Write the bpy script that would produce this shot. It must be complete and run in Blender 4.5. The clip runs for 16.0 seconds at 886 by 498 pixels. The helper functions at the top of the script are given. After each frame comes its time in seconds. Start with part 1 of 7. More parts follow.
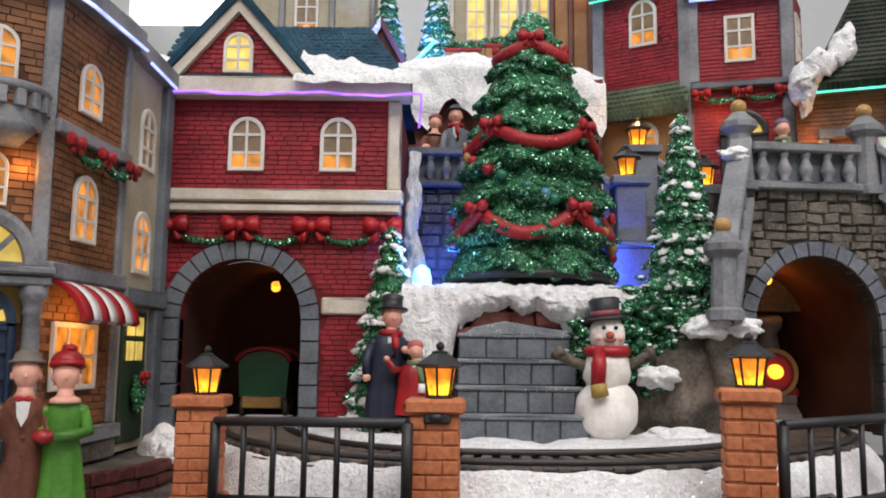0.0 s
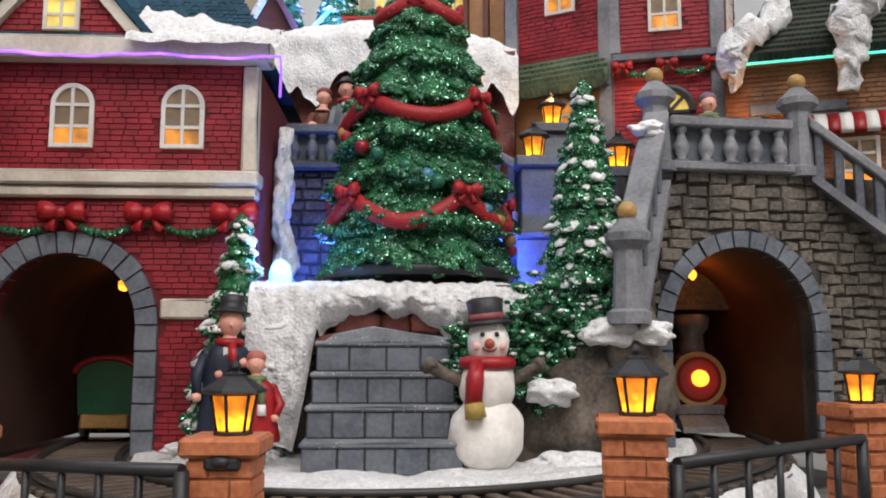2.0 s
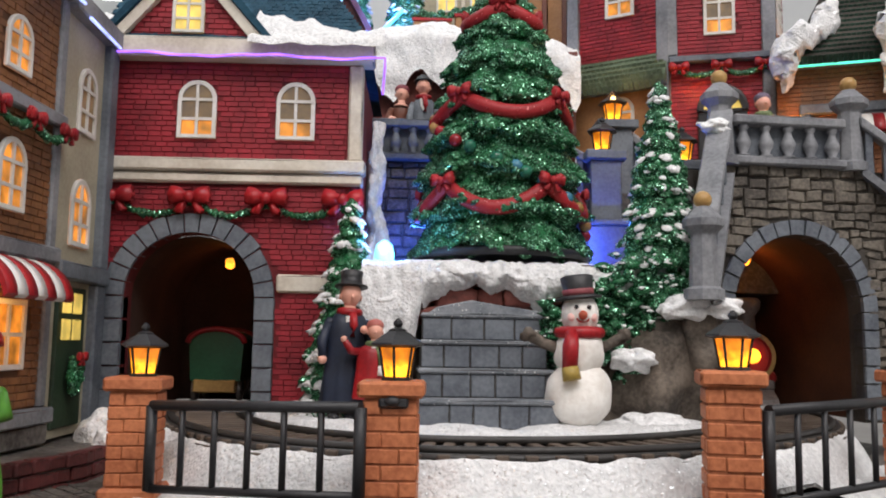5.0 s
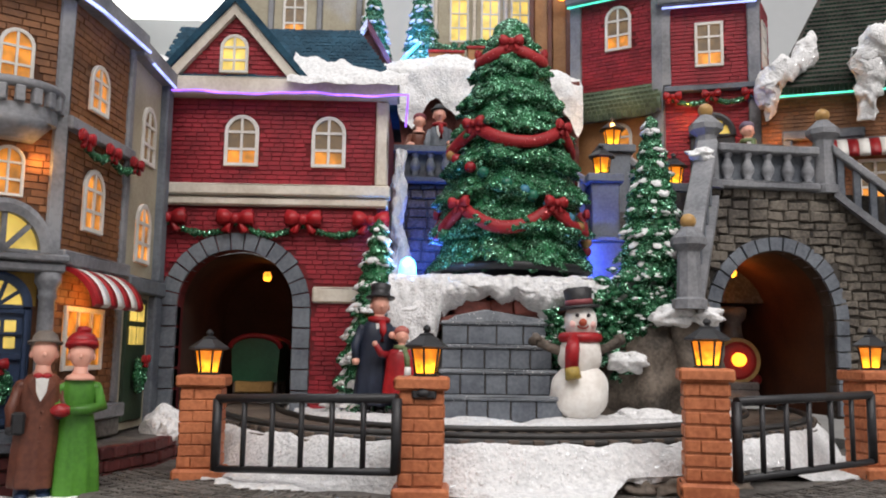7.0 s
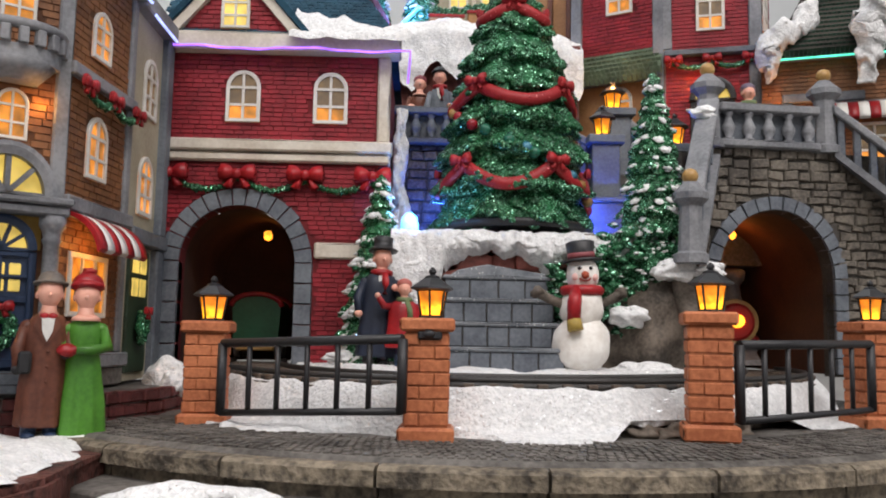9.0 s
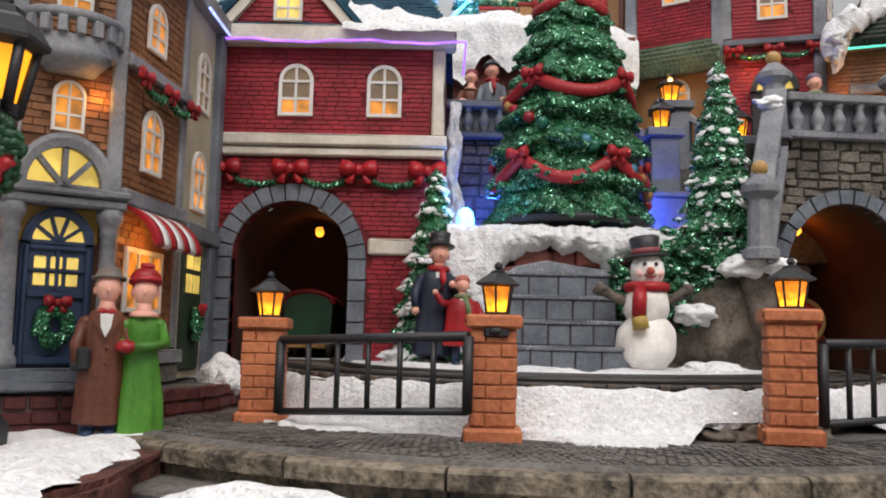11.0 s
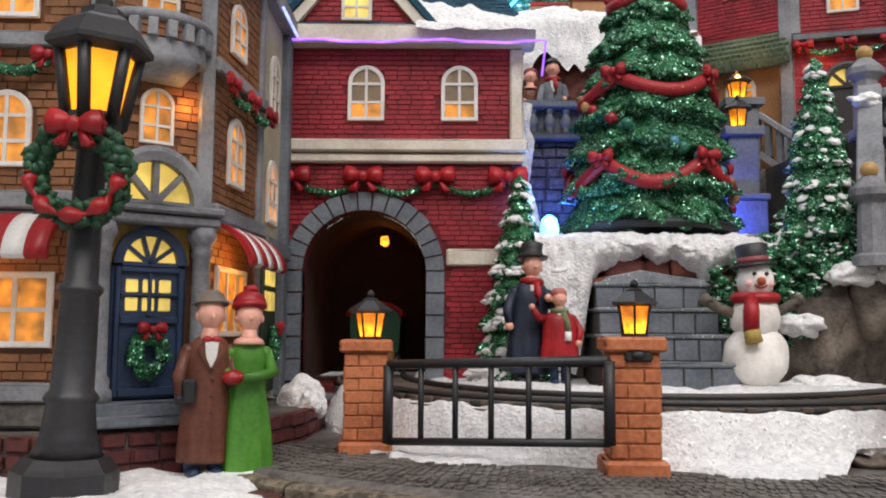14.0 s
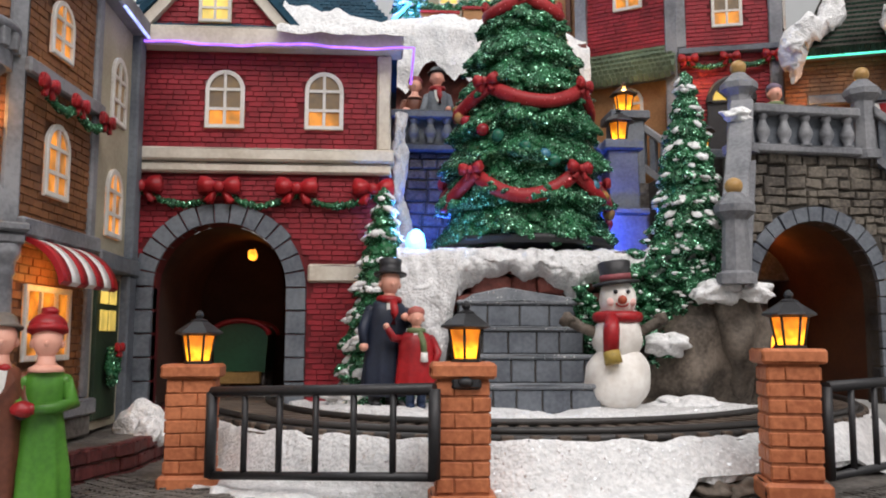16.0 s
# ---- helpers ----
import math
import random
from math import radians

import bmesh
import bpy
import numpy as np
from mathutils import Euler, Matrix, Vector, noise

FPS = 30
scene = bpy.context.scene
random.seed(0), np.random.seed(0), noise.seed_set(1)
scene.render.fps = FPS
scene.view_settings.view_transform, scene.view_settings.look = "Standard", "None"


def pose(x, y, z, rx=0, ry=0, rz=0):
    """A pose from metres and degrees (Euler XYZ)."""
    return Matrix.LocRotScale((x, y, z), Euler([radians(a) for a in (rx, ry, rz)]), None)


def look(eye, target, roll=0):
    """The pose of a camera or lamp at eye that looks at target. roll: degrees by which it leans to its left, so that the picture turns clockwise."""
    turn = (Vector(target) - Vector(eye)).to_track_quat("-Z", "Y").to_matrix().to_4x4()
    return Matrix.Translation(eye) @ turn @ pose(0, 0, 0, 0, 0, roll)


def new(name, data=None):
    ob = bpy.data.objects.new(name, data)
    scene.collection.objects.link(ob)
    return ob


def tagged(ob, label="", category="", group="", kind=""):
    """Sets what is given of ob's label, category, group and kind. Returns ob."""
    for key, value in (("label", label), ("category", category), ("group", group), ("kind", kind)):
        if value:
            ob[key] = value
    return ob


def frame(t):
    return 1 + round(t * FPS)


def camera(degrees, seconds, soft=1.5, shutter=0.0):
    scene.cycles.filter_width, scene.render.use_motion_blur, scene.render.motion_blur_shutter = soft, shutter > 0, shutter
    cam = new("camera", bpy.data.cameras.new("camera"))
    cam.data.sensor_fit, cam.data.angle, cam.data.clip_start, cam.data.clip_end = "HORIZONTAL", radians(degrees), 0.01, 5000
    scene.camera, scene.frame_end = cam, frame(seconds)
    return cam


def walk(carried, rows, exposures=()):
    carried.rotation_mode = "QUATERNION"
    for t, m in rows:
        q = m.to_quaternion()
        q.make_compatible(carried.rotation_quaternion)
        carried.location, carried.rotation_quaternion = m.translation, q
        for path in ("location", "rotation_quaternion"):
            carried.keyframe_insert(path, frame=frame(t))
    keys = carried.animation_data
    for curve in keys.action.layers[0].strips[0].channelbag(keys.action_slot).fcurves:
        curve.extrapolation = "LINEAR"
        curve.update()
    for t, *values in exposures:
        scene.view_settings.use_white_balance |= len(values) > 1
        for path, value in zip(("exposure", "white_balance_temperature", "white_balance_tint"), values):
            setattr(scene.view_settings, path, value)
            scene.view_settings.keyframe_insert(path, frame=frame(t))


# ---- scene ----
cam = camera(54.7, 16.0, soft=1.95)
PATH = [
    (0, (0.005, 0.017, 0.006), (-0.009, 2.001, 0.254), 0.7),
    (0.5, (0.008, 0.03, 0.009), (0.009, 2.015, 0.255), 0.6),
    (1, (0.015, 0.046, 0.013), (0.04, 2.032, 0.254), 0.7),
    (1.5, (0.029, 0.059, 0.013), (0.087, 2.044, 0.252), 0.5),
    (2, (0.038, 0.069, 0.012), (0.116, 2.054, 0.246), 0.2),
    (2.5, (0.04, 0.07, 0.01), (0.132, 2.055, 0.237), 0.3),
    (3, (0.039, 0.07, 0.009), (0.129, 2.056, 0.223), 0.4),
    (3.5, (0.03, 0.07, 0.007), (0.104, 2.058, 0.211), 0.6),
    (4, (0.026, 0.061, 0.006), (0.086, 2.049, 0.212), 1.0),
    (4.5, (0.018, 0.046, 0.005), (0.068, 2.034, 0.217), 1.1),
    (4.7, (0.013, 0.043, 0.004), (0.062, 2.03, 0.219), 1.0),
    (6.8, (0.0, -0.002, 0.005), (0.054, 1.983, 0.235), 0.8),
    (7, (0.003, -0.004, 0.002), (0.037, 1.981, 0.241), 0.9),
    (7.5, (0.001, -0.011, -0.002), (0.042, 1.975, 0.231), 1.1),
    (8, (-0.003, -0.012, -0.007), (0.045, 1.975, 0.214), 1.1),
    (8.2, (0.0, -0.01, -0.008), (0.051, 1.977, 0.208), 1.1),
    (10.3, (-0.001, 0.0, -0.011), (0.026, 1.99, 0.187), 0.8),
    (10.5, (-0.001, 0.001, -0.01), (0.01, 1.991, 0.189), 0.9),
    (11, (-0.008, 0.006, -0.011), (-0.046, 1.995, 0.19), 1.3),
    (11.5, (-0.011, 0.012, -0.016), (-0.11, 1.999, 0.184), 1.7),
    (12, (-0.023, 0.009, -0.012), (-0.157, 1.995, 0.183), 1.5),
    (12.5, (-0.036, 0.012, -0.005), (-0.145, 2.0, 0.19), 0.9),
    (13, (-0.042, 0.023, -0.008), (-0.12, 2.012, 0.18), 0.8),
    (13.5, (-0.051, 0.021, -0.006), (-0.112, 2.011, 0.18), 0.7),
    (14, (-0.044, 0.023, -0.004), (-0.066, 2.014, 0.188), 0.4),
    (14.5, (-0.034, 0.029, -0.003), (-0.004, 2.019, 0.194), 0.1),
    (15, (-0.027, 0.033, -0.002), (0.042, 2.021, 0.203), 0.1),
    (15.5, (-0.024, 0.033, -0.001), (0.074, 2.02, 0.21), 0.2),
    (16, (-0.016, 0.037, 0.0), (0.111, 2.021, 0.214), 0.2),
]
walk(cam, [(t, look(eye, target, roll)) for t, eye, target, roll in PATH])

# ---- world, lights, exposure ----
CM = 0.01
world = bpy.data.worlds.new("world")
scene.world = world
world.use_nodes = True
world.node_tree.nodes["Background"].inputs["Color"].default_value = (0.75, 0.83, 1.0, 1)
world.node_tree.nodes["Background"].inputs["Strength"].default_value = 0.3
scene.view_settings.exposure = 0.25


def area_lamp(name, eye, target, sx, sy, watts, color):
    data = bpy.data.lights.new(name, "AREA")
    data.shape, data.size, data.size_y, data.energy, data.color = "RECTANGLE", sx, sy, watts, color
    ob = new(name, data)
    ob.matrix_world = look(eye, target)
    return ob


# strip lights of the shop's ceiling
area_lamp("ceiling_lamp_front", (0.25, -0.55, 1.42), (0.03, 0.35, 0.0), 2.0, 1.0, 39, (1.0, 0.94, 0.92))
area_lamp("ceiling_lamp_back", (-0.35, 0.9, 1.42), (0.0, 0.4, 0.0), 1.4, 0.4, 6, (0.92, 0.96, 1.0))


def glow(name, x, y, z, watts, color, r=0.12):
    data = bpy.data.lights.new(name, "POINT")
    data.energy, data.color, data.shadow_soft_size = watts, color, r * CM
    ob = new(name, data)
    ob.location = (x * CM, y * CM, z * CM)
    return ob


# ---- materials ----
def links(mat):
    nt = mat.node_tree
    return nt, nt.nodes, nt.links


def resin(name, color, dark=None, rough=0.55, scale=60.0, bump=0.25, fine=700.0, wear=0.5, spec=0.4, relief=0.0006):
    """Painted resin: two tones mottled at a coarse and a fine scale, brushed wear, small relief."""
    mat = bpy.data.materials.new(name)
    mat.use_nodes = True
    nt, n, l = links(mat)
    b = n["Principled BSDF"]
    dark = dark or tuple(c * 0.55 for c in color)
    geo = n.new("ShaderNodeNewGeometry")
    co = n.new("ShaderNodeTexCoord")
    a = n.new("ShaderNodeTexNoise")
    a.inputs["Scale"].default_value, a.inputs["Detail"].default_value = scale, 5
    f = n.new("ShaderNodeTexNoise")
    f.inputs["Scale"].default_value, f.inputs["Detail"].default_value = fine, 3
    l.new(geo.outputs["Position"], a.inputs["Vector"])
    l.new(geo.outputs["Position"], f.inputs["Vector"])
    ramp = n.new("ShaderNodeValToRGB")
    ramp.color_ramp.elements[0].position, ramp.color_ramp.elements[1].position = 0.3, 0.68
    ramp.color_ramp.elements[0].color, ramp.color_ramp.elements[1].color = (*dark, 1), (*color, 1)
    add = n.new("ShaderNodeMath")
    add.operation = "MULTIPLY_ADD"
    add.inputs[1].default_value = wear
    l.new(f.outputs["Fac"], add.inputs[0])
    sub = n.new("ShaderNodeMath")
    sub.operation = "SUBTRACT"
    sub.inputs[1].default_value = wear * 0.5
    l.new(a.outputs["Fac"], sub.inputs[0])
    l.new(sub.outputs[0], add.inputs[2])
    l.new(add.outputs[0], ramp.inputs["Fac"])
    isl = n.new("ShaderNodeMath")
    isl.operation = "MULTIPLY_ADD"
    isl.inputs[1].default_value, isl.inputs[2].default_value = 0.28, 0.86
    l.new(geo.outputs["Random Per Island"], isl.inputs[0])
    mul = n.new("ShaderNodeVectorMath")
    mul.operation = "SCALE"
    l.new(ramp.outputs["Color"], mul.inputs[0])
    l.new(isl.outputs[0], mul.inputs["Scale"])
    l.new(mul.outputs[0], b.inputs["Base Color"])
    b.inputs["Roughness"].default_value = rough
    b.inputs["Specular IOR Level"].default_value = spec
    bp = n.new("ShaderNodeBump")
    bp.inputs["Strength"].default_value, bp.inputs["Distance"].default_value = bump, relief
    l.new(add.outputs[0], bp.inputs["Height"])
    l.new(bp.outputs["Normal"], b.inputs["Normal"])
    return mat


def glitter(name, color, dark, flake, share=0.25, size=1500.0, rough=0.5, scale=90.0, bump=0.5, fine=900.0, relief=0.0006, wear=0.5):
    """Resin strewn with glitter: small metallic flakes that lie at odd angles."""
    mat = resin(name, color, dark, rough, scale, bump, fine, wear, 0.4, relief)
    nt, n, l = links(mat)
    b = n["Principled BSDF"]
    geo = next(x for x in n if x.bl_idname == "ShaderNodeNewGeometry")
    v = n.new("ShaderNodeTexVoronoi")
    v.inputs["Scale"].default_value = size
    l.new(geo.outputs["Position"], v.inputs["Vector"])
    sep = n.new("ShaderNodeSeparateColor")
    l.new(v.outputs["Color"], sep.inputs["Color"])
    less = n.new("ShaderNodeMath")
    less.operation = "LESS_THAN"
    less.inputs[1].default_value = share
    l.new(sep.outputs[0], less.inputs[0])
    near = n.new("ShaderNodeMath")
    near.operation = "LESS_THAN"
    near.inputs[1].default_value = 0.42
    l.new(v.outputs["Distance"], near.inputs[0])
    mask = n.new("ShaderNodeMath")
    mask.operation = "MULTIPLY"
    l.new(less.outputs[0], mask.inputs[0])
    l.new(near.outputs[0], mask.inputs[1])
    off = n.new("ShaderNodeVectorMath")
    off.operation = "SUBTRACT"
    off.inputs[1].default_value = (0.5, 0.5, 0.5)
    l.new(v.outputs["Color"], off.inputs[0])
    sc = n.new("ShaderNodeVectorMath")
    sc.operation = "SCALE"
    sc.inputs["Scale"].default_value = 1.6
    l.new(off.outputs[0], sc.inputs[0])
    add = n.new("ShaderNodeVectorMath")
    l.new(sc.outputs[0], add.inputs[0])
    l.new(geo.outputs["Normal"], add.inputs[1])
    nor = n.new("ShaderNodeVectorMath")
    nor.operation = "NORMALIZE"
    l.new(add.outputs[0], nor.inputs[0])
    fl = n.new("ShaderNodeBsdfPrincipled")
    fl.inputs["Base Color"].default_value = (*flake, 1)
    fl.inputs["Metallic"].default_value, fl.inputs["Roughness"].default_value = 1.0, 0.33
    l.new(nor.outputs[0], fl.inputs["Normal"])
    mix = n.new("ShaderNodeMixShader")
    l.new(mask.outputs[0], mix.inputs[0])
    l.new(b.outputs[0], mix.inputs[1])
    l.new(fl.outputs[0], mix.inputs[2])
    l.new(mix.outputs[0], n["Material Output"].inputs["Surface"])
    return mat


def lit(name, color, power, base=None, patch=0.5, scale=120.0):
    """A thing lit from within: uneven, since the bulb behind it sits off centre."""
    mat = bpy.data.materials.new(name)
    mat.use_nodes = True
    nt, n, l = links(mat)
    b = n["Principled BSDF"]
    b.inputs["Base Color"].default_value = (*(base or color), 1)
    b.inputs["Roughness"].default_value = 0.25
    b.inputs["Emission Color"].default_value = (*color, 1)
    geo = n.new("ShaderNodeNewGeometry")
    a = n.new("ShaderNodeTexNoise")
    a.inputs["Scale"].default_value = scale
    l.new(geo.outputs["Position"], a.inputs["Vector"])
    mr = n.new("ShaderNodeMapRange")
    mr.inputs["From Min"].default_value, mr.inputs["From Max"].default_value = 0.35, 0.68
    mr.inputs["To Min"].default_value, mr.inputs["To Max"].default_value = power * (1 - patch), power * (1 + patch)
    l.new(a.outputs["Fac"], mr.inputs["Value"])
    l.new(mr.outputs["Result"], b.inputs["Emission Strength"])
    return mat


def lantern_glass(name, low, high, power):
    """Amber glass with the bulb at its foot: yellow and strong below, a deeper orange above, uneven."""
    mat = lit(name, low, power, (0.7, 0.25, 0.02), 0.55, 300.0)
    nt, n, l = links(mat)
    b = n["Principled BSDF"]
    tc, sep, ramp = n.new("ShaderNodeTexCoord"), n.new("ShaderNodeSeparateXYZ"), n.new("ShaderNodeValToRGB")
    l.new(tc.outputs["Generated"], sep.inputs[0])
    l.new(sep.outputs["Z"], ramp.inputs["Fac"])
    e = ramp.color_ramp.elements
    e[0].position, e[0].color = 0.12, (*low, 1)
    e[1].position, e[1].color = 0.62, (*high, 1)
    l.new(ramp.outputs["Color"], b.inputs["Emission Color"])
    return mat


LANTERN = lantern_glass("amber_lantern_glass", (1.7, 0.72, 0.03), (0.5, 0.13, 0.006), 1.3)
RED = resin("red_brick_paint", (0.34, 0.022, 0.034), (0.19, 0.012, 0.02), 0.6)
RED_JOINT = resin("red_joint_paint", (0.16, 0.011, 0.014), (0.08, 0.007, 0.009), 0.8)
ORANGE = resin("terracotta_paint", (0.55, 0.19, 0.08), (0.34, 0.1, 0.04), 0.55, wear=0.8)
ORANGE_JOINT = resin("terracotta_joint", (0.42, 0.14, 0.055), (0.22, 0.07, 0.03), 0.8)
TAN = resin("brown_brick_paint", (0.27, 0.115, 0.045), (0.13, 0.055, 0.025), 0.6)
TAN_JOINT = resin("brown_joint_paint", (0.15, 0.065, 0.03), (0.08, 0.035, 0.018), 0.85)
GREY = resin("grey_stone_paint", (0.27, 0.275, 0.29), (0.13, 0.135, 0.15), 0.6)
GREYBLUE = resin("blue_grey_stone_paint", (0.17, 0.19, 0.215), (0.075, 0.085, 0.105), 0.6)
DARKSTONE = resin("dark_stone_paint", (0.17, 0.148, 0.12), (0.055, 0.047, 0.04), 0.7, wear=0.9)
STONE_JOINT = resin("stone_joint_paint", (0.075, 0.066, 0.056), (0.025, 0.022, 0.019), 0.9)
CREAM = resin("cream_paint", (0.7, 0.65, 0.56), (0.5, 0.44, 0.36), 0.55)
PALE = resin("pale_plaster_paint", (0.46, 0.42, 0.31), (0.33, 0.29, 0.21), 0.6)
WHITE = resin("white_window_paint", (0.78, 0.76, 0.72), (0.6, 0.57, 0.52), 0.5)
SLATE = resin("blue_slate_paint", (0.03, 0.085, 0.13), (0.012, 0.035, 0.058), 0.8, spec=0.12)
GREENROOF = resin("green_shingle_paint", (0.14, 0.19, 0.12), (0.06, 0.085, 0.05), 0.6)
BLACK = resin("black_paint", (0.03, 0.03, 0.033), (0.016, 0.016, 0.018), 0.45)
NAVY = resin("navy_paint", (0.03, 0.052, 0.11), (0.015, 0.028, 0.06), 0.45)
ROCK = resin("brown_rock_paint", (0.19, 0.155, 0.125), (0.045, 0.036, 0.028), 0.7, 70.0, 0.9)
REDROCK = resin("red_rock_paint", (0.2, 0.055, 0.042), (0.055, 0.018, 0.014), 0.65)
PAVE = resin("pavement_paint", (0.17, 0.155, 0.14), (0.06, 0.053, 0.047), 0.75, 55.0, 0.6, 500.0, 0.8)
KERB = resin("kerb_stone_paint", (0.27, 0.225, 0.165), (0.06, 0.05, 0.04), 0.75, 90.0, 0.9, 500.0, 0.9, 0.3, 0.0014)
WINEROCK = resin("wine_rock_paint", (0.15, 0.055, 0.045), (0.028, 0.014, 0.012), 0.7, 70.0, 1.0, 400.0, 0.8, 0.3, 0.002)
REDPAINT = resin("crimson_paint", (0.42, 0.015, 0.02), (0.22, 0.008, 0.012), 0.4)
WHITEPAINT = resin("white_paint", (0.8, 0.79, 0.76), (0.66, 0.64, 0.6), 0.45)
SKIN = resin("pink_face_paint", (0.78, 0.42, 0.32), (0.68, 0.32, 0.24), 0.45)
BROWNCOAT = resin("brown_coat_paint", (0.16, 0.055, 0.032), (0.08, 0.026, 0.016), 0.45)
GREENDRESS = resin("green_dress_paint", (0.085, 0.26, 0.03), (0.045, 0.15, 0.018), 0.4)
NAVYCOAT = resin("navy_coat_paint", (0.018, 0.026, 0.05), (0.01, 0.014, 0.026), 0.5)
GOLD = resin("gold_paint", (0.5, 0.31, 0.11), (0.32, 0.18, 0.06), 0.35)
WREATH = resin("wreath_green_paint", (0.025, 0.10, 0.045), (0.008, 0.03, 0.015), 0.5)
TRACK = resin("track_black_plastic", (0.055, 0.052, 0.05), (0.028, 0.026, 0.025), 0.4)
TIE = resin("track_tie_wood", (0.14, 0.105, 0.08), (0.06, 0.045, 0.035), 0.6)
WINEBRICK = resin("wine_brick_paint", (0.13, 0.03, 0.028), (0.05, 0.012, 0.012), 0.65)
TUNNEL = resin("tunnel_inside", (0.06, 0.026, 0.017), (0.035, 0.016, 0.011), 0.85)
BUFF = resin("buff_plaster_paint", (0.42, 0.21, 0.085), (0.27, 0.13, 0.05), 0.6)
ENGINERED = resin("engine_red_plastic", (0.42, 0.022, 0.02), (0.3, 0.014, 0.014), 0.3)
ENGINEGREEN = resin("wagon_green_plastic", (0.02, 0.11, 0.055), (0.012, 0.07, 0.035), 0.35)
BLUEPLASTIC = resin("blue_plastic", (0.03, 0.06, 0.25), (0.02, 0.04, 0.15), 0.35)
METAL = resin("silvery_plastic", (0.24, 0.21, 0.2), (0.1, 0.085, 0.08), 0.35)
ROOMWALL = resin("shop_wall_paint", (0.74, 0.76, 0.77), (0.68, 0.7, 0.71), 0.8, 2.0, 0.05, 40.0)
SNOW = glitter("glitter_snow", (0.87, 0.87, 0.87), (0.66, 0.665, 0.67), (1.0, 1.0, 1.0), 0.1, 1600.0, 0.8, 420.0, 0.9, 900.0, 0.0006, 0.8)
nt_, n_, l_ = links(SNOW)          # foam beads, standing close
beads = n_.new("ShaderNodeTexVoronoi")
beads.inputs["Scale"].default_value = 850.0
l_.new(next(q for q in n_ if q.bl_idname == "ShaderNodeNewGeometry").outputs["Position"], beads.inputs["Vector"])
grain = n_.new("ShaderNodeBump")
grain.invert = True
grain.inputs["Strength"].default_value, grain.inputs["Distance"].default_value = 0.5, 0.0007
l_.new(beads.outputs["Distance"], grain.inputs["Height"])
l_.new(next(q for q in n_ if q.bl_idname == "ShaderNodeBump" and q != grain).outputs["Normal"], grain.inputs["Normal"])
l_.new(grain.outputs["Normal"], n_["Principled BSDF"].inputs["Normal"])
PINE = glitter("glitter_pine", (0.014, 0.125, 0.042), (0.006, 0.05, 0.02), (0.5, 1.0, 0.7), 0.5, 1250.0, 0.5, 160.0, 0.9)
TREAD = glitter("dusted_tread_paint", (0.26, 0.275, 0.295), (0.12, 0.135, 0.155), (1.0, 1.0, 1.0), 0.06, 1500.0, 0.6)
RIBBON = glitter("red_ribbon_paint", (0.40, 0.02, 0.025), (0.26, 0.01, 0.014), (0.9, 0.3, 0.3), 0.04, 1500.0, 0.5)
LAMPGLASS = lit("street_lamp_glass", (1.0, 0.36, 0.012), 1.25, (0.7, 0.25, 0.02), 0.35, 60.0)
BULB = lit("amber_bulb", (1.0, 0.36, 0.03), 2.2)
WARM = lit("warm_window_pane", (1.0, 0.33, 0.03), 0.43, (0.4, 0.19, 0.05), 0.9, 150.0)
WARMLOW = lit("dim_window_pane", (1.0, 0.55, 0.15), 0.05, (0.17, 0.13, 0.09), 0.9, 220.0)
YELLOW = lit("yellow_window_pane", (1.0, 0.68, 0.13), 0.5, (0.55, 0.45, 0.14), 0.4, 120.0)
PINKLED = lit("violet_led_strip", (0.36, 0.13, 1.0), 1.5, None, 0.4)
GREENLED = lit("aqua_led_strip", (0.1, 0.8, 0.55), 1.2, None, 0.3)
ICELED = lit("pale_blue_led_strip", (0.38, 0.46, 1.0), 1.4, None, 0.3)
CYANBULB = lit("cyan_bulb", (0.2, 0.7, 1.0), 2.0)
HEADLIGHT = lit("headlight", (1.0, 0.4, 0.03), 2.5)


# ---- mesh helpers: all in centimetres ----
def bm_new():
    return bmesh.new()


def frame_of(p0, p1, z=0.0):
    """A wall's own axes: along from p0 to p1, out towards its front, up."""
    u = (Vector(p1) - Vector(p0)).normalized()
    return Matrix(((u.x, u.y, 0, p0[0]), (u.y, -u.x, 0, p0[1]), (0, 0, 1, z), (0, 0, 0, 1)))


IDENT = Matrix.Identity(4)


def box(bm, m, x0, x1, y0, y1, z0, z1, mi=0):
    vs = [bm.verts.new(m @ Vector((x, y, z))) for z in (z0, z1) for y in (y0, y1) for x in (x0, x1)]
    for idx in ((0, 1, 3, 2), (4, 5, 7, 6), (0, 1, 5, 4), (2, 3, 7, 6), (0, 2, 6, 4), (1, 3, 7, 5)):
        bm.faces.new([vs[i] for i in idx]).material_index = mi
    return vs


def cbox(bm, m, x0, x1, y0, y1, z0, z1, c=0.05, mi=0):
    """A box with chamfered edges."""
    t = bmesh.new()
    box(t, IDENT, x0, x1, y0, y1, z0, z1)
    bmesh.ops.bevel(t, geom=t.edges[:], offset=c, segments=1, affect="EDGES")
    merge(bm, t, m, mi)


def merge(bm, t, m, mi=0):
    t.verts.index_update()
    vs = [bm.verts.new(m @ v.co) for v in t.verts]
    for fc in t.faces:
        try:
            nf = bm.faces.new([vs[v.index] for v in fc.verts])
            nf.material_index = mi
            nf.smooth = fc.smooth
        except ValueError:
            pass
    t.free()


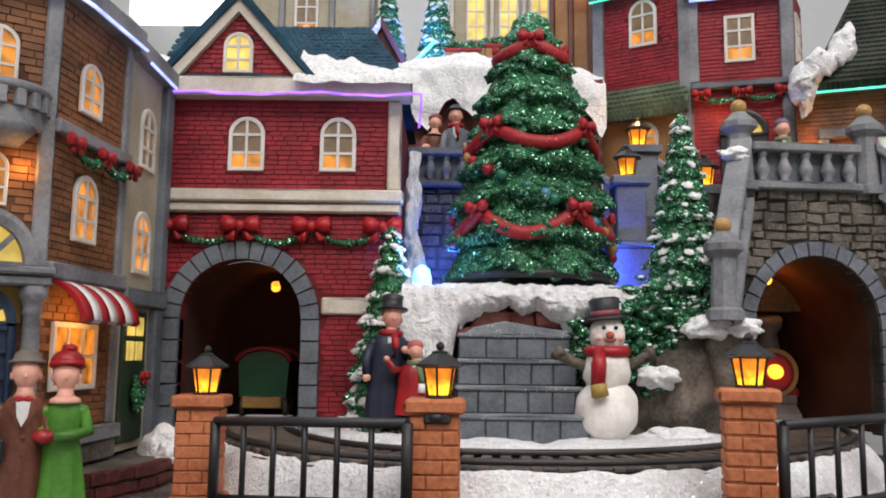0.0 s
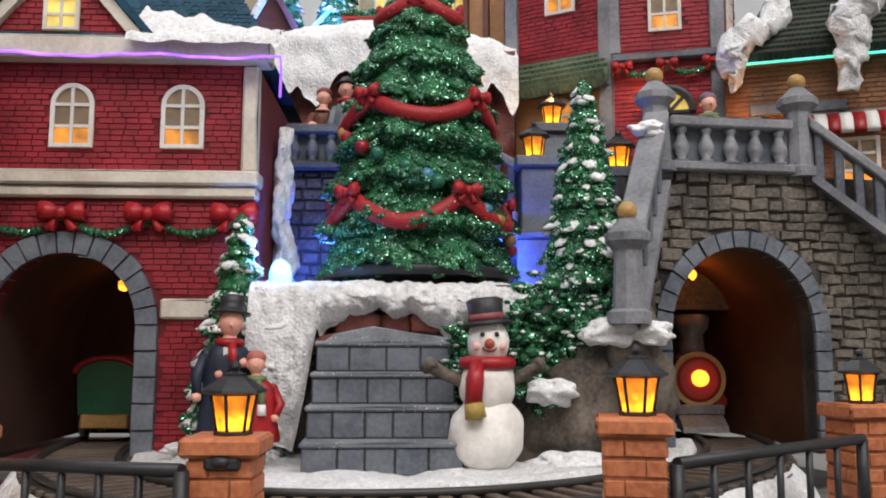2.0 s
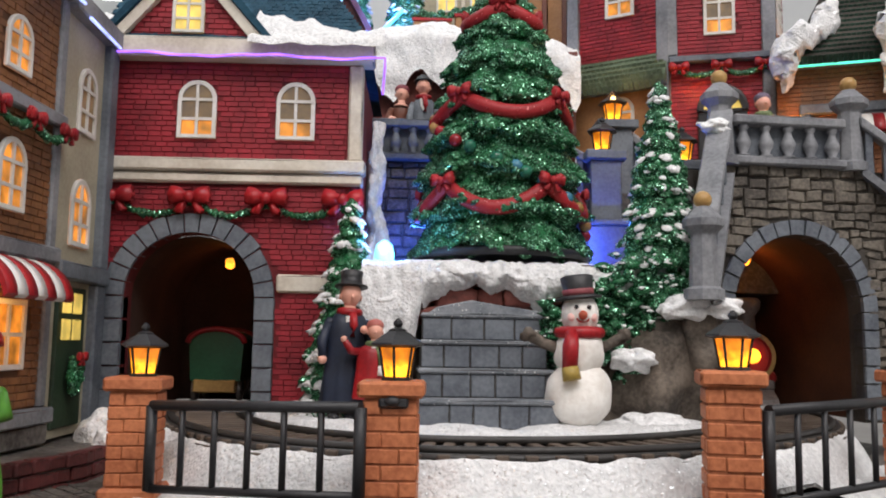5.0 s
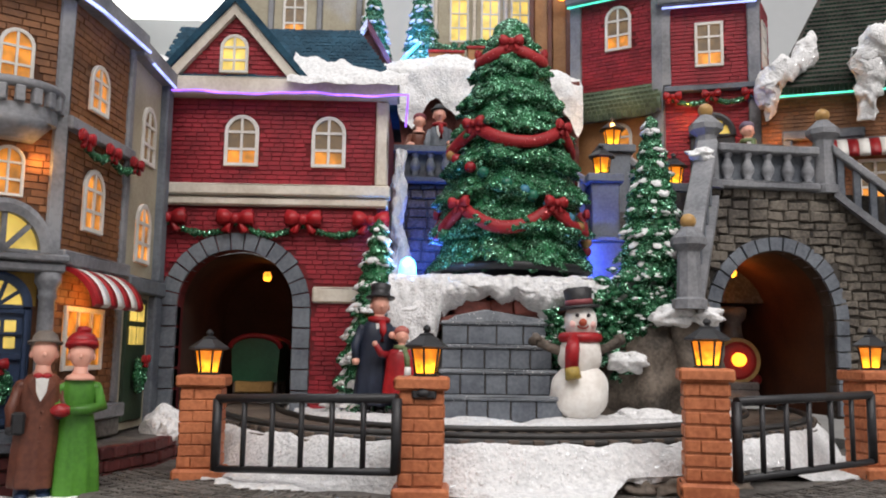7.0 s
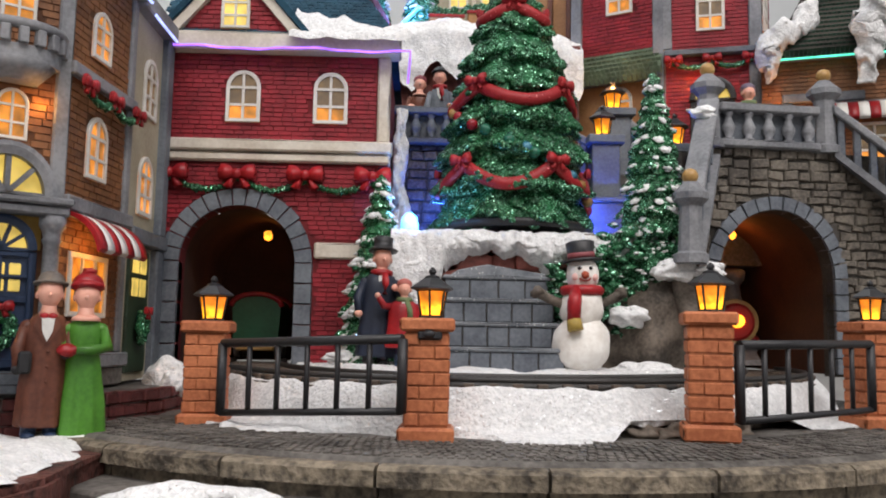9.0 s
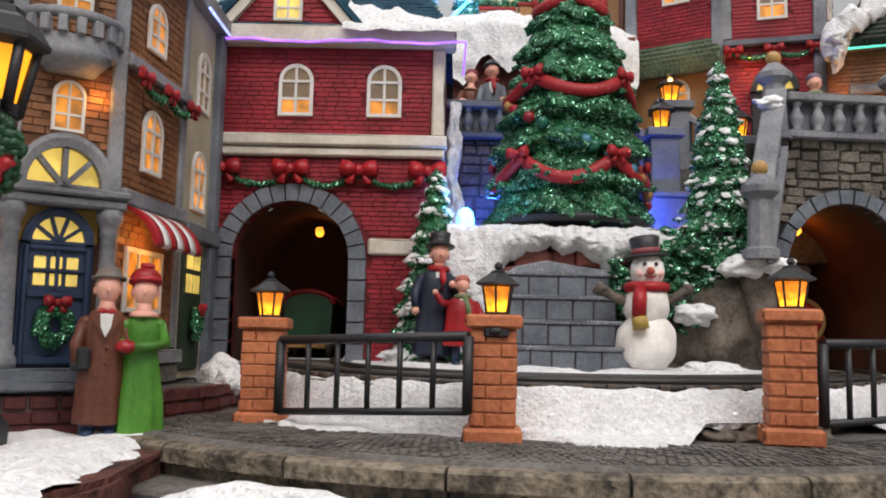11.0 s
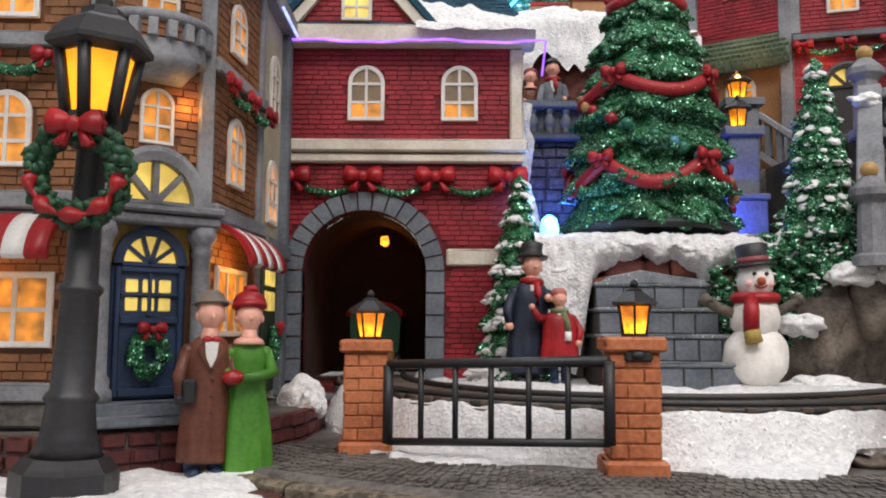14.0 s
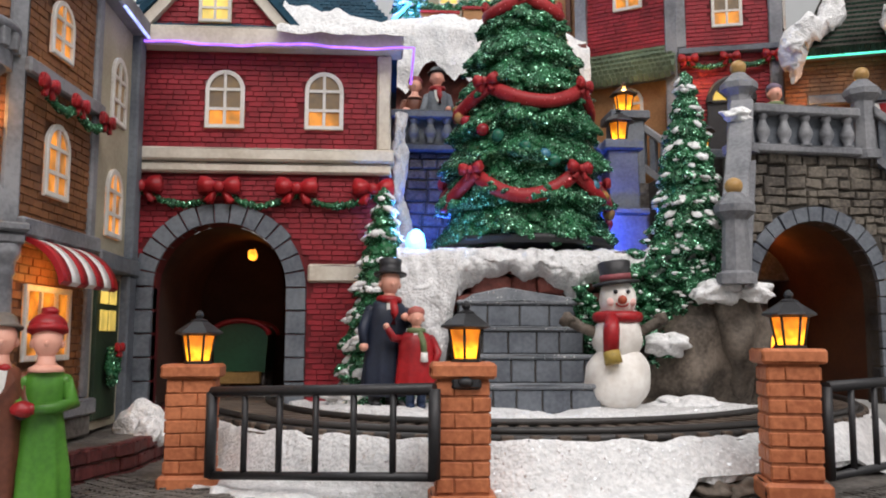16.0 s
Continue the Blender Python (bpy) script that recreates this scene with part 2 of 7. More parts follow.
def lathe(bm, m, prof, seg=16, mi=0, smooth=True, phase=0.0):
    rings = []
    for r, z in prof:
        rings.append([bm.verts.new(m @ Vector((r * math.cos(phase + 2 * math.pi * k / seg), r * math.sin(phase + 2 * math.pi * k / seg), z))) for k in range(seg)])
    for a, b in zip(rings, rings[1:]):
        for k in range(seg):
            f = bm.faces.new((a[k], a[(k + 1) % seg], b[(k + 1) % seg], b[k]))
            f.material_index, f.smooth = mi, smooth
    for ring in (rings[0], rings[-1]):
        f = bm.faces.new(ring)
        f.material_index = mi


def tube(bm, m, pts, r, seg=8, mi=0, flat=1.0):
    pts = [Vector(p) for p in pts]
    rings = []
    for i, p in enumerate(pts):
        d = (pts[min(i + 1, len(pts) - 1)] - pts[max(i - 1, 0)]).normalized()
        side = d.cross(Vector((0, 0, 1)))
        side = side.normalized() if side.length > 1e-4 else Vector((1, 0, 0))
        up = side.cross(d)
        rr = r[i] if isinstance(r, (list, tuple)) else r
        rings.append([bm.verts.new(m @ (p + side * rr * math.cos(2 * math.pi * k / seg) + up * rr * flat * math.sin(2 * math.pi * k / seg))) for k in range(seg)])
    for a, b in zip(rings, rings[1:]):
        for k in range(seg):
            f = bm.faces.new((a[k], a[(k + 1) % seg], b[(k + 1) % seg], b[k]))
            f.material_index, f.smooth = mi, True
    for ring in (rings[0], rings[-1]):
        bm.faces.new(ring).material_index = mi


def ball(bm, m, x, y, z, rx, ry=None, rz=None, sub=2, mi=0, rough=0.0):
    t = bmesh.new()
    bmesh.ops.create_icosphere(t, subdivisions=sub, radius=1)
    for v in t.verts:
        k = 1 + rough * noise.noise(v.co * 1.7 + Vector((x, y, z)) * 3.1)
        v.co = Vector((v.co.x * rx * k, v.co.y * (ry or rx) * k, v.co.z * (rz or rx) * k))
    for fc in t.faces:
        fc.smooth = True
    merge(bm, t, m @ Matrix.Translation((x, y, z)), mi)


def prism(bm, m, pts, v0, v1, mi=0):
    """A flat outline in the wall's along and up axes, given depth from v0 to v1."""
    a = [bm.verts.new(m @ Vector((u, v0, w))) for u, w in pts]
    b = [bm.verts.new(m @ Vector((u, v1, w))) for u, w in pts]
    n = len(pts)
    for f in ([bm.faces.new(a), bm.faces.new(b)] + [bm.faces.new((a[i], a[(i + 1) % n], b[(i + 1) % n], b[i])) for i in range(n)]):
        f.material_index = mi


def thing(name, x, y, z, label, category, group="", kind="", rz=0.0):
    ob = new(name)
    ob.matrix_world = pose(x * CM, y * CM, z * CM, 0, 0, rz)
    ob.empty_display_size = 0.01
    return tagged(ob, label, category, group, kind)


def top_of(ob):
    while ob.parent:
        ob = ob.parent
    return ob


def finish(name, bm, mats, shift=(0, 0, 0)):
    bmesh.ops.recalc_face_normals(bm, faces=bm.faces[:])
    for v in bm.verts:
        v.co = (v.co - Vector(shift)) * CM
    me = bpy.data.meshes.new(name)
    bm.to_mesh(me)
    bm.free()
    for mt in (mats if isinstance(mats, (list, tuple)) else [mats]):
        me.materials.append(mt)
    return new(name, me)


def part(name, bm, material, parent, label="", local=False):
    """Links a bmesh as one mesh under a thing or a part. Unless local, its numbers are places in the whole scene."""
    loc = top_of(parent).matrix_world.translation / CM
    ob = finish(name, bm, material, (0, 0, 0) if local else loc)
    ob.parent = parent
    if label:
        ob["label"] = label
    return ob


def solo(name, bm, material, label, category, group="", kind="", base=(0, 0, 0)):
    """A thing that is one mesh."""
    ob = finish(name, bm, material, base)
    ob.location = Vector(base) * CM
    return tagged(ob, label, category, group, kind)


def arch_pts(u0, u1, w0, spring, rise, n=12):
    c, r = (u0 + u1) / 2, (u1 - u0) / 2
    return [(u1, w0)] + [(c + r * math.cos(math.pi * k / n), spring + rise * math.sin(math.pi * k / n)) for k in range(n + 1)] + [(u0, w0)]


def arch_wall(bm, m, u0, u1, w0, w1, a0, a1, spring, rise, v0, v1, n=14):
    """A wall slab with an arched opening that goes through it."""
    box(bm, m, u0, a0, v0, v1, w0, w1)
    box(bm, m, a1, u1, v0, v1, w0, w1)
    c, r = (a0 + a1) / 2, (a1 - a0) / 2
    for k in range(n):
        t0, t1 = math.pi * (1 - k / n), math.pi * (1 - (k + 1) / n)
        p = [(c + r * math.cos(t0), spring + rise * math.sin(t0)), (c + r * math.cos(t1), spring + rise * math.sin(t1))]
        prism(bm, m, [p[0], p[1], (p[1][0], w1), (p[0][0], w1)], v0, v1)


def in_hole(u, w, holes):
    for h in holes:
        if h[0] < u < h[1] and h[2] < w < h[3]:
            if len(h) > 4:
                c, r = (h[0] + h[1]) / 2, (h[1] - h[0]) / 2
                if w > h[4] and ((u - c) / r) ** 2 + ((w - h[4]) / (h[3] - h[4])) ** 2 > 1:
                    continue
            return True
    return False


def brickwork(bm, m, u0, u1, w0, w1, ln=0.5, ht=0.2, holes=(), proud=0.05, inside=None, rnd=random.Random(3)):
    """Rows of small moulded bricks, each with its own edges, proud of the wall."""
    row, w = 0, w0
    while w < w1 - 0.05:
        u = u0 - (row % 2) * ln / 2 + rnd.uniform(-0.05, 0.05)
        h = min(ht, w1 - w)
        while u < u1:
            k = ln * rnd.uniform(0.8, 1.2)
            a, b = max(u, u0), min(u + k, u1)
            if b - a > 0.08 and not in_hole((a + b) / 2, w + h / 2, holes) and (inside is None or inside((a + b) / 2, w + h / 2)):
                g, d = 0.022, proud * rnd.uniform(0.6, 1.25)
                t = rnd.uniform(-0.012, 0.012)
                lo = [bm.verts.new(m @ Vector(q)) for q in ((a + g / 2, 0, w + g / 2 + t), (b - g / 2, 0, w + g / 2), (b - g / 2, 0, w + h - g / 2), (a + g / 2, 0, w + h - g / 2 + t))]
                hi = [bm.verts.new(m @ Vector(q)) for q in ((a + g, d, w + g + t), (b - g, d, w + g), (b - g, d, w + h - g), (a + g, d, w + h - g + t))]
                bm.faces.new(hi)
                for i in range(4):
                    bm.faces.new((lo[i], lo[(i + 1) % 4], hi[(i + 1) % 4], hi[i]))
            u += k
        w += ht
        row += 1


def window(parent, m, u0, u1, w0, w1, arched=True, cols=2, rows=3, lit_mat=None, low_mat=None, frame_mat=None, thick=0.12, name="window", bar=None):
    """A window: its white frame with glazing bars, and each lit pane as a part of it. Low panes may glow differently from high ones."""
    lit_mat = lit_mat or WARM
    wd, hg = u1 - u0, w1 - w0
    bar = bar or wd * 0.105
    spring, rise = (w1 - wd / 2, wd / 2) if arched else (w1, 0.0)
    bm = bm_new()
    out = [(u1, w0)] + [((u0 + u1) / 2 + wd / 2 * math.cos(math.pi * k / 12), spring + rise * math.sin(math.pi * k / 12)) for k in range(13)] + [(u0, w0)] if arched else [(u1, w0), (u1, w1), (u0, w1), (u0, w0)]
    c = Vector(((u0 + u1) / 2, (w0 + w1) / 2))
    inn = [(c.x + (p[0] - c.x) * (1 - 2 * bar / wd), c.y + (p[1] - c.y) * (1 - 2 * bar / hg)) for p in out]
    n = len(out)
    ring = [[bm.verts.new(m @ Vector((p[0], v, p[1]))) for p in pts] for pts, v in ((out, 0.0), (out, thick * 0.8), ([((p[0] * 0.8 + q[0] * 0.2), (p[1] * 0.8 + q[1] * 0.2)) for p, q in zip(out, inn)], thick), (inn, thick * 0.9), (inn, 0.0))]
    for r0, r1 in zip(ring, ring[1:] + ring[:1]):
        for i in range(n):
            bm.faces.new((r0[i], r0[(i + 1) % n], r1[(i + 1) % n], r1[i]))
    win = part(name, bm, frame_mat or WHITE, parent)
    for k in range(1, cols):
        u = u0 + wd * k / cols
        top = w1 - bar * 0.5
        if arched:
            top = spring + rise * math.sqrt(max(0.0, 1 - ((u - c.x) / (wd / 2)) ** 2)) - bar * 0.5
        bm = bm_new()
        box(bm, m, u - bar * 0.35, u + bar * 0.35, 0.0, thick * 0.85, w0 + bar * 0.5, top)
        part("glazing_bar", bm, frame_mat or WHITE, win)
    for k in range(1, rows):
        w = w0 + hg * k / rows
        half = wd / 2
        if arched and w > spring:
            half = wd / 2 * math.sqrt(max(0.0, 1 - ((w - spring) / rise) ** 2))
        bm = bm_new()
        box(bm, m, c.x - half + bar * 0.5, c.x + half - bar * 0.5, 0.0, thick * 0.8, w - bar * 0.35, w + bar * 0.35)
        part("glazing_bar", bm, frame_mat or WHITE, win)
    for i in range(cols):
        for j in range(rows):
            a, b = u0 + wd * i / cols, u0 + wd * (i + 1) / cols
            lo, hi = w0 + hg * j / rows, w0 + hg * (j + 1) / rows
            pts = []
            for k in range(7):
                u = a + (b - a) * k / 6
                t = hi
                if arched:
                    t = min(hi, spring + rise * math.sqrt(max(0.0, 1 - ((u - c.x) / (wd / 2 * 0.97)) ** 2)))
                pts.append((u, max(t, lo + 0.01)))
            pm = bm_new()
            prism(pm, m, [(b, lo), (a, lo)] + pts, 0.005, thick * 0.25)
            part("pane", pm, (low_mat or lit_mat) if j == 0 else lit_mat, win)
    return win


def arch_shell(bm, m, a0, a1, w0, spring, rise, v0, v1):
    """The inside of a vaulted passage, in one piece with its end wall."""
    pts = arch_pts(a0, a1, w0, spring, rise, 16)
    ra = [bm.verts.new(m @ Vector((u, v1, w))) for u, w in pts]
    rb = [bm.verts.new(m @ Vector((u, v0, w))) for u, w in pts]
    for i in range(len(pts) - 1):
        bm.faces.new((ra[i], ra[i + 1], rb[i + 1], rb[i])).smooth = True
    bm.faces.new(rb)


def snow_sheet(bm, f, nu, nv):
    """A closed-looking sheet of snow from a function of two steps from 0 to 1."""
    g = [[bm.verts.new(Vector(f(i / nu, j / nv))) for i in range(nu + 1)] for j in range(nv + 1)]
    for j in range(nv):
        for i in range(nu):
            bm.faces.new((g[j][i], g[j][i + 1], g[j + 1][i + 1], g[j + 1][i])).smooth = True

# ---- the shop round the display ----
CX, CY = 3.0, 39.5          # middle of the round village base
bm = bm_new()
box(bm, IDENT, -160, 160, -120, 170, -6.6, -5.9)
solo("floor", bm, resin("shelf_top", (0.30, 0.28, 0.26), (0.2, 0.19, 0.175), 0.5, 8.0, 0.1, 60.0), "grey shelf top under the village display", "shelf", kind="structure")
for nm, b in (("wall_north", (-160, 160, 170, 174, -6, 150)), ("wall_south", (-160, 160, -124, -120, -6, 150)), ("wall_west", (-164, -160, -120, 170, -6, 150)), ("wall_east", (160, 164, -120, 170, -6, 150))):
    bm = bm_new()
    box(bm, IDENT, *b)
    solo(nm, bm, ROOMWALL, "plain pale shop wall", "wall", kind="structure")
bm = bm_new()
box(bm, IDENT, -160, 160, -120, 170, 150, 154)
solo("ceiling", bm, ROOMWALL, "plain pale shop ceiling", "ceiling", kind="structure")


# ---- ground of the village ----
def ring_pt(r, deg):
    return CX + r * math.sin(radians(deg)), CY - r * math.cos(radians(deg))


def bumpy(x, y, s=0.6, k=0.12):
    return k * noise.noise(Vector((x * s, y * s, 1.3))) + 0.4 * k * noise.noise(Vector((x * s * 4, y * s * 4, 7.3)))


bm = bm_new()
prof = [(0.1, -3.95), (6.0, -3.95), (12.0, -3.94), (16.0, -3.93), (19.35, -3.92), (19.45, -4.0), (19.6, -4.1)]
seg = 120
rows_ = []
for r, z in prof:
    rows_.append([bm.verts.new((CX + r * math.cos(2 * math.pi * k / seg), CY + r * math.sin(2 * math.pi * k / seg), z + (bumpy(k * 1.7, r, 1, 0.05) if r < 19 else 0))) for k in range(seg)])
for a, b in zip(rows_, rows_[1:]):
    for k in range(seg):
        bm.faces.new((a[k], a[(k + 1) % seg], b[(k + 1) % seg], b[k])).smooth = True
ground = solo("ground", bm, PAVE, "grey moulded pavement of the village base", "ground", kind="structure")

# kerb stones round the front edge, and the base wall under them
kerb = thing("kerb", CX, CY - 19.6, -5.9, "curved stone kerb of the village base", "kerb", kind="structure")
STEP_DEG = 11.5
for i in range(-6, 7):
    d0, d1 = i * STEP_DEG + 0.12, (i + 1) * STEP_DEG - 0.12
    bm = bm_new()
    for j in range(4):
        a, b = d0 + (d1 - d0) * j / 4, d0 + (d1 - d0) * (j + 1) / 4
        pr = [(19.2, -5.9), (19.75, -5.9), (19.75, -4.55), (20.05, -4.5), (20.05, -4.12), (19.9, -4.02), (19.2, -4.02)]
        ra = [bm.verts.new((*ring_pt(r, a), z)) for r, z in pr]
        rb = [bm.verts.new((*ring_pt(r, b), z)) for r, z in pr]
        for k in range(len(pr)):
            bm.faces.new((ra[k], ra[(k + 1) % len(pr)], rb[(k + 1) % len(pr)], rb[k]))
        if j == 0:
            bm.faces.new(ra)
        if j == 3:
            bm.faces.new(rb)
    part("stone", bm, KERB, kerb)

# paving stones along the walk in front of the fence
paving = thing("pavement", CX, CY - 18, -3.9, "cobbled grey paving in front of the fence", "pavement", kind="structure")
bm = bm_new()
rp = random.Random(5)
for ring in range(9):
    r = 15.6 + ring * 0.42
    for k in range(170):
        d = -66 + k * 0.78 + (ring % 2) * 0.39
        x, y = ring_pt(r, d)
        if rp.random() < 0.94:
            mm = Matrix.Translation((x, y, -3.93)) @ Matrix.Rotation(radians(d + rp.uniform(-9, 9)), 4, "Z")
            s = rp.uniform(0.055, 0.095)
            vs = box(bm, mm, -s, s, -0.15, 0.15, 0, rp.uniform(0.03, 0.07))
tagged(part("cobbles", bm, PAVE, paving), "small grey cobbles", kind="stuff")


# ---- railway track: out of one tunnel, round the square, into the other ----
WAY = [(-7.9, 46.5), (-7.9, 42.5), (-7.7, 39.5), (-7.2, 36.7), (-6.2, 33.8), (-4.7, 31.1), (-2.7, 29.0), (-0.2, 27.75), (2.6, 27.35), (5.6, 27.75), (8.6, 29.1), (11.4, 31.3), (13.8, 34.0), (15.5, 37.0), (16.5, 40.0), (17.0, 43.5), (17.0, 47.0)]


def way_pt(a, off=0.0):
    """The track's middle line at a step from 0 to 1, moved off to its outer side, as a smooth curve."""
    q = min(max(a, 0.0), 0.9999) * (len(WAY) - 3)
    i, f = int(q), q - int(q)
    p = [Vector(WAY[i + k]) for k in range(4)]
    c = 0.5 * (2 * p[1] + (p[2] - p[0]) * f + (2 * p[0] - 5 * p[1] + 4 * p[2] - p[3]) * f * f + (3 * p[1] - p[0] - 3 * p[2] + p[3]) * f ** 3)
    d = 0.5 * ((p[2] - p[0]) + 2 * (2 * p[0] - 5 * p[1] + 4 * p[2] - p[3]) * f + 3 * (3 * p[1] - p[0] - 3 * p[2] + p[3]) * f * f)
    d.normalize()
    return c.x + d.y * off, c.y - d.x * off, math.degrees(math.atan2(d.y, d.x))


# raised bed that carries track and square
bm = bm_new()
rim = [way_pt(k / 80, 1.75)[:2] for k in range(81)] + [(16.0, 50.0), (-7.0, 50.0)]
prism(bm, Matrix(((1, 0, 0, 0), (0, 0, 1, 0), (0, 1, 0, 0), (0, 0, 0, 1))), rim, -4.0, -2.62)
solo("track_bed", bm, ROCK, "dark rock bed under the railway track", "ground", kind="structure")


# snow of the square, inside the track
def snow_in(a, b):
    ex, ey, _ = way_pt(0.06 + a * 0.88, -1.62 + 0.12 * noise.noise(Vector((a * 40, 3, 1))))
    x, y = 4.5 + (ex - 4.5) * b, 39.5 + (ey - 39.5) * b
    z = -2.2 + bumpy(x, y, 0.7, 0.2) - (0.32 if b > 0.985 else 0)
    return x, y, z


bm = bm_new()
snow_sheet(bm, snow_in, 130, 60)
solo("snow_square", bm, SNOW, "glittering white snow in the square", "snow", kind="structure")


# snow bank between the track and the fence: a steep side and a flat apron before it
def apron(x):
    w = 0.0
    for x0, x1, k in ((-5.3, -1.0, 1.75), (1.3, 5.6, 1.5), (10.6, 18.0, 1.5)):
        w = max(w, k * min(1.0, max(0.0, (x - x0) / 1.5)) * min(1.0, max(0.0, (x1 - x) / 1.7)))
    return w * (1 + 0.35 * noise.noise(Vector((x * 0.8, 3.3, 0))) + 0.35 * noise.noise(Vector((x * 2.2, 9.3, 0))) + 0.15 * noise.noise(Vector((x * 5.2, 1.3, 0))))


def snow_bank(a, b):
    cx = way_pt(0.16 + a * 0.68)[0]
    w = apron(cx)
    lie = min(1.0, w / 0.8) if cx > 4 else 1.0
    foot = -3.45 - 0.27 * lie
    if b < 0.5:
        k = b / 0.5
        off = 1.62 + 0.85 * k ** 1.3 + 0.12 * noise.noise(Vector((cx * 0.9, 5, 0)))
        z = -2.52 + 0.1 * math.sin(k * 3) + (foot + 2.52) * k ** 1.6 + 0.1 * noise.noise(Vector((cx * 1.3, k * 2, 2)))
    else:
        k = (b - 0.5) / 0.5
        off = 2.47 + max(w, 0.02) * k + 0.12 * noise.noise(Vector((cx * 0.9, 5, 0)))
        z = foot - 0.1 * k
    x, y, _ = way_pt(0.16 + a * 0.68, off)
    z += bumpy(x, y + b * 3, 1.3, 0.12)
    if b > 0.96:
        z = foot + 0.05 + (-4.04 - foot) * lie
    return x, y, z


bm = bm_new()
snow_sheet(bm, snow_bank, 240, 36)
solo("snow_bank", bm, SNOW, "glittering white snow bank along the railway track", "snow", kind="structure")

# dark rock showing under the bank where the snow has no apron
for cx, cy, r in ((6.7, 25.95, 0.62), (7.7, 26.2, 0.7), (8.9, 26.7, 0.75), (10.0, 27.5, 0.6)):
    bm = bm_new()
    ball(bm, IDENT, cx, cy, -3.85, r * 1.2, r * 0.9, 0.38, 4, 0, 0.6)
    solo("footing_rock", bm, ROCK, "dark rough rock at the foot of the snow bank", "rock", "footing rocks", base=(cx, cy, -3.95))

track = thing("railway_track", 2.6, 27.3, -2.6, "black plastic toy railway track with wooden ties", "track")
for off in (-1.25, 1.2):
    bm = bm_new()
    tube(bm, IDENT, [(*way_pt(k / 120, off)[:2], -2.32) for k in range(121)], 0.12, 6)
    part("rail", bm, TRACK, track)
    bm = bm_new()
    tube(bm, IDENT, [(*way_pt(k / 120, off * 1.16)[:2], -2.5) for k in range(121)], 0.13, 6)
    part("rail_foot", bm, TRACK, track)
tie_bm = bm_new()
cbox(tie_bm, IDENT, -0.17, 0.17, -1.62, 1.62, -0.08, 0.08, 0.03)
tie_ob = part("tie", tie_bm, TIE, track, local=True)
for i in range(62):
    x, y, d = way_pt((i + 0.5) / 62)
    o = tie_ob if i == 0 else new("tie", tie_ob.data)
    o.parent = track
    o.matrix_local = Matrix.Translation(Vector((x - 2.6, y - 27.3, 0.12)) * CM) @ Matrix.Rotation(radians(d), 4, "Z")

# ---- gatehouse ----
gate = thing("gatehouse", -6.4, 36.6, -2.4, "red brick gatehouse with a slate roof and an arched tunnel", "house")
GX0, GX1, GY, TOPZ = -11.3, -1.6, 36.5, 11.15
mg = frame_of((GX0, GY), (GX1, GY))
GL = GX1 - GX0
A0, A1, SP, RS = 0.9, 5.85, 2.0, 2.45          # the tunnel's opening, along the wall
bm = bm_new()
arch_wall(bm, mg, -0.25, GL - 0.4, -2.5, 6.3, A0, A1, SP, RS, -0.9, 0.0)
box(bm, mg, 0, GL, -9, -0.9, -2.9, -2.62)
box(bm, mg, -0.25, GL, -0.9, 0.0, 6.3, TOPZ)
for u in (-0.25, GL - 0.6):
    box(bm, mg, u, u + 0.6, -9.0, -0.9, -2.3, TOPZ)
box(bm, mg, 0.6, GL - 0.6, -9.0, -8.5, 5.5, TOPZ)
box(bm, mg, 0.6, GL - 0.6, -8.9, -0.9, 5.4, 5.9)
part("wall", bm, RED_JOINT, gate)
bm = bm_new()
hole = [(A0 - 0.85, A1 + 0.85, -3, SP + RS + 0.75, SP)]
brickwork(bm, mg, -0.25, GL - 0.55, -2.3, 6.25, 0.5, 0.205, hole + [(5.6, GL, 2.15, 2.95)])
wins = [(2.6, 4.1, 8.1, 10.4), (6.4, 7.9, 8.1, 10.4)]
brickwork(bm, mg, -0.25, GL - 0.55, 7.35, TOPZ, 0.5, 0.205, [(a, b, c, d, d - 0.75) for a, b, c, d in wins])
tagged(part("brickwork", bm, RED, gate), "rows of small crimson bricks", kind="stuff")
for a, b, c, d in wins:
    window(gate, frame_of((GX0, GY - 0.05), (GX1, GY - 0.05)), a, b, c, d, True, 2, 3, WARMLOW, WARM)
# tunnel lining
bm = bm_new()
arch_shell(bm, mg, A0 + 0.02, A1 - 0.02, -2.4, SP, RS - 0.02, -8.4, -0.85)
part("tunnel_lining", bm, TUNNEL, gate)


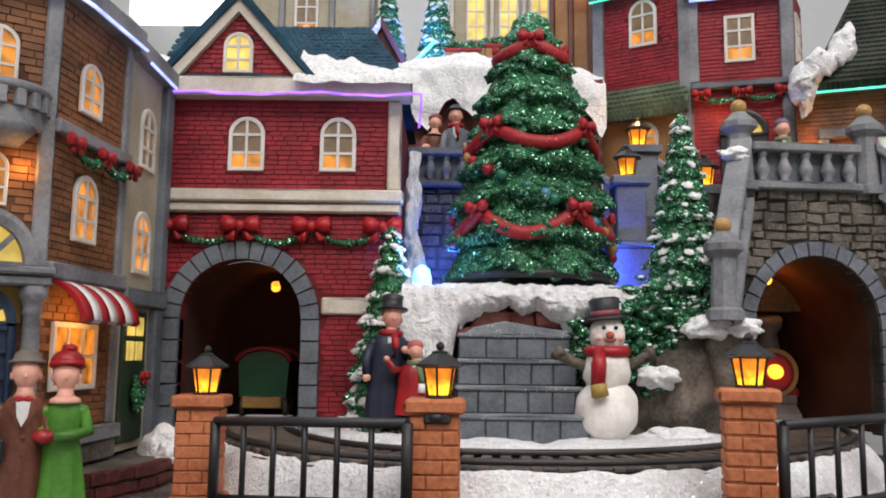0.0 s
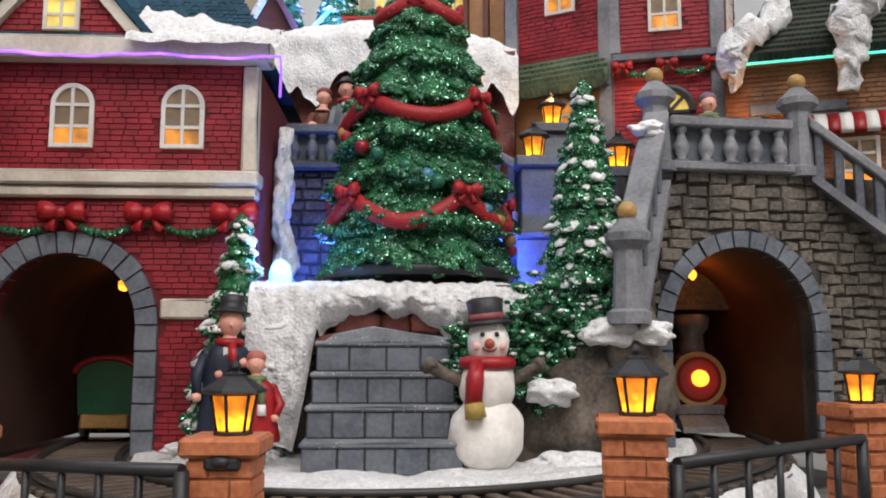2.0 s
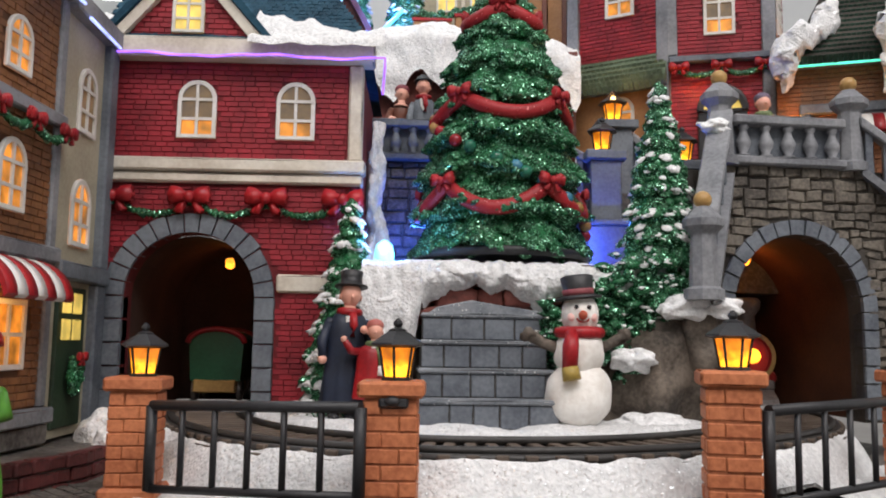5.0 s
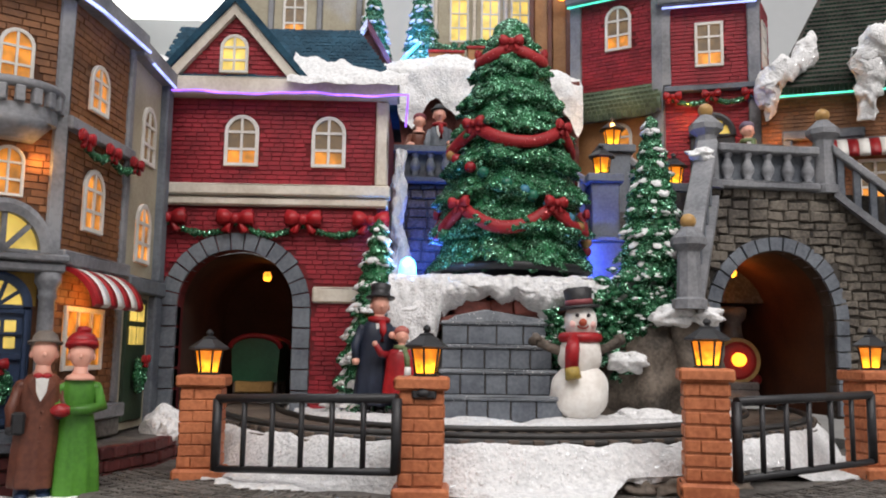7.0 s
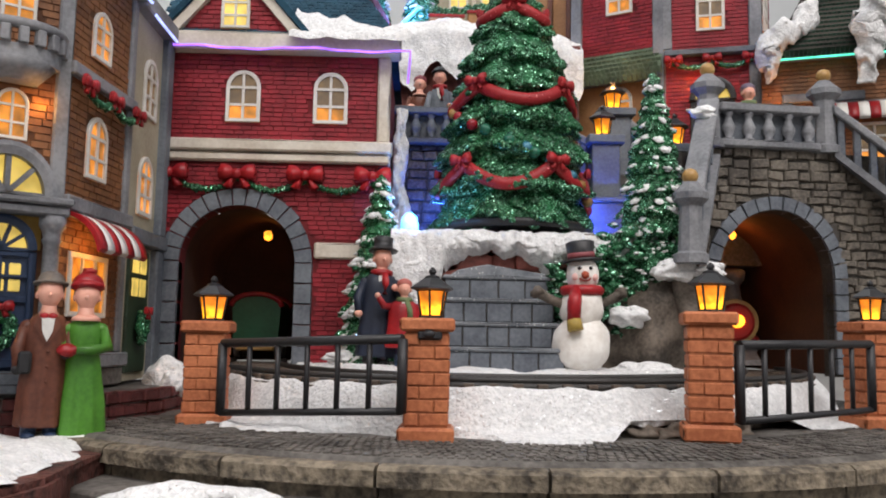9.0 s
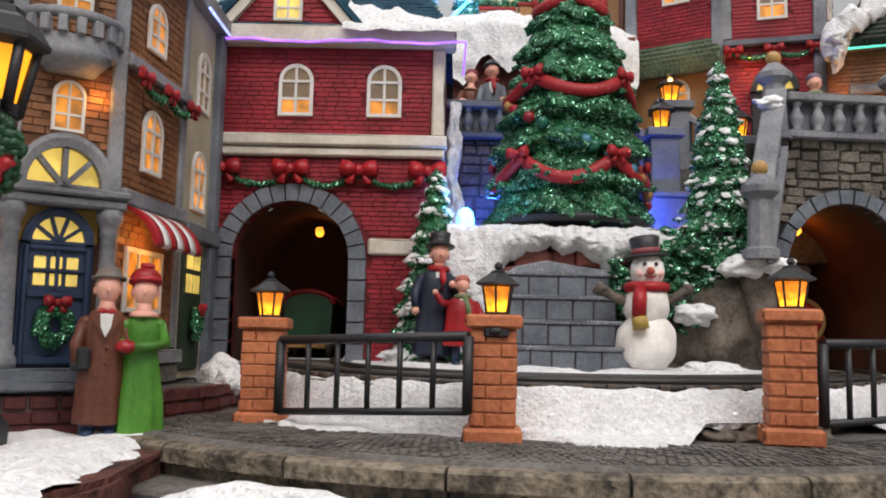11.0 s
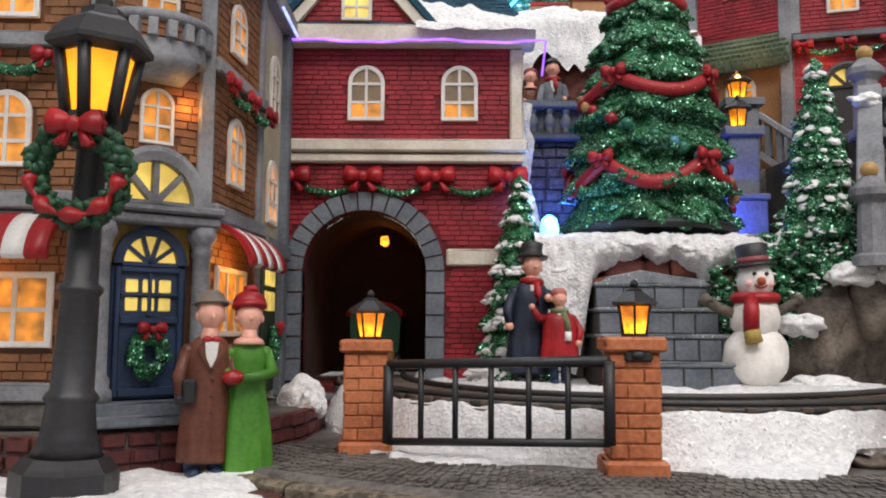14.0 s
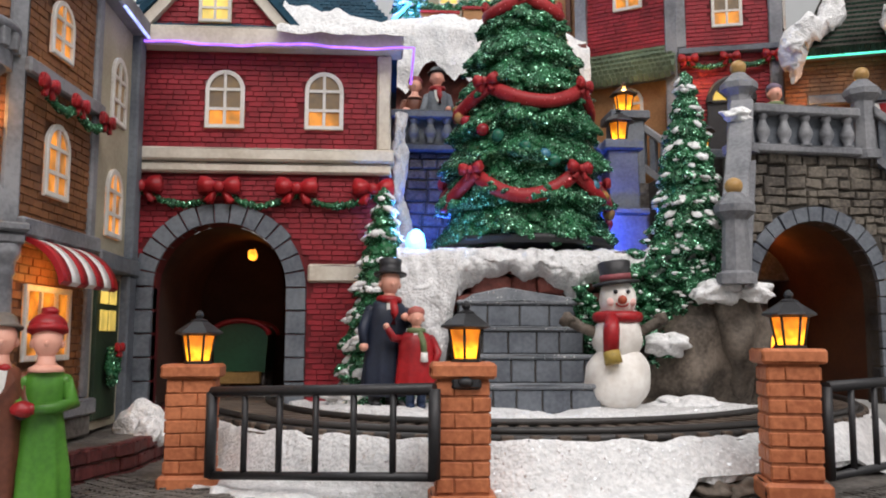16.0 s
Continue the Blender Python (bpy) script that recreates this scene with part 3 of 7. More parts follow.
def voussoirs(parent, m, a0, a1, spring, rise, w0, wide, v0, v1, n, mat, foot_rows=0):
    """Arch stones, and quoins down both sides, each one a piece of its own."""
    c, r = (a0 + a1) / 2, (a1 - a0) / 2
    rr = random.Random(8)
    for k in range(n):
        t0, t1 = math.pi * k / n + 0.012, math.pi * (k + 1) / n - 0.012
        b = bm_new()
        q = []
        for t in (t0, (t0 + t1) / 2, t1):
            q.append((c + r * math.cos(t), spring + rise * math.sin(t)))
        o = []
        e = wide * rr.uniform(0.94, 1.06)
        for t in (t1, (t0 + t1) / 2, t0):
            o.append((c + (r + e) * math.cos(t), spring + (rise + e) * math.sin(t)))
        prism(b, m, q + o, v0, v1 * rr.uniform(0.85, 1.15))
        part("stone", b, mat, parent)
    h = (spring - w0) / foot_rows if foot_rows else 0
    for s in (0, 1):
        for k in range(foot_rows):
            b = bm_new()
            u0, u1 = (a0 - wide, a0) if s == 0 else (a1, a1 + wide)
            cbox(b, m, u0, u1, v0, v1 * rr.uniform(0.9, 1.2), w0 + k * h + 0.02, w0 + (k + 1) * h - 0.02, 0.03)
            part("stone", b, mat, parent)


voussoirs(gate, mg, A0, A1, SP, RS, -2.4, 0.75, -0.6, 0.18, 15, GREYBLUE, 5)
# cream bands, corner strip, eaves
for nm, (u0, u1, v1, w0, w1) in {"lower_band": (A1 + 0.8, GL - 0.9, 0.22, 2.2, 2.9), "middle_band": (-0.1, GL + 0.1, 0.3, 6.35, 6.75), "middle_cornice": (-0.15, GL + 0.2, 0.45, 6.78, 7.3), "corner_strip": (GL - 0.5, GL + 0.05, 0.12, 7.32, TOPZ), "eave_board": (-0.3, GL + 0.5, 0.75, TOPZ, 11.95)}.items():
    bm = bm_new()
    cbox(bm, mg, u0, u1, -0.5, v1, w0, w1, 0.08)
    part(nm, bm, CREAM, gate)
# roof: slates in rows on a slope
bm = bm_new()
low = [bm.verts.new(p) for p in ((GX0 - 0.4, 36.0, 11.8), (GX1 + 0.3, 36.0, 11.8), (GX1 + 0.3, 46.5, 11.8), (GX0 - 0.4, 46.5, 11.8))]
high = [bm.verts.new(p) for p in ((GX0 - 0.4, 39.5, 15.4), (GX1 - 1.5, 39.5, 15.4), (GX1 - 1.5, 43.5, 15.4), (GX0 - 0.4, 43.5, 15.4))]
bm.faces.new(low), bm.faces.new(high)
for i in range(4):
    bm.faces.new((low[i], low[(i + 1) % 4], high[(i + 1) % 4], high[i]))
roof = part("roof", bm, SLATE, gate, "blue-grey slate roof under snow")
bm = bm_new()
rs = random.Random(2)
for j in range(15):
    t = j / 15
    for i in range(40):
        x = GX0 - 0.5 + (i + (j % 2) * 0.5) * 0.262
        if x > GX1 + 0.05 - t * 1.75:
            continue
        y, z = 35.9 + t * 3.6, 11.9 + t * 3.6
        mm = Matrix.Translation((x, y, z)) @ Matrix.Rotation(radians(43 + rs.uniform(-3, 3)), 4, "X")
        box(bm, mm, 0.01, 0.25, 0, 0.4, -0.02, 0.05)
tagged(part("shingles", bm, SLATE, roof), "small blue-grey slates", kind="stuff")
# gable over the front
mgab = frame_of((-8.35, 36.1), (0, 36.1))
bm = bm_new()
prism(bm, mgab, [(-2.75, 11.9), (2.75, 11.9), (0, 15.0)], -3.5, 0.0)
gable = part("gable", bm, RED_JOINT, gate)
bm = bm_new()
brickwork(bm, mgab, -2.7, 2.7, 11.95, 14.8, 0.5, 0.205, [(-0.6, 0.6, 12.1, 13.9, 13.3)], 0.05, lambda u, w: abs(u) < (15.0 - w) * 0.87 - 0.12)
tagged(part("gable_bricks", bm, RED, gable), "rows of small crimson bricks", kind="stuff")
for s in (-1, 1):
    bm = bm_new()
    prism(bm, mgab, [(s * 3.1, 11.75), (s * 2.5, 11.85), (0, 14.75), (0, 15.35)], -0.1, 0.32)
    part("barge_board", bm, CREAM, gate)
    bm = bm_new()
    prism(bm, mgab, [(s * 3.35, 11.9), (s * 3.1, 11.85), (0, 15.3), (0, 15.85)], -3.4, 0.45)
    part("gable_slope", bm, SLATE, gate, "blue-grey slate slope")
window(gate, frame_of((-8.35, 36.05), (0, 36.05)), -0.62, 0.62, 12.15, 13.9, True, 2, 3, YELLOW)

# snow on the gatehouse roof
bm = bm_new()


def roof_snow(a, b):
    x = -5.9 + a * 5.2
    top = 36.3 + 1.7 * (0.1 + 0.84 * (1 - a) ** 1.6) * (0.9 + 0.3 * noise.noise(Vector((x, 2, 0))))
    y = 35.25 + b * (top - 35.25)
    z = 11.75 + max(0, y - 35.75) + 0.3 * math.sin(math.pi * min(1, b * 1.02)) ** 0.5 + bumpy(x, y, 1.2, 0.25)
    if b < 0.05:
        z = 11.55 + 0.12 * noise.noise(Vector((x * 1.3, 0, 4)))
    return x, y, z


snow_sheet(bm, roof_snow, 50, 18)
solo("roof_snow", bm, SNOW, "thick glittering snow on the gatehouse roof", "snow")

# ---- right-hand arch with stairs ----
archway = thing("stone_archway", 15.8, 38.2, -2.4, "dark stone archway with a railed landing over the railway", "archway")
ma = frame_of((12.3, 37.5), (19.6, 38.2))
B0, B1, BS, BR = 0.95, 6.45, 1.9, 3.1
bm = bm_new()
arch_wall(bm, ma, 0.2, 12.5, -2.5, 7.7, B0, B1, BS, BR, -0.9, 0.0)
box(bm, ma, -0.3, 14, -7.5, -0.9, 6.9, 7.7)
box(bm, ma, -0.6, 0.6, -7.5, -0.9, -2.4, 7.7)
box(bm, ma, 7.0, 7.6, -9, -0.9, -2.4, 7.7)
part("wall", bm, STONE_JOINT, archway)
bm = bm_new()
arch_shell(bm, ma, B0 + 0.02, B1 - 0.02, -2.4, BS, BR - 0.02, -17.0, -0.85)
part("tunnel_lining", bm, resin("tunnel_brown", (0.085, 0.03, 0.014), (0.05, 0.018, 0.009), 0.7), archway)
voussoirs(archway, ma, B0, B1, BS, BR, -2.4, 0.62, -0.6, 0.18, 15, GREYBLUE, 6)
rq = random.Random(11)
w = -2.3
while w < 7.6:
    h = rq.uniform(0.33, 0.52)
    u = 0.2 + rq.uniform(-0.3, 0)
    while u < 12.3:
        k = rq.uniform(0.45, 1.05)
        a, b2 = max(u, 0.2), min(u + k, 12.4)
        uc, wc = (a + b2) / 2, w + h / 2
        u += k
        if b2 - a < 0.2 or in_hole(uc, wc, [(B0 - 0.62, B1 + 0.62, -3, BS + BR + 0.6, BS)]):
            continue
        if uc > 7.0 and wc > 7.8 - (uc - 6.6) * 0.95:
            continue
        bm = bm_new()
        j = [rq.uniform(-0.1, 0.1) for _ in range(8)]
        d = rq.uniform(0.08, 0.2)
        lo = [(a + 0.02, w + 0.03 + j[0]), (b2 - 0.03, w + 0.03 + j[1]), (b2 - 0.03, w + h - 0.03 + j[2]), (a + 0.02, w + h - 0.03 + j[3])]
        vl = [bm.verts.new(ma @ Vector((p, 0, q))) for p, q in lo]
        mid = [bm.verts.new(ma @ Vector((p + (uc - p) * 0.06, d * 0.75, q + (wc - q) * 0.1))) for p, q in lo]
        vh = [bm.verts.new(ma @ Vector((p + (uc - p) * 0.25, d, q + (wc - q) * 0.3))) for p, q in lo]
        bm.faces.new(vh)
        for x, y in ((vl, mid), (mid, vh)):
            for i in range(4):
                bm.faces.new((x[i], x[(i + 1) % 4], y[(i + 1) % 4], y[i]))
        part("stone", bm, DARKSTONE, archway)
    w += h

BALUSTER = [(0.17, 0.0), (0.19, 0.08), (0.1, 0.14), (0.2, 0.4), (0.22, 0.58), (0.12, 0.9), (0.1, 1.05), (0.16, 1.13), (0.16, 1.25)]


def balustrade(name, label, p0, p1, z, n, h=1.25, mat=GREY):
    ob = thing(name, (p0[0] + p1[0]) / 2, (p0[1] + p1[1]) / 2, z, label, "balustrade")
    m = frame_of(p0, p1)
    ln = (Vector(p1) - Vector(p0)).length
    for nm, (a, b, c, d) in {"bottom_rail": (z, z + 0.35, -0.3, 0.35), "top_rail": (z + 0.35 + h, z + 0.75 + h, -0.3, 0.35)}.items():
        bm = bm_new()
        cbox(bm, m, 0, ln, c, d, a, b, 0.07)
        part(nm, bm, mat, ob)
    bm = bm_new()
    box(bm, m, 0, ln, -0.3, -0.2, z + 0.3, z + 0.4 + h)
    part("backing", bm, GREYBLUE, ob)
    for i in range(n):
        bm = bm_new()
        lathe(bm, m @ Matrix.Translation(((i + 0.5) * ln / n, 0.03, z + 0.35)), [(r * 1.35, q * h / 1.25) for r, q in BALUSTER], 12)
        part("baluster", bm, mat, ob)
    return ob


balustrade("balustrade", "grey stone balustrade on the landing over the arch", (13.3, 37.45), (18.1, 37.95), 7.75, 5, 1.3)


def newel(x, y, z0, z1, label, r=0.49, ballr=0.33, snow=False):
    ob = thing("newel_post", x, y, z0, label, "post", "newel posts")
    bm = bm_new()
    h = z1 - z0
    sq = [(r * 1.5, 0), (r * 1.5, 0.35), (r * 1.1, 0.45), (r * 0.95, h - 1.0), (r * 1.0, h - 0.95), (r * 1.55, h - 0.7), (r * 1.55, h - 0.45), (r * 0.9, h - 0.15), (r * 0.6, h)]
    lathe(bm, IDENT, sq, 8, 0, False, math.pi / 8)
    part("shaft", bm, GREY, ob, local=True)
    bm = bm_new()
    ball(bm, IDENT, 0, 0, h + ballr * 0.75, ballr, sub=3)
    part("ball", bm, GOLD, ob, "dull gold ball finial", local=True)
    return ob


newel(12.85, 37.5, 7.7, 11.1, "octagonal grey stone newel post with a gold ball")
newel(18.6, 38.3, 7.7, 11.2, "octagonal grey stone newel post with a gold ball")
nl = newel(10.45, 32.6, 2.0, 5.2, "leaning grey stone newel post with a gold ball", 0.45, 0.31)


def sloped_rail(name, label, p, q, z0, z1, h, th=0.5, n=0):
    """A handrail on a slope from p at z0 up to q at z1, with its baluster slats."""
    ob = thing(name, *p, z0, label, "handrail")
    m = frame_of(p, q)
    ln = (Vector(q) - Vector(p)).length
    k = (z1 - z0) / ln
    bm = bm_new()
    prism(bm, m, [(0, z0 + h - 0.45), (ln, z1 + h - 0.45), (ln, z1 + h), (0, z0 + h)], -th, th)
    bmesh.ops.bevel(bm, geom=bm.edges[:], offset=0.06, segments=1, affect="EDGES")
    part("rail", bm, GREY, ob)
    bm = bm_new()
    prism(bm, m, [(0, z0 - 0.4), (ln, z1 - 0.4), (ln, z1), (0, z0)], -th, th)
    part("stringer", bm, GREY, ob)
    for i in range(n):
        u = (i + 0.5) * ln / n
        bm = bm_new()
        cbox(bm, m, u - 0.16, u + 0.16, -0.2, 0.2, z0 + u * k - 0.1, z0 + u * k + h - 0.35, 0.04)
        part("baluster", bm, GREYBLUE, ob)
    return ob


sloped_rail("stair_handrail", "grey stone handrail climbing to the landing", (10.7, 33.1), (12.75, 37.0), 2.6, 7.3, 2.6, 0.45, 5)
sloped_rail("stair_handrail", "grey stone handrail running down from the landing", (18.9, 38.1), (24.5, 36.2), 7.9, 2.6, 2.1, 0.4, 9)

# ---- rock terrace with snow ledge and steps ----
terrace = thing("rock_terrace", 5.0, 37.0, -2.4, "brown rock terrace that carries the tree", "rock")
bm = bm_new()


def rock_face(a, b):
    x = -1.2 + a * 13.2
    z = -2.5 + b * 5.8
    y = 35.2 + 0.9 * noise.noise(Vector((x * 0.5, z * 0.3, 2))) + 0.25 * noise.noise(Vector((x * 1.6, z * 1.2, 5))) - 0.5 * (x > 6) * (1 - b) - b * 0.15
    if 0.3 < x < 5.9:
        y = max(y, 35.6)
    return x, y, z


snow_sheet(bm, rock_face, 70, 30)
box(bm, IDENT, -1.2, 12.2, 36.3, 44.0, -2.4, 3.1)
part("rock_face", bm, ROCK, terrace)
rr = random.Random(21)
mr_ = frame_of((0.6, 34.95), (5.7, 34.95))
w = 1.1
while w < 2.5:
    hh, u = rr.uniform(0.55, 0.8), rr.uniform(-0.6, 0)
    while u < 5.1:
        k = rr.uniform(0.9, 1.9)
        bm = bm_new()
        t = bmesh.new()
        bmesh.ops.create_icosphere(t, subdivisions=3, radius=1)
        off = Vector((u * 3, w * 5, 1))
        for v in t.verts:          # a boulder pressed towards a block
            c = Vector([math.copysign(abs(q) ** 0.6, q) for q in v.co]) * (1 + 0.3 * noise.noise(v.co * 1.7 + off))
            v.co = Vector((c.x * k * 0.5, c.y * 0.3, c.z * hh * 0.52))
        for fc in t.faces:
            fc.smooth = True
        merge(bm, t, mr_ @ Matrix.Translation((u + k / 2, rr.uniform(-0.1, 0.1), w + hh / 2)) @ Matrix.Rotation(radians(rr.uniform(-16, 16)), 4, "Y"))
        part("stone", bm, REDROCK, terrace, "dark red boulder")
        u += k
    w += hh


def ledge(a, b):
    x = -1.3 + a * 12.0
    n1 = noise.noise(Vector((x * 0.55, 1.7, 0)))
    drop = 0.75 + 0.55 * n1 + 0.35 * noise.noise(Vector((x * 1.7, 4.7, 0)))
    drop += 0.55
    if 0.9 < x < 5.3:
        drop = 0.72 + 1.0 * abs((x - 3.0) / 2.2) ** 2.6 + 0.25 * noise.noise(Vector((x * 1.4, 2.7, 0)))
    if x < 0.9:
        drop += min(3.6, (0.9 - x) * 5.0)
    if b < 0.45:
        k = b / 0.45
        y = 34.45 - 0.35 * math.sin(k * math.pi) + 0.35 * (1 - k) ** 2 + 0.25 * n1 - (0.5 * (1 - k) if x < 0.9 else 0)
        z = 3.22 - drop * (1 - k) - 0.1 * (1 - k)
    else:
        k = (b - 0.45) / 0.55
        y = 34.45 + 0.25 * n1 + k * 6.5
        z = 3.22 + 0.18 * math.sin(min(1, k * 6) * math.pi / 2)
    return x, y - 0.3 * abs(noise.noise(Vector((x * 2.2, z * 2.2, 3)))) * (b < 0.5), z + bumpy(x, y * 2 + b * 5, 1.4, 0.2)


bm = bm_new()
snow_sheet(bm, ledge, 170, 60)
solo("snow_ledge", bm, SNOW, "lumpy glittering snow hanging over the terrace edge", "snow")

steps = thing("stone_steps", 3.1, 33.2, -2.4, "blue-grey stone steps up to the terrace", "steps")
ms = frame_of((3.1, 31.7), (4.1, 31.73))
for i in range(4):
    hw, y0, z1 = 2.3 - 0.06 * i, 0.1 - i * 0.85, -1.38 + 0.95 * i
    bm = bm_new()
    cbox(bm, ms, -hw, hw, -4.2, y0, -2.5 if i == 0 else z1 - 1.0, z1 - 0.16, 0.03)
    part("riser", bm, STONE_JOINT, steps)
    bm = bm_new()
    cbox(bm, ms, -hw - 0.06, hw + 0.06, -4.2, y0 + 0.14, z1 - 0.17, z1, 0.06)
    part("tread", bm, TREAD, steps, "grey tread dusted with glitter")
    u = -hw + 0.02
    rr = random.Random(30 + i)
    while u < hw - 0.2:
        k = min(rr.uniform(0.75, 1.25), hw - u)
        bm = bm_new()
        cbox(bm, ms, u, u + k - 0.045, y0 - 0.2, y0 + 0.05 * rr.uniform(0.7, 1.2), z1 - 0.93, z1 - 0.18, 0.03)
        part("stone", bm, GREYBLUE, steps)
        u += k
bm = bm_new()
prism(bm, frame_of((3.05, 34.35), (4.05, 34.35)), [(-2.05, 1.4), (2.1, 1.4), (2.05, 1.58), (0.9, 1.74), (-0.4, 1.95), (-1.6, 1.7)], -1.2, 0)
bmesh.ops.bevel(bm, geom=bm.edges[:], offset=0.05, segments=1, affect="EDGES")
part("landing", bm, TREAD, steps, "grey landing dusted with glitter")

# ---- fence: brick posts, lanterns, iron railings ----


def lantern(name, x, y, z, label, s=1.0, rz=0.0, lamp=0.012):
    """A six-sided black lantern with glowing amber panes."""
    ob = thing(name, x, y, z, label, "lantern", "village lanterns", rz=rz)
    bm = bm_new()
    lathe(bm, IDENT, [(0.5 * s, 0), (0.5 * s, 0.09 * s), (0.4 * s, 0.12 * s)], 6, 0, False)
    part("base", bm, BLACK, ob, local=True)
    bm = bm_new()
    lathe(bm, IDENT, [(0.40 * s, 0.1 * s), (0.56 * s, 1.02 * s)], 6, 0, False)
    part("glass", bm, LANTERN, ob, "glowing amber glass", local=True)
    for k in range(6):
        a = math.pi / 3 * k
        bm = bm_new()
        tube(bm, IDENT, [(0.42 * s * math.cos(a), 0.42 * s * math.sin(a), 0.1 * s), (0.58 * s * math.cos(a), 0.58 * s * math.sin(a), 1.03 * s)], 0.045 * s, 5)
        part("bar", bm, BLACK, ob, local=True)
    bm = bm_new()
    lathe(bm, IDENT, [(0.62 * s, 1.0 * s), (0.86 * s, 1.08 * s), (0.84 * s, 1.14 * s), (0.42 * s, 1.42 * s), (0.3 * s, 1.5 * s), (0.3 * s, 1.55 * s), (0.1 * s, 1.62 * s), (0.16 * s, 1.72 * s), (0.14 * s, 1.8 * s), (0.04 * s, 1.9 * s)], 6, 0, False)
    part("roof", bm, BLACK, ob, local=True)
    return ob


brick_mesh = {}
lay = random.Random(44)


def post(x, y, z0, h, rz):
    ob = thing("brick_post", x, y, z0, "terracotta brick fence post with a flat cap", "post", "fence posts", rz=rz)
    bm = bm_new()
    cbox(bm, IDENT, -0.8, 0.8, -0.8, 0.8, -0.1, 0.4, 0.08)
    part("plinth", bm, ORANGE, ob, local=True)
    bm = bm_new()
    box(bm, IDENT, -0.6, 0.6, -0.6, 0.6, 0.3, h - 0.3)
    part("core", bm, ORANGE_JOINT, ob, local=True)
    bm = bm_new()
    cbox(bm, IDENT, -0.78, 0.78, -0.78, 0.78, h - 0.38, h, 0.07)
    part("cap", bm, ORANGE, ob, local=True)
    n = 7
    ch = (h - 0.86) / n
    if not brick_mesh:
        for key, ln in (("long", 0.81), ("short", 0.39)):
            b = bmesh.new()
            box(b, IDENT, -ln / 2, ln / 2, -0.06, 0.06, -ch / 2 + 0.014, ch / 2 - 0.014)
            bmesh.ops.bevel(b, geom=b.edges[:], offset=0.022, segments=1, affect="EDGES")
            o = finish("brick", b, ORANGE)
            brick_mesh[key] = o.data
            bpy.data.objects.remove(o)
    for side in range(4):
        for k in range(n):
            for key, u in ((("long", -0.205), ("short", 0.415)) if k % 2 else (("short", -0.415), ("long", 0.205))):
                o = new("brick", brick_mesh[key])
                o.parent = ob
                m = Matrix.Rotation(side * math.pi / 2, 4, "Z") @ Matrix.Translation((u + lay.uniform(-0.015, 0.015), -0.575 + lay.uniform(-0.022, 0.012), 0.44 + (k + 0.5) * ch)) @ Matrix.Rotation(radians(lay.uniform(-1.6, 1.6)), 4, "Y")
                m.translation *= CM
                o.matrix_local = m
    return ob


POSTS = [(-6.95, 28.1, -4.0, 3.35, 4), (0.2, 24.5, -3.95, 3.45, -2), (8.5, 24.95, -3.8, 3.65, -12), (16.0, 30.0, -3.9, 3.7, 8)]
for i, (x, y, z, h, rz) in enumerate(POSTS):
    pst = post(x, y, z, h, rz)
    if i == 1:
        bm = bm_new()
        cbox(bm, IDENT, -0.28, 0.42, -0.76, -0.55, h - 0.62, h - 0.36, 0.06)
        ball(bm, IDENT, 0.05, -0.72, h - 0.45, 0.2, 0.14, 0.12, 2)
        part("bracket", bm, BLACK, pst, "black plastic bracket", local=True)
    lantern("post_lantern", x + 0.1, y, z + h, "black lantern glowing amber on a brick post", 0.78, 20 * i)


def railing(p, q, z0, z1, n):
    ob = thing("iron_railing", (p[0] + q[0]) / 2, (p[1] + q[1]) / 2, (z0[0] + z0[1]) / 2, "black iron railing between brick posts", "railing", "railings")
    m = frame_of(p, q)
    ln = (Vector(q) - Vector(p)).length
    for nm, (za, zb), r in (("bottom_rail", z0, 0.11), ("top_rail", z1, 0.14)):
        bm = bm_new()
        tube(bm, m, [(0, 0, za), (ln / 2, 0, (za + zb) / 2), (ln, 0, zb)], r, 8)
        part(nm, bm, BLACK, ob)
    for i in range(n):
        k = i / (n - 1)
        r = 0.15 if i in (0, n - 1) else 0.085
        bm = bm_new()
        tube(bm, m, [(k * ln, 0, z0[0] + (z0[1] - z0[0]) * k - (0.05 if r > 0.1 else 0)), (k * ln, 0, z1[0] + (z1[1] - z1[0]) * k)], r, 8)
        part("bar", bm, BLACK, ob)
    return ob


railing((-6.2, 26.9), (-0.5, 23.75), (-3.5, -3.1), (-1.35, -1.1), 7)
railing((9.3, 24.6), (15.3, 28.6), (-3.3, -3.2), (-1.1, -1.0), 7)

# ---- corner shop ----
shop = thing("corner_shop", -15.5, 27.0, -2.9, "brown brick corner shop with striped awnings and lit windows", "house")
F1 = ((-21.5, 24.6), (-14.0, 24.9))
F2 = ((-14.05, 24.85), (-11.5, 26.8))
F3 = ((-11.5, 26.8), (-11.15, 31.6))
ZT = 12.0
m1, m2, m3 = frame_of(*F1), frame_of(*F2), frame_of(*F3)
L1, L2, L3 = [(Vector(b) - Vector(a)).length for a, b in (F1, F2, F3)]
for m, ln in ((m1, L1), (m2, L2), (m3, L3)):
    bm = bm_new()
    box(bm, m, 0, ln, -0.8, 0.0, -2.9, ZT)
    part("wall", bm, TAN_JOINT, shop)
bm = bm_new()
prism(bm, Matrix(((1, 0, 0, 0), (0, 0, 1, 0), (0, 1, 0, 0), (0, 0, 0, 1))), [(-21.5, 25.4), (-14.2, 25.6), (-12.4, 27.3), (-11.9, 31.6), (-11.9, 40), (-21.5, 40)], ZT - 0.6, ZT)
part("flat_roof", bm, GREYBLUE, shop)
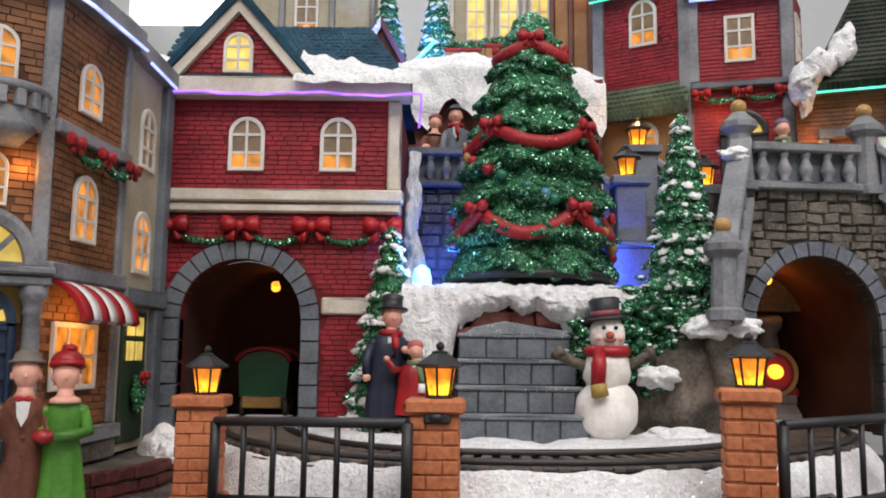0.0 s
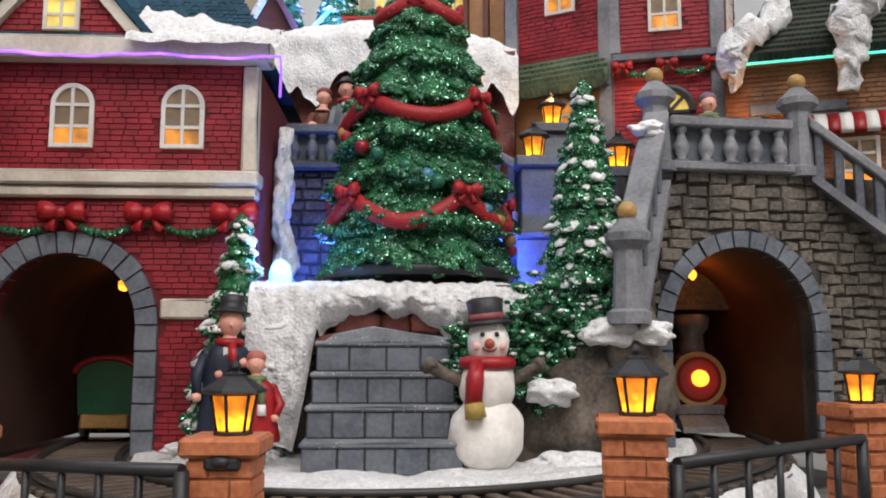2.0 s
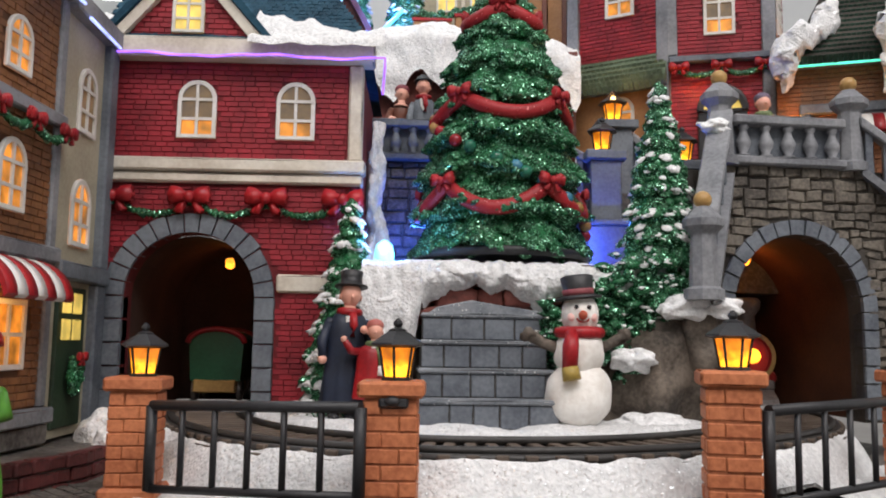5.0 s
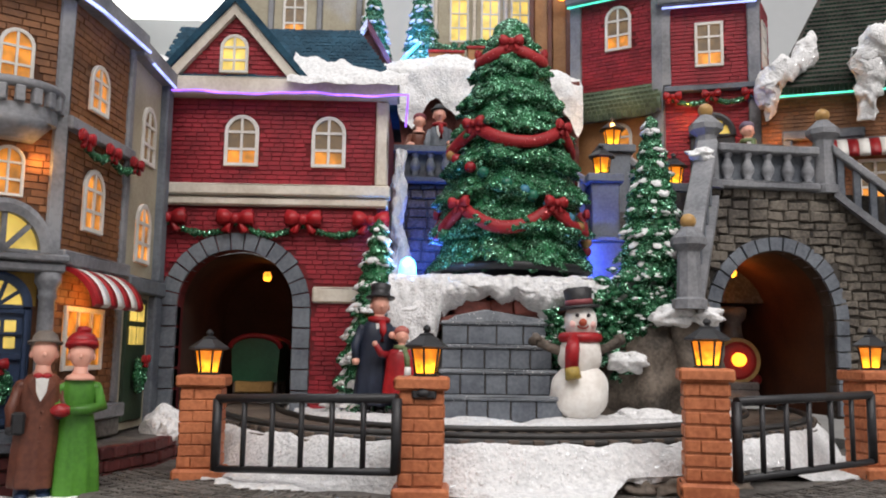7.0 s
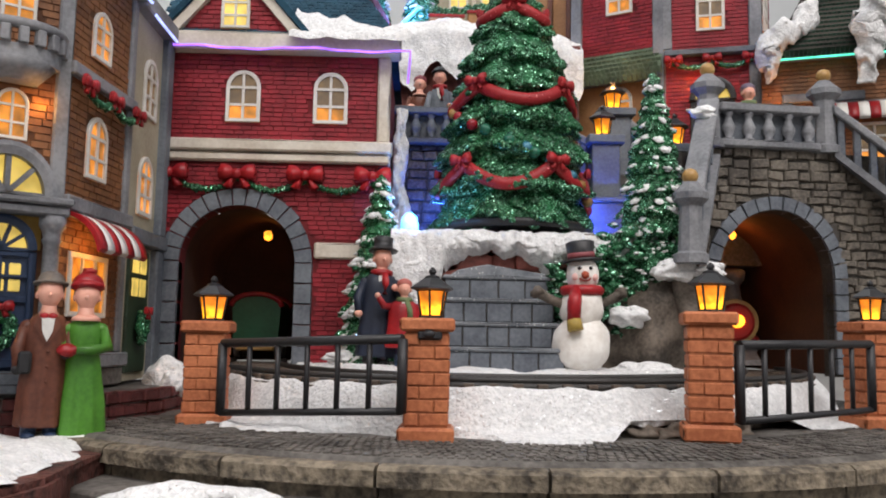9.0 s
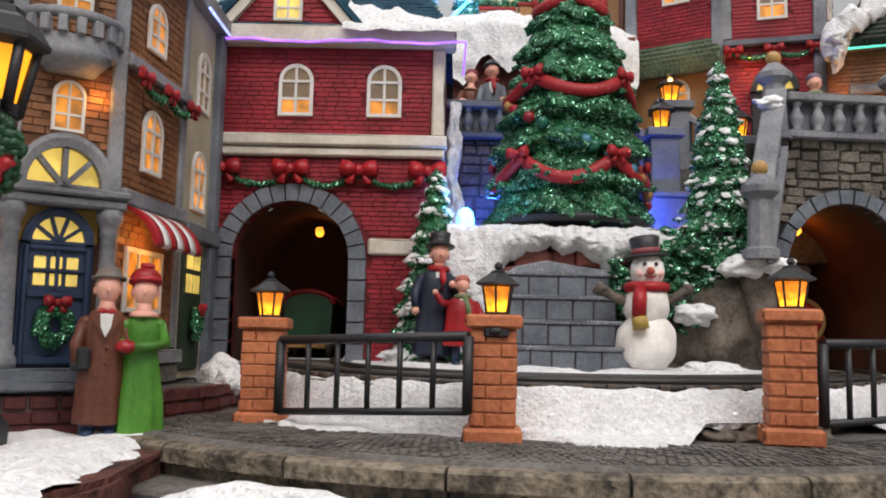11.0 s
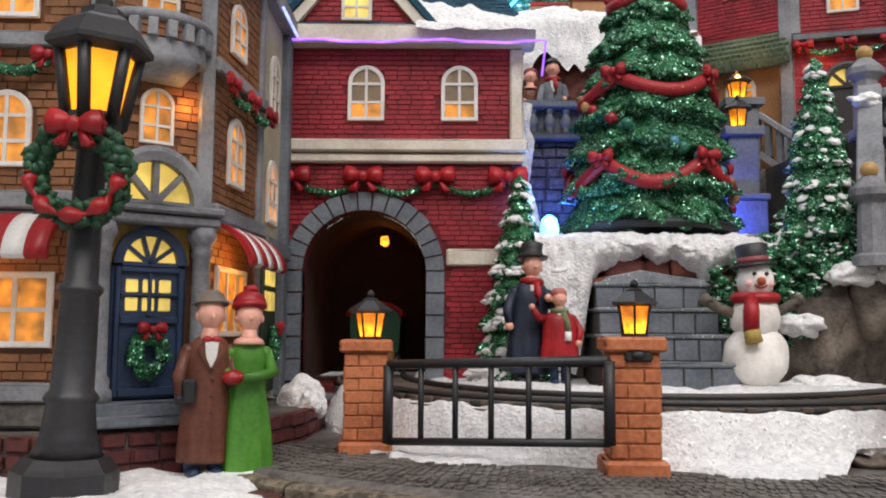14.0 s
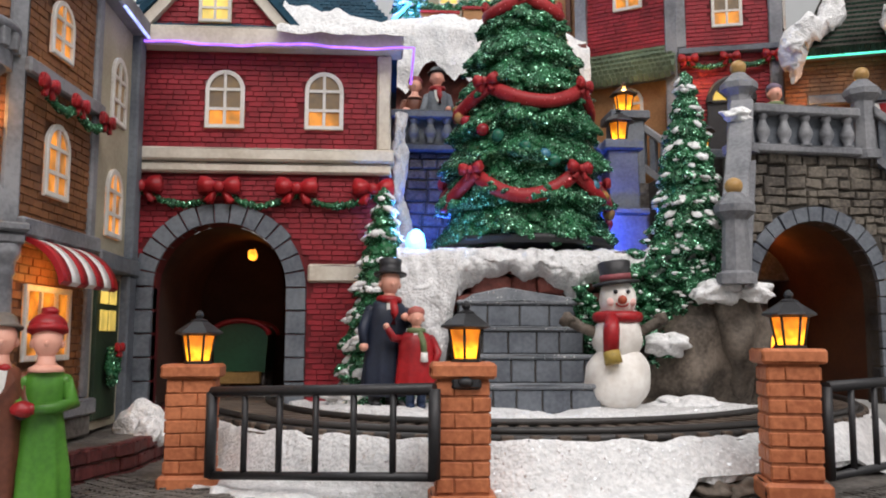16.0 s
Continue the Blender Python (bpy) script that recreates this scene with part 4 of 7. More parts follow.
win1 = [(4.45, 5.8, 3.9, 6.0), (4.4, 5.85, 8.0, 9.9), (1.6, 3.0, 3.9, 6.0), (1.6, 3.0, 8.0, 9.9)]
win2 = [(1.15, 2.1, 4.75, 6.35), (1.1, 2.15, 8.35, 10.1)]
win3 = [(1.35, 2.85, 4.05, 6.25), (1.35, 2.75, 8.2, 9.95)]
for m, ln, wl, extra in ((m1, L1, win1, [(2.5, 6.65, -0.95, 1.15)]), (m2, L2, win2, [(0.3, 2.9, -3, 4.7)]), (m3, L3, win3, [(0.5, 3.6, -0.7, 1.6)])):
    bm = bm_new()
    brickwork(bm, m, 0.0, ln, -1.75, ZT - 0.4, 0.62, 0.235, [(a, b, c, d, d - (b - a) / 2) for a, b, c, d in wl] + extra)
    tagged(part("brickwork", bm, TAN, shop), "rows of small brown bricks", kind="stuff")
    for a, b, c, d in wl:
        window(shop, m @ Matrix.Translation((0, 0.05, 0)), a, b, c, d, True, 2, 3, WARM, WARM)
window(shop, m1 @ Matrix.Translation((0, 0.05, 0)), 2.6, 6.6, -0.9, 1.1, False, 4, 2, WARM, WARM, name="shop_window", bar=0.17)
window(shop, m3 @ Matrix.Translation((0, 0.05, 0)), 0.6, 3.4, -0.6, 1.5, False, 3, 2, WARM, WARM, name="shop_window", bar=0.17)


def strip(name, m, u0, u1, v1, w0, w1, mat=GREY, parent=shop, c=0.06):
    b = bm_new()
    cbox(b, m, u0, u1, -0.3, v1, w0, w1, c)
    return part(name, b, mat, parent)


for m, ln in ((m1, L1), (m3, L3)):
    strip("sill_band", m, -0.1, ln + 0.1, 0.35, 2.75, 3.25)
    strip("storey_band", m, -0.1, ln + 0.1, 0.3, 7.15, 7.6)
    strip("base_band", m, -0.1, ln + 0.15, 0.4, -2.3, -1.8)
for m, ln in ((m1, L1), (m2, L2), (m3, L3)):
    strip("cornice", m, -0.2, ln + 0.2, 0.55, 11.45, 12.2)
    strip("plinth", m, -0.1, ln + 0.1, 0.25, -2.95, -2.3, PAVE)
strip("pilaster", m2, -0.1, 0.38, 0.16, 3.0, 11.5)
strip("pilaster", m2, L2 - 0.38, L2 + 0.1, 0.16, 3.0, 11.5)
strip("pilaster", m3, L3 - 0.4, L3 + 0.05, 0.16, -1.8, 11.5)
strip("pilaster", m1, L1 - 0.3, L1 + 0.1, 0.16, 3.0, 11.5)


def awning(name, m, u0, u1, w0, w1, out, n, parent=shop):
    """A curved striped awning; each stripe is a piece of its own."""
    aw = part(name, (lambda b: (cbox(b, m, u0, u1, -0.1, 0.2, w1 - 0.15, w1 + 0.08, 0.04), b)[1])(bm_new()), GREY, parent)
    for i in range(n):
        a, b2 = u0 + (u1 - u0) * i / n, u0 + (u1 - u0) * (i + 1) / n
        b = bm_new()
        rows2 = []
        for k in range(9):
            t = k / 8
            v, w = 0.1 + out * math.sin(t * math.pi / 2 * 0.95), w1 - (w1 - w0) * (1 - math.cos(t * math.pi / 2)) ** 0.9
            rows2.append([b.verts.new(m @ Vector(q)) for q in ((a, v, w), (b2, v, w), (b2, v - 0.12, w - 0.1), (a, v - 0.12, w - 0.1))])
        for r0, r1 in zip(rows2, rows2[1:]):
            for q in range(4):
                b.faces.new((r0[q], r0[(q + 1) % 4], r1[(q + 1) % 4], r1[q])).smooth = q in (0, 2)
        b.faces.new(rows2[0])
        b.faces.new(rows2[-1])
        part("stripe", b, REDPAINT if i % 2 == 0 else WHITEPAINT, aw)
    return aw


awning("awning", m1, 1.8, 6.9, 1.45, 2.65, 1.3, 9)
awning("awning", m3, 0.15, 3.9, 1.55, 2.75, 1.25, 7)

# door bay: columns, door, fan lights, entablature
for u in (0.22, 2.95):
    bm = bm_new()
    lathe(bm, m2 @ Matrix.Translation((u, 0.35, -2.3)), [(0.42, 0), (0.42, 0.3), (0.34, 0.4), (0.36, 0.6), (0.27, 0.7), (0.24, 3.9), (0.3, 4.0), (0.26, 4.1), (0.3, 4.3), (0.4, 4.45), (0.4, 4.75)], 14)
    part("column", bm, GREY, shop)
strip("entablature", m2, -0.15, L2 + 0.15, 0.75, 2.45, 2.75)
strip("entablature_top", m2, -0.22, L2 + 0.22, 0.9, 2.76, 3.0)
bm = bm_new()
cbox(bm, m2, 0.55, 2.62, -0.2, 0.12, -2.3, 1.35, 0.04)
door = part("door", bm, NAVY, shop, "navy blue panelled door with a wreath")
for a, b, c, d in ((0.65, 0.8, -2.2, 1.3), (2.37, 2.52, -2.2, 1.3), (0.8, 2.37, 1.15, 1.3), (0.8, 2.37, -0.25, -0.05), (0.8, 2.37, -2.2, -1.95), (1.53, 1.64, -0.05, 1.15), (0.8, 2.37, 0.5, 0.6)):
    bm = bm_new()
    cbox(bm, m2, a, b, 0.1, 0.24, c, d, 0.03)
    part("rail", bm, NAVY, door)
for i in range(3):
    for j in range(2):
        bm = bm_new()
        cbox(bm, m2, 0.95 + i * 0.45, 1.28 + i * 0.45, 0.1, 0.17, 0.1 + j * 0.5, 0.46 + j * 0.5, 0.03)
        part("pane", bm, YELLOW, door, "glowing yellow pane")


def fan(parent, m, c, w0, r, rise, mat, n, depth=0.3, pane_mat=None):
    """A half-round fan light: rim, spokes, glowing panes."""
    b = bm_new()
    N = 18
    sect = [(1.0, 0), (1.0, depth), (0.9, depth * 1.1), (0.74, depth), (0.74, 0)]
    loops = [[b.verts.new(m @ Vector((c + r * q * math.cos(math.pi * k / N), v, w0 + rise * q * math.sin(math.pi * k / N)))) for q, v in sect] for k in range(N + 1)]
    for a, d in zip(loops, loops[1:]):
        for q in range(5):
            b.faces.new((a[q], a[(q + 1) % 5], d[(q + 1) % 5], d[q]))
    b.faces.new(loops[0])
    b.faces.new(loops[-1])
    fr = part("fan_light", b, mat, parent)
    for k in range(n + 1):
        t = math.pi * k / n
        dx, dz = math.cos(t), math.sin(t)
        nx, nz = -dz * 0.055 * r, dx * 0.055 * r
        b = bm_new()
        prism(b, m, [(c + nx, w0 + nz), (c + r * 0.76 * dx + nx, w0 + rise * 0.76 * dz + nz), (c + r * 0.76 * dx - nx, w0 + rise * 0.76 * dz - nz), (c - nx, w0 - nz)], 0, depth * 0.85)
        part("spoke", b, mat, fr)
    for k in range(n):
        t0, t1 = math.pi * (k + 0.08) / n, math.pi * (k + 0.92) / n
        b = bm_new()
        q = [(c + 0.12 * r * math.cos((t0 + t1) / 2), w0 + 0.12 * rise * math.sin((t0 + t1) / 2))]
        q += [(c + 0.75 * r * math.cos(t0 + (t1 - t0) * i / 5), w0 + 0.75 * rise * math.sin(t0 + (t1 - t0) * i / 5)) for i in range(6)]
        prism(b, m, q, -0.05, depth * 0.3)
        part("pane", b, pane_mat or YELLOW, fr, "glowing yellow pane")
    return fr


fan(shop, m2, 1.58, 1.38, 1.0, 1.05, NAVY, 5, 0.25)
bm = bm_new()
cbox(bm, m2, 0.45, 2.72, -0.1, 0.04, 1.4, 2.45, 0.02)
part("transom_panel", bm, resin("mustard_paint", (0.42, 0.26, 0.05), (0.3, 0.17, 0.03), 0.5), shop)
fan(shop, m2, 1.58, 3.05, 1.42, 1.6, GREY, 4, 0.5)
# balcony
bm = bm_new()
prism(bm, m2 @ Matrix(((1, 0, 0, 1.6), (0, 0, 1, 0), (0, 1, 0, 0), (0, 0, 0, 1))), [(1.35 * math.cos(math.pi * k / 18), 1.1 * math.sin(math.pi * k / 18)) for k in range(19)], 7.05, 7.5)
balc = part("balcony", bm, GREY, shop)
for k in range(9):
    t = math.pi * (k + 0.5) / 9
    bm = bm_new()
    mm = m2 @ Matrix.Translation((1.6 + 1.4 * math.cos(t), 1.12 * math.sin(t), 7.5)) @ Matrix.Rotation(t + math.pi / 2, 4, "Z")
    cbox(bm, mm, -0.14, 0.14, -0.14, 0.12, 0, 0.5, 0.03)
    part("merlon", bm, GREY, balc)
bm = bm_new()
tube(bm, m2, [(1.6 + 1.38 * math.cos(math.pi * k / 16), 1.1 * math.sin(math.pi * k / 16), 8.12) for k in range(17)], 0.17, 6)
part("rail", bm, GREY, balc)
bm = bm_new()
lathe(bm, m2 @ Matrix.Translation((1.6, 0.0, 6.5)), [(0.7, 0), (0.95, 0.3), (1.25, 0.6)], 20)
part("bracket", bm, GREY, balc)
# door steps
for i in range(2):
    bm = bm_new()
    cbox(bm, m2, -0.15 - 0.15 * i, L2 + 0.2 + 0.15 * i, -0.2, 0.85 + 0.4 * (1 - i) + 0.0, -2.9 + 0.3 * (1 - i) - 0.3 * (1 - i), -2.62 + 0.32 * i, 0.05)
    part("door_step", bm, GREYBLUE, shop)


# ---- pale house beside the gatehouse ----
pale = thing("pale_house", -11.6, 34.0, -2.9, "narrow cream plaster house with grey corners", "house")
mp = frame_of((-11.15, 31.7), (-11.2, 36.3))
bm = bm_new()
box(bm, mp, 0, 4.5, -2.5, 0, -2.9, 11.6)
part("wall", bm, PALE, pale)
for nm, a, b, v, c, d in (("corner_strip", 3.6, 4.4, 0.3, 2.9, 11.6), ("storey_band", -0.1, 4.4, 0.4, 2.3, 2.9), ("corner_strip", 3.4, 4.3, 0.3, -2.9, 2.3), ("cornice", -0.2, 4.5, 0.5, 11.3, 12.0)):
    strip(nm, mp, a, b, v, c, d, GREYBLUE if nm != "cornice" else GREY, pale)
window(pale, mp, 1.3, 2.9, 7.5, 9.9, True, 2, 3, WARMLOW, WARMLOW)
window(pale, mp, 1.2, 2.9, 3.5, 5.9, True, 2, 3, WARM, WARM)
bm = bm_new()
cbox(bm, mp, 0.5, 2.9, -0.1, 0.12, -2.6, 2.1, 0.04)
gdoor = part("door", bm, resin("dark_green_paint", (0.03, 0.055, 0.03), (0.012, 0.025, 0.014), 0.5), pale, "dark green door with a wreath")
for i in range(2):
    for j in range(2):
        bm = bm_new()
        cbox(bm, mp, 0.85 + i * 0.9, 1.55 + i * 0.9, 0.1, 0.18, 0.3 + j * 0.9, 1.0 + j * 0.9, 0.03)
        part("pane", bm, YELLOW, gdoor, "glowing yellow pane")

bm = bm_new()
lathe(bm, Matrix.Translation((-11.55, 35.6, 10.6)), [(0.3, 0), (0.32, 0.5), (0.2, 0.7), (0.24, 0.85), (0.1, 1.1), (0.03, 1.8)], 10)
part("finial", bm, BLACK, pale, "dark pointed finial")

# ---- terrace before the shop, with its brick edge ----
shop_terrace = thing("shop_terrace", -14, 25, -4.2, "raised grey terrace edged with wine-red bricks", "terrace", kind="structure")
EDGE = [(-24, 23.2), (-14.3, 23.45), (-12.6, 24.7), (-10.5, 26.6), (-9.3, 30.5), (-9.1, 35.8)]
bm = bm_new()
prism(bm, Matrix(((1, 0, 0, 0), (0, 0, 1, 0), (0, 1, 0, 0), (0, 0, 0, 1))), EDGE + [(-12, 36.3), (-24, 40)], -4.3, -3.05)
part("slab", bm, PAVE, shop_terrace)
rw = random.Random(17)
for (a, b) in zip(EDGE, EDGE[1:]):
    m = frame_of(a, b)
    ln = (Vector(b) - Vector(a)).length
    for row in range(3):
        u = -0.1
        while u < ln:
            k = rw.uniform(0.6, 0.85)
            bm = bm_new()
            cbox(bm, m, u, u + k - 0.05, -0.3, 0.12 * rw.uniform(0.7, 1.4), -4.25 + row * 0.42, -3.87 + row * 0.42 + rw.uniform(-0.02, 0.02), 0.05)
            part("brick", bm, WINEBRICK, shop_terrace)
            u += k

# lower base under the terrace, and its snow
bm = bm_new()
prism(bm, Matrix(((1, 0, 0, 0), (0, 0, 1, 0), (0, 1, 0, 0), (0, 0, 0, 1))), [(-26, 15.4), (-8.6, 15.5), (-8.0, 19), (-8.5, 21.5), (-8.4, 24), (-8, 30), (-26, 34)], -5.9, -4.25)
bmesh.ops.bevel(bm, geom=bm.edges[:], offset=0.15, segments=2, affect="EDGES")
solo("ground_west", bm, WINEROCK, "dark wine-red base under the shop side", "ground", kind="structure")


def west_snow(a, b):
    y = 15.7 + b * 9.6
    right = -8.45 - max(0.0, y - 19.5) * 0.12 + 0.5 * noise.noise(Vector((y * 0.8, 2.2, 0))) + 0.3 * noise.noise(Vector((y * 2.2, 5.2, 0)))
    right = min(right, -8.1)
    x = -26 + a * (right + 26)
    return x, y, -4.22 + 0.22 * min(1, (1 - a) * 30) * min(1, b * 14) * min(1, (1 - b) * 14 + 0.25) + bumpy(x, y, 1.1, 0.14)


bm = bm_new()
snow_sheet(bm, west_snow, 90, 40)
solo("snow_west", bm, SNOW, "white glittering snow before the shop terrace", "snow", kind="structure")

# front step with a snow patch
bm = bm_new()
for j in range(8):
    a, b = -36 + j * 2.8, -36 + (j + 1) * 2.8
    pr = [(19.7, -5.9), (21.6, -5.9), (21.6, -4.95), (21.5, -4.85), (19.7, -4.85)]
    ra = [bm.verts.new((*ring_pt(r, a), z)) for r, z in pr]
    rb = [bm.verts.new((*ring_pt(r, b), z)) for r, z in pr]
    for k in range(5):
        bm.faces.new((ra[k], ra[(k + 1) % 5], rb[(k + 1) % 5], rb[k]))
    if j in (0, 7):
        bm.faces.new(ra if j == 0 else rb)
solo("front_step", bm, PAVE, "low grey stone step before the kerb", "step", kind="structure")
bm = bm_new()
ball(bm, IDENT, -5.2, 20.0, -4.95, 1.9, 0.8, 0.45, 4, 0, 0.4)
solo("snow_patch", bm, SNOW, "small heap of snow on the low step", "snow", kind="structure")
for x, y, r in ((-9.3, 32.4, 0.4), (-9.75, 33.3, 0.85)):
    bm = bm_new()
    ball(bm, IDENT, x, y, -2.95, r * 1.05, r * 0.8, r * 1.1, 4, 0, 0.28)
    solo("snow_drift", bm, SNOW, "drift of snow beside the gatehouse arch", "snow", base=(x, y, -2.9))


# ---- trees ----
def pine(name, x, y, z, h, R, tiers, label, snowy=0.0, seed=1, top_r=0.25, fat=1.0, bits=700):
    """A moulded tree: a tiered cone bristling with small clumps of needles, drooping at each tier's rim."""
    ob = thing(name, x, y, z, label, "tree")
    rn = random.Random(seed)
    bm = bm_new()
    lathe(bm, IDENT, [(R * 0.16, 0), (R * 0.12, h * 0.5), (R * 0.03, h * 0.95)], 8)
    part("trunk", bm, ROCK, ob, local=True)

    def girth(t):
        return R * (1 - t ** (0.9 + 0.6 * fat)) ** (0.95 - 0.3 * fat)

    def surf(t, a):
        k = (t * tiers + 0.12 * math.sin(3 * a + seed) + 0.1 * math.sin(7 * a)) % 1.0
        lobes = 0.06 * math.sin(a * 9 + math.floor(t * tiers) * 1.9)
        return (girth(t) * (1.0 - 0.26 * k + lobes) + 0.04)

    bm, sn = bm_new(), bm_new()
    N, M = 54, 10 * tiers
    g = [[bm.verts.new((surf(j / M * 0.99, 2 * math.pi * i / N) * math.cos(2 * math.pi * i / N), surf(j / M * 0.99, 2 * math.pi * i / N) * math.sin(2 * math.pi * i / N), h * j / M)) for i in range(N)] for j in range(M + 1)]
    for j in range(M):
        for i in range(N):
            bm.faces.new((g[j][i], g[j][(i + 1) % N], g[j + 1][(i + 1) % N], g[j + 1][i])).smooth = True
    bm.faces.new(g[0])
    bm.faces.new(g[M])
    unit = bmesh.new()
    bmesh.ops.create_icosphere(unit, subdivisions=1, radius=1)
    shape = [v.co.copy() for v in unit.verts]
    facs = [[v.index for v in fc.verts] for fc in unit.faces]
    unit.free()
    unit = bmesh.new()
    bmesh.ops.create_icosphere(unit, subdivisions=2, radius=1)
    lump = [v.co.copy() for v in unit.verts]
    lumpf = [[v.index for v in fc.verts] for fc in unit.faces]
    unit.free()
    for j in range(tiers * 2):          # drooping boughs round each tier
        t = (j + 0.25) / (tiers * 2)
        r0 = girth(min(t, 0.97))
        n = max(5, int(2 * math.pi * r0 / (0.17 * R + 0.22)))
        for i in range(n):
            a = 2 * math.pi * (i + 0.5 * (j % 2) + rn.uniform(-0.2, 0.2)) / n
            w = (0.085 * R + 0.1) * rn.uniform(0.75, 1.2)
            mm = Matrix.Rotation(a, 4, "Z") @ Matrix.Translation((r0 * rn.uniform(0.72, 0.84), 0, h * t + rn.uniform(-0.1, 0.1))) @ Matrix.Rotation(radians(rn.uniform(30, 50)), 4, "Y") @ Matrix.Diagonal((w * 1.35, w, w * 0.62, 1))
            off = Vector((rn.uniform(0, 50), 0, 0))
            vs = [bm.verts.new(mm @ (c * (1 + 0.55 * noise.noise(c * 2.6 + off)))) for c in lump]
            for fc in lumpf:
                bm.faces.new([vs[k] for k in fc]).smooth = True
            if rn.random() < snowy * 1.1:          # snow lying on the bough's tip
                ms_ = mm @ Matrix.Translation((0.45, 0, 0.55)) @ Matrix.Diagonal((0.75, 0.85, 0.55, 1))
                vs = [sn.verts.new(ms_ @ (c * (1 + 0.5 * noise.noise(c * 2.2 + off)))) for c in lump]
                for fc in lumpf:
                    sn.faces.new([vs[k] for k in fc]).smooth = True
    for q in range(bits):
        t = 1 - math.sqrt(rn.random())
        if rn.random() < 0.55:
            t = (math.floor(t * tiers) + rn.uniform(0.0, 0.3)) / tiers
        a = rn.uniform(0, 2 * math.pi)
        r = surf(min(t, 0.985), a)
        s = rn.uniform(0.6, 1.15) * (0.19 if R > 2 else 0.15)
        mm = Matrix.Rotation(a, 4, "Z") @ Matrix.Translation((r, 0, h * t)) @ Matrix.Rotation(radians(rn.uniform(10, 50)), 4, "Y") @ Matrix.Diagonal((s * 1.5, s, s * 0.75, 1))
        white = rn.random() < snowy and (t * tiers) % 1.0 < 0.35
        tgt = sn if white else bm
        if white:
            mm = mm @ Matrix.Diagonal((1.25, 1.7, 0.9, 1))
        vs = [tgt.verts.new(mm @ (c * rn.uniform(0.7, 1.25))) for c in shape]
        for fc in facs:
            tgt.faces.new([vs[k] for k in fc]).smooth = True
    part("crown", bm, PINE, ob, "dark green glittered needles", local=True)
    if snowy:
        part("snow", sn, SNOW, ob, "clumps of white snow", local=True)
    else:
        sn.free()
    return ob


TX, TY, TZ, TH, TR = 4.1, 39.2, 3.95, 12.2, 3.65
big = pine("christmas_tree", TX, TY, TZ, TH, TR, 8, "tall glittered green Christmas tree with red ribbons", 0, 4, 0.75, 1.0, 3200)
bm = bm_new()
lathe(bm, IDENT, [(3.6, -0.2), (3.7, 0.0), (3.6, 0.15)], 32)
part("turntable", bm, BLACK, big, local=True)


def tree_r(z):
    t = min(0.97, max(0.0, z / TH))
    return TR * (1 - t ** 1.5) ** 0.65 * 0.97


def bow(parent, m, s, mat=RIBBON, local=True):
    """A bow: two loops, a knot, two tails."""
    b = bm_new()
    t = bmesh.new()
    for q in (-1, 1):
        prism(t, IDENT, [(0, 0.1 * s), (q * 0.35 * s, 0.42 * s), (q * 0.72 * s, 0.46 * s), (q * 0.7 * s, 0.15 * s), (q * 0.76 * s, -0.2 * s), (q * 0.4 * s, -0.16 * s), (0, -0.06 * s)], 0, 0.3 * s)
        prism(t, IDENT, [(q * 0.02 * s, 0.0), (q * 0.3 * s, -0.05 * s), (q * 0.6 * s, -0.5 * s), (q * 0.4 * s, -0.46 * s), (q * 0.24 * s, -0.6 * s)], 0, 0.22 * s)
    bmesh.ops.bevel(t, geom=t.edges[:], offset=0.06 * s, segments=2, affect="EDGES")
    for fc in t.faces:
        fc.smooth = True
    merge(b, t, m)
    ball(b, m, 0, 0.25 * s, 0.05 * s, 0.2 * s, 0.16 * s, 0.22 * s, sub=2)
    return part("bow", b, mat, parent, "red bow", local=local)


def swag(parent, z, n, sag, phase):
    b = bm_new()
    pts = []
    N = 96
    for k in range(N + 1):
        a = 2 * math.pi * k / N
        f = abs(math.sin(n * a / 2))
        zz = z - sag * f
        r = tree_r(zz) * 0.98 + 0.12
        pts.append((r * math.cos(a + phase), r * math.sin(a + phase), zz))
    tube(b, IDENT, pts, 0.2, 7, 0, 1.5)
    part("ribbon", b, RIBBON, parent, "red glittered ribbon", local=True)
    for k in range(n):
        a = 2 * math.pi * k / n + phase
        r = tree_r(z) + 0.2
        bow(parent, Matrix.Translation((r * math.cos(a), r * math.sin(a), z + 0.1)) @ Matrix.Rotation(a - math.pi / 2, 4, "Z"), 0.75)


swag(big, 2.6, 5, 1.0, radians(-62))
swag(big, 6.3, 4, 0.8, radians(-130))
swag(big, 10.4, 3, 0.6, radians(-95))
ro = random.Random(12)
ORN = [resin("ornament_red", (0.4, 0.02, 0.03), None, 0.25), resin("ornament_gold", (0.55, 0.3, 0.1), None, 0.25), resin("ornament_blue", (0.08, 0.28, 0.4), None, 0.25), resin("ornament_green", (0.03, 0.2, 0.12), None, 0.25)]
for i in range(26):
    z = 1.0 + (i * 0.618 % 1) * 9.5
    a = i * 2.399
    r = tree_r(z) + 0.05
    bm = bm_new()
    ball(bm, IDENT, r * math.cos(a), r * math.sin(a), z, 0.27, sub=2)
    part("ornament", bm, ORN[i % 4], big, local=True)

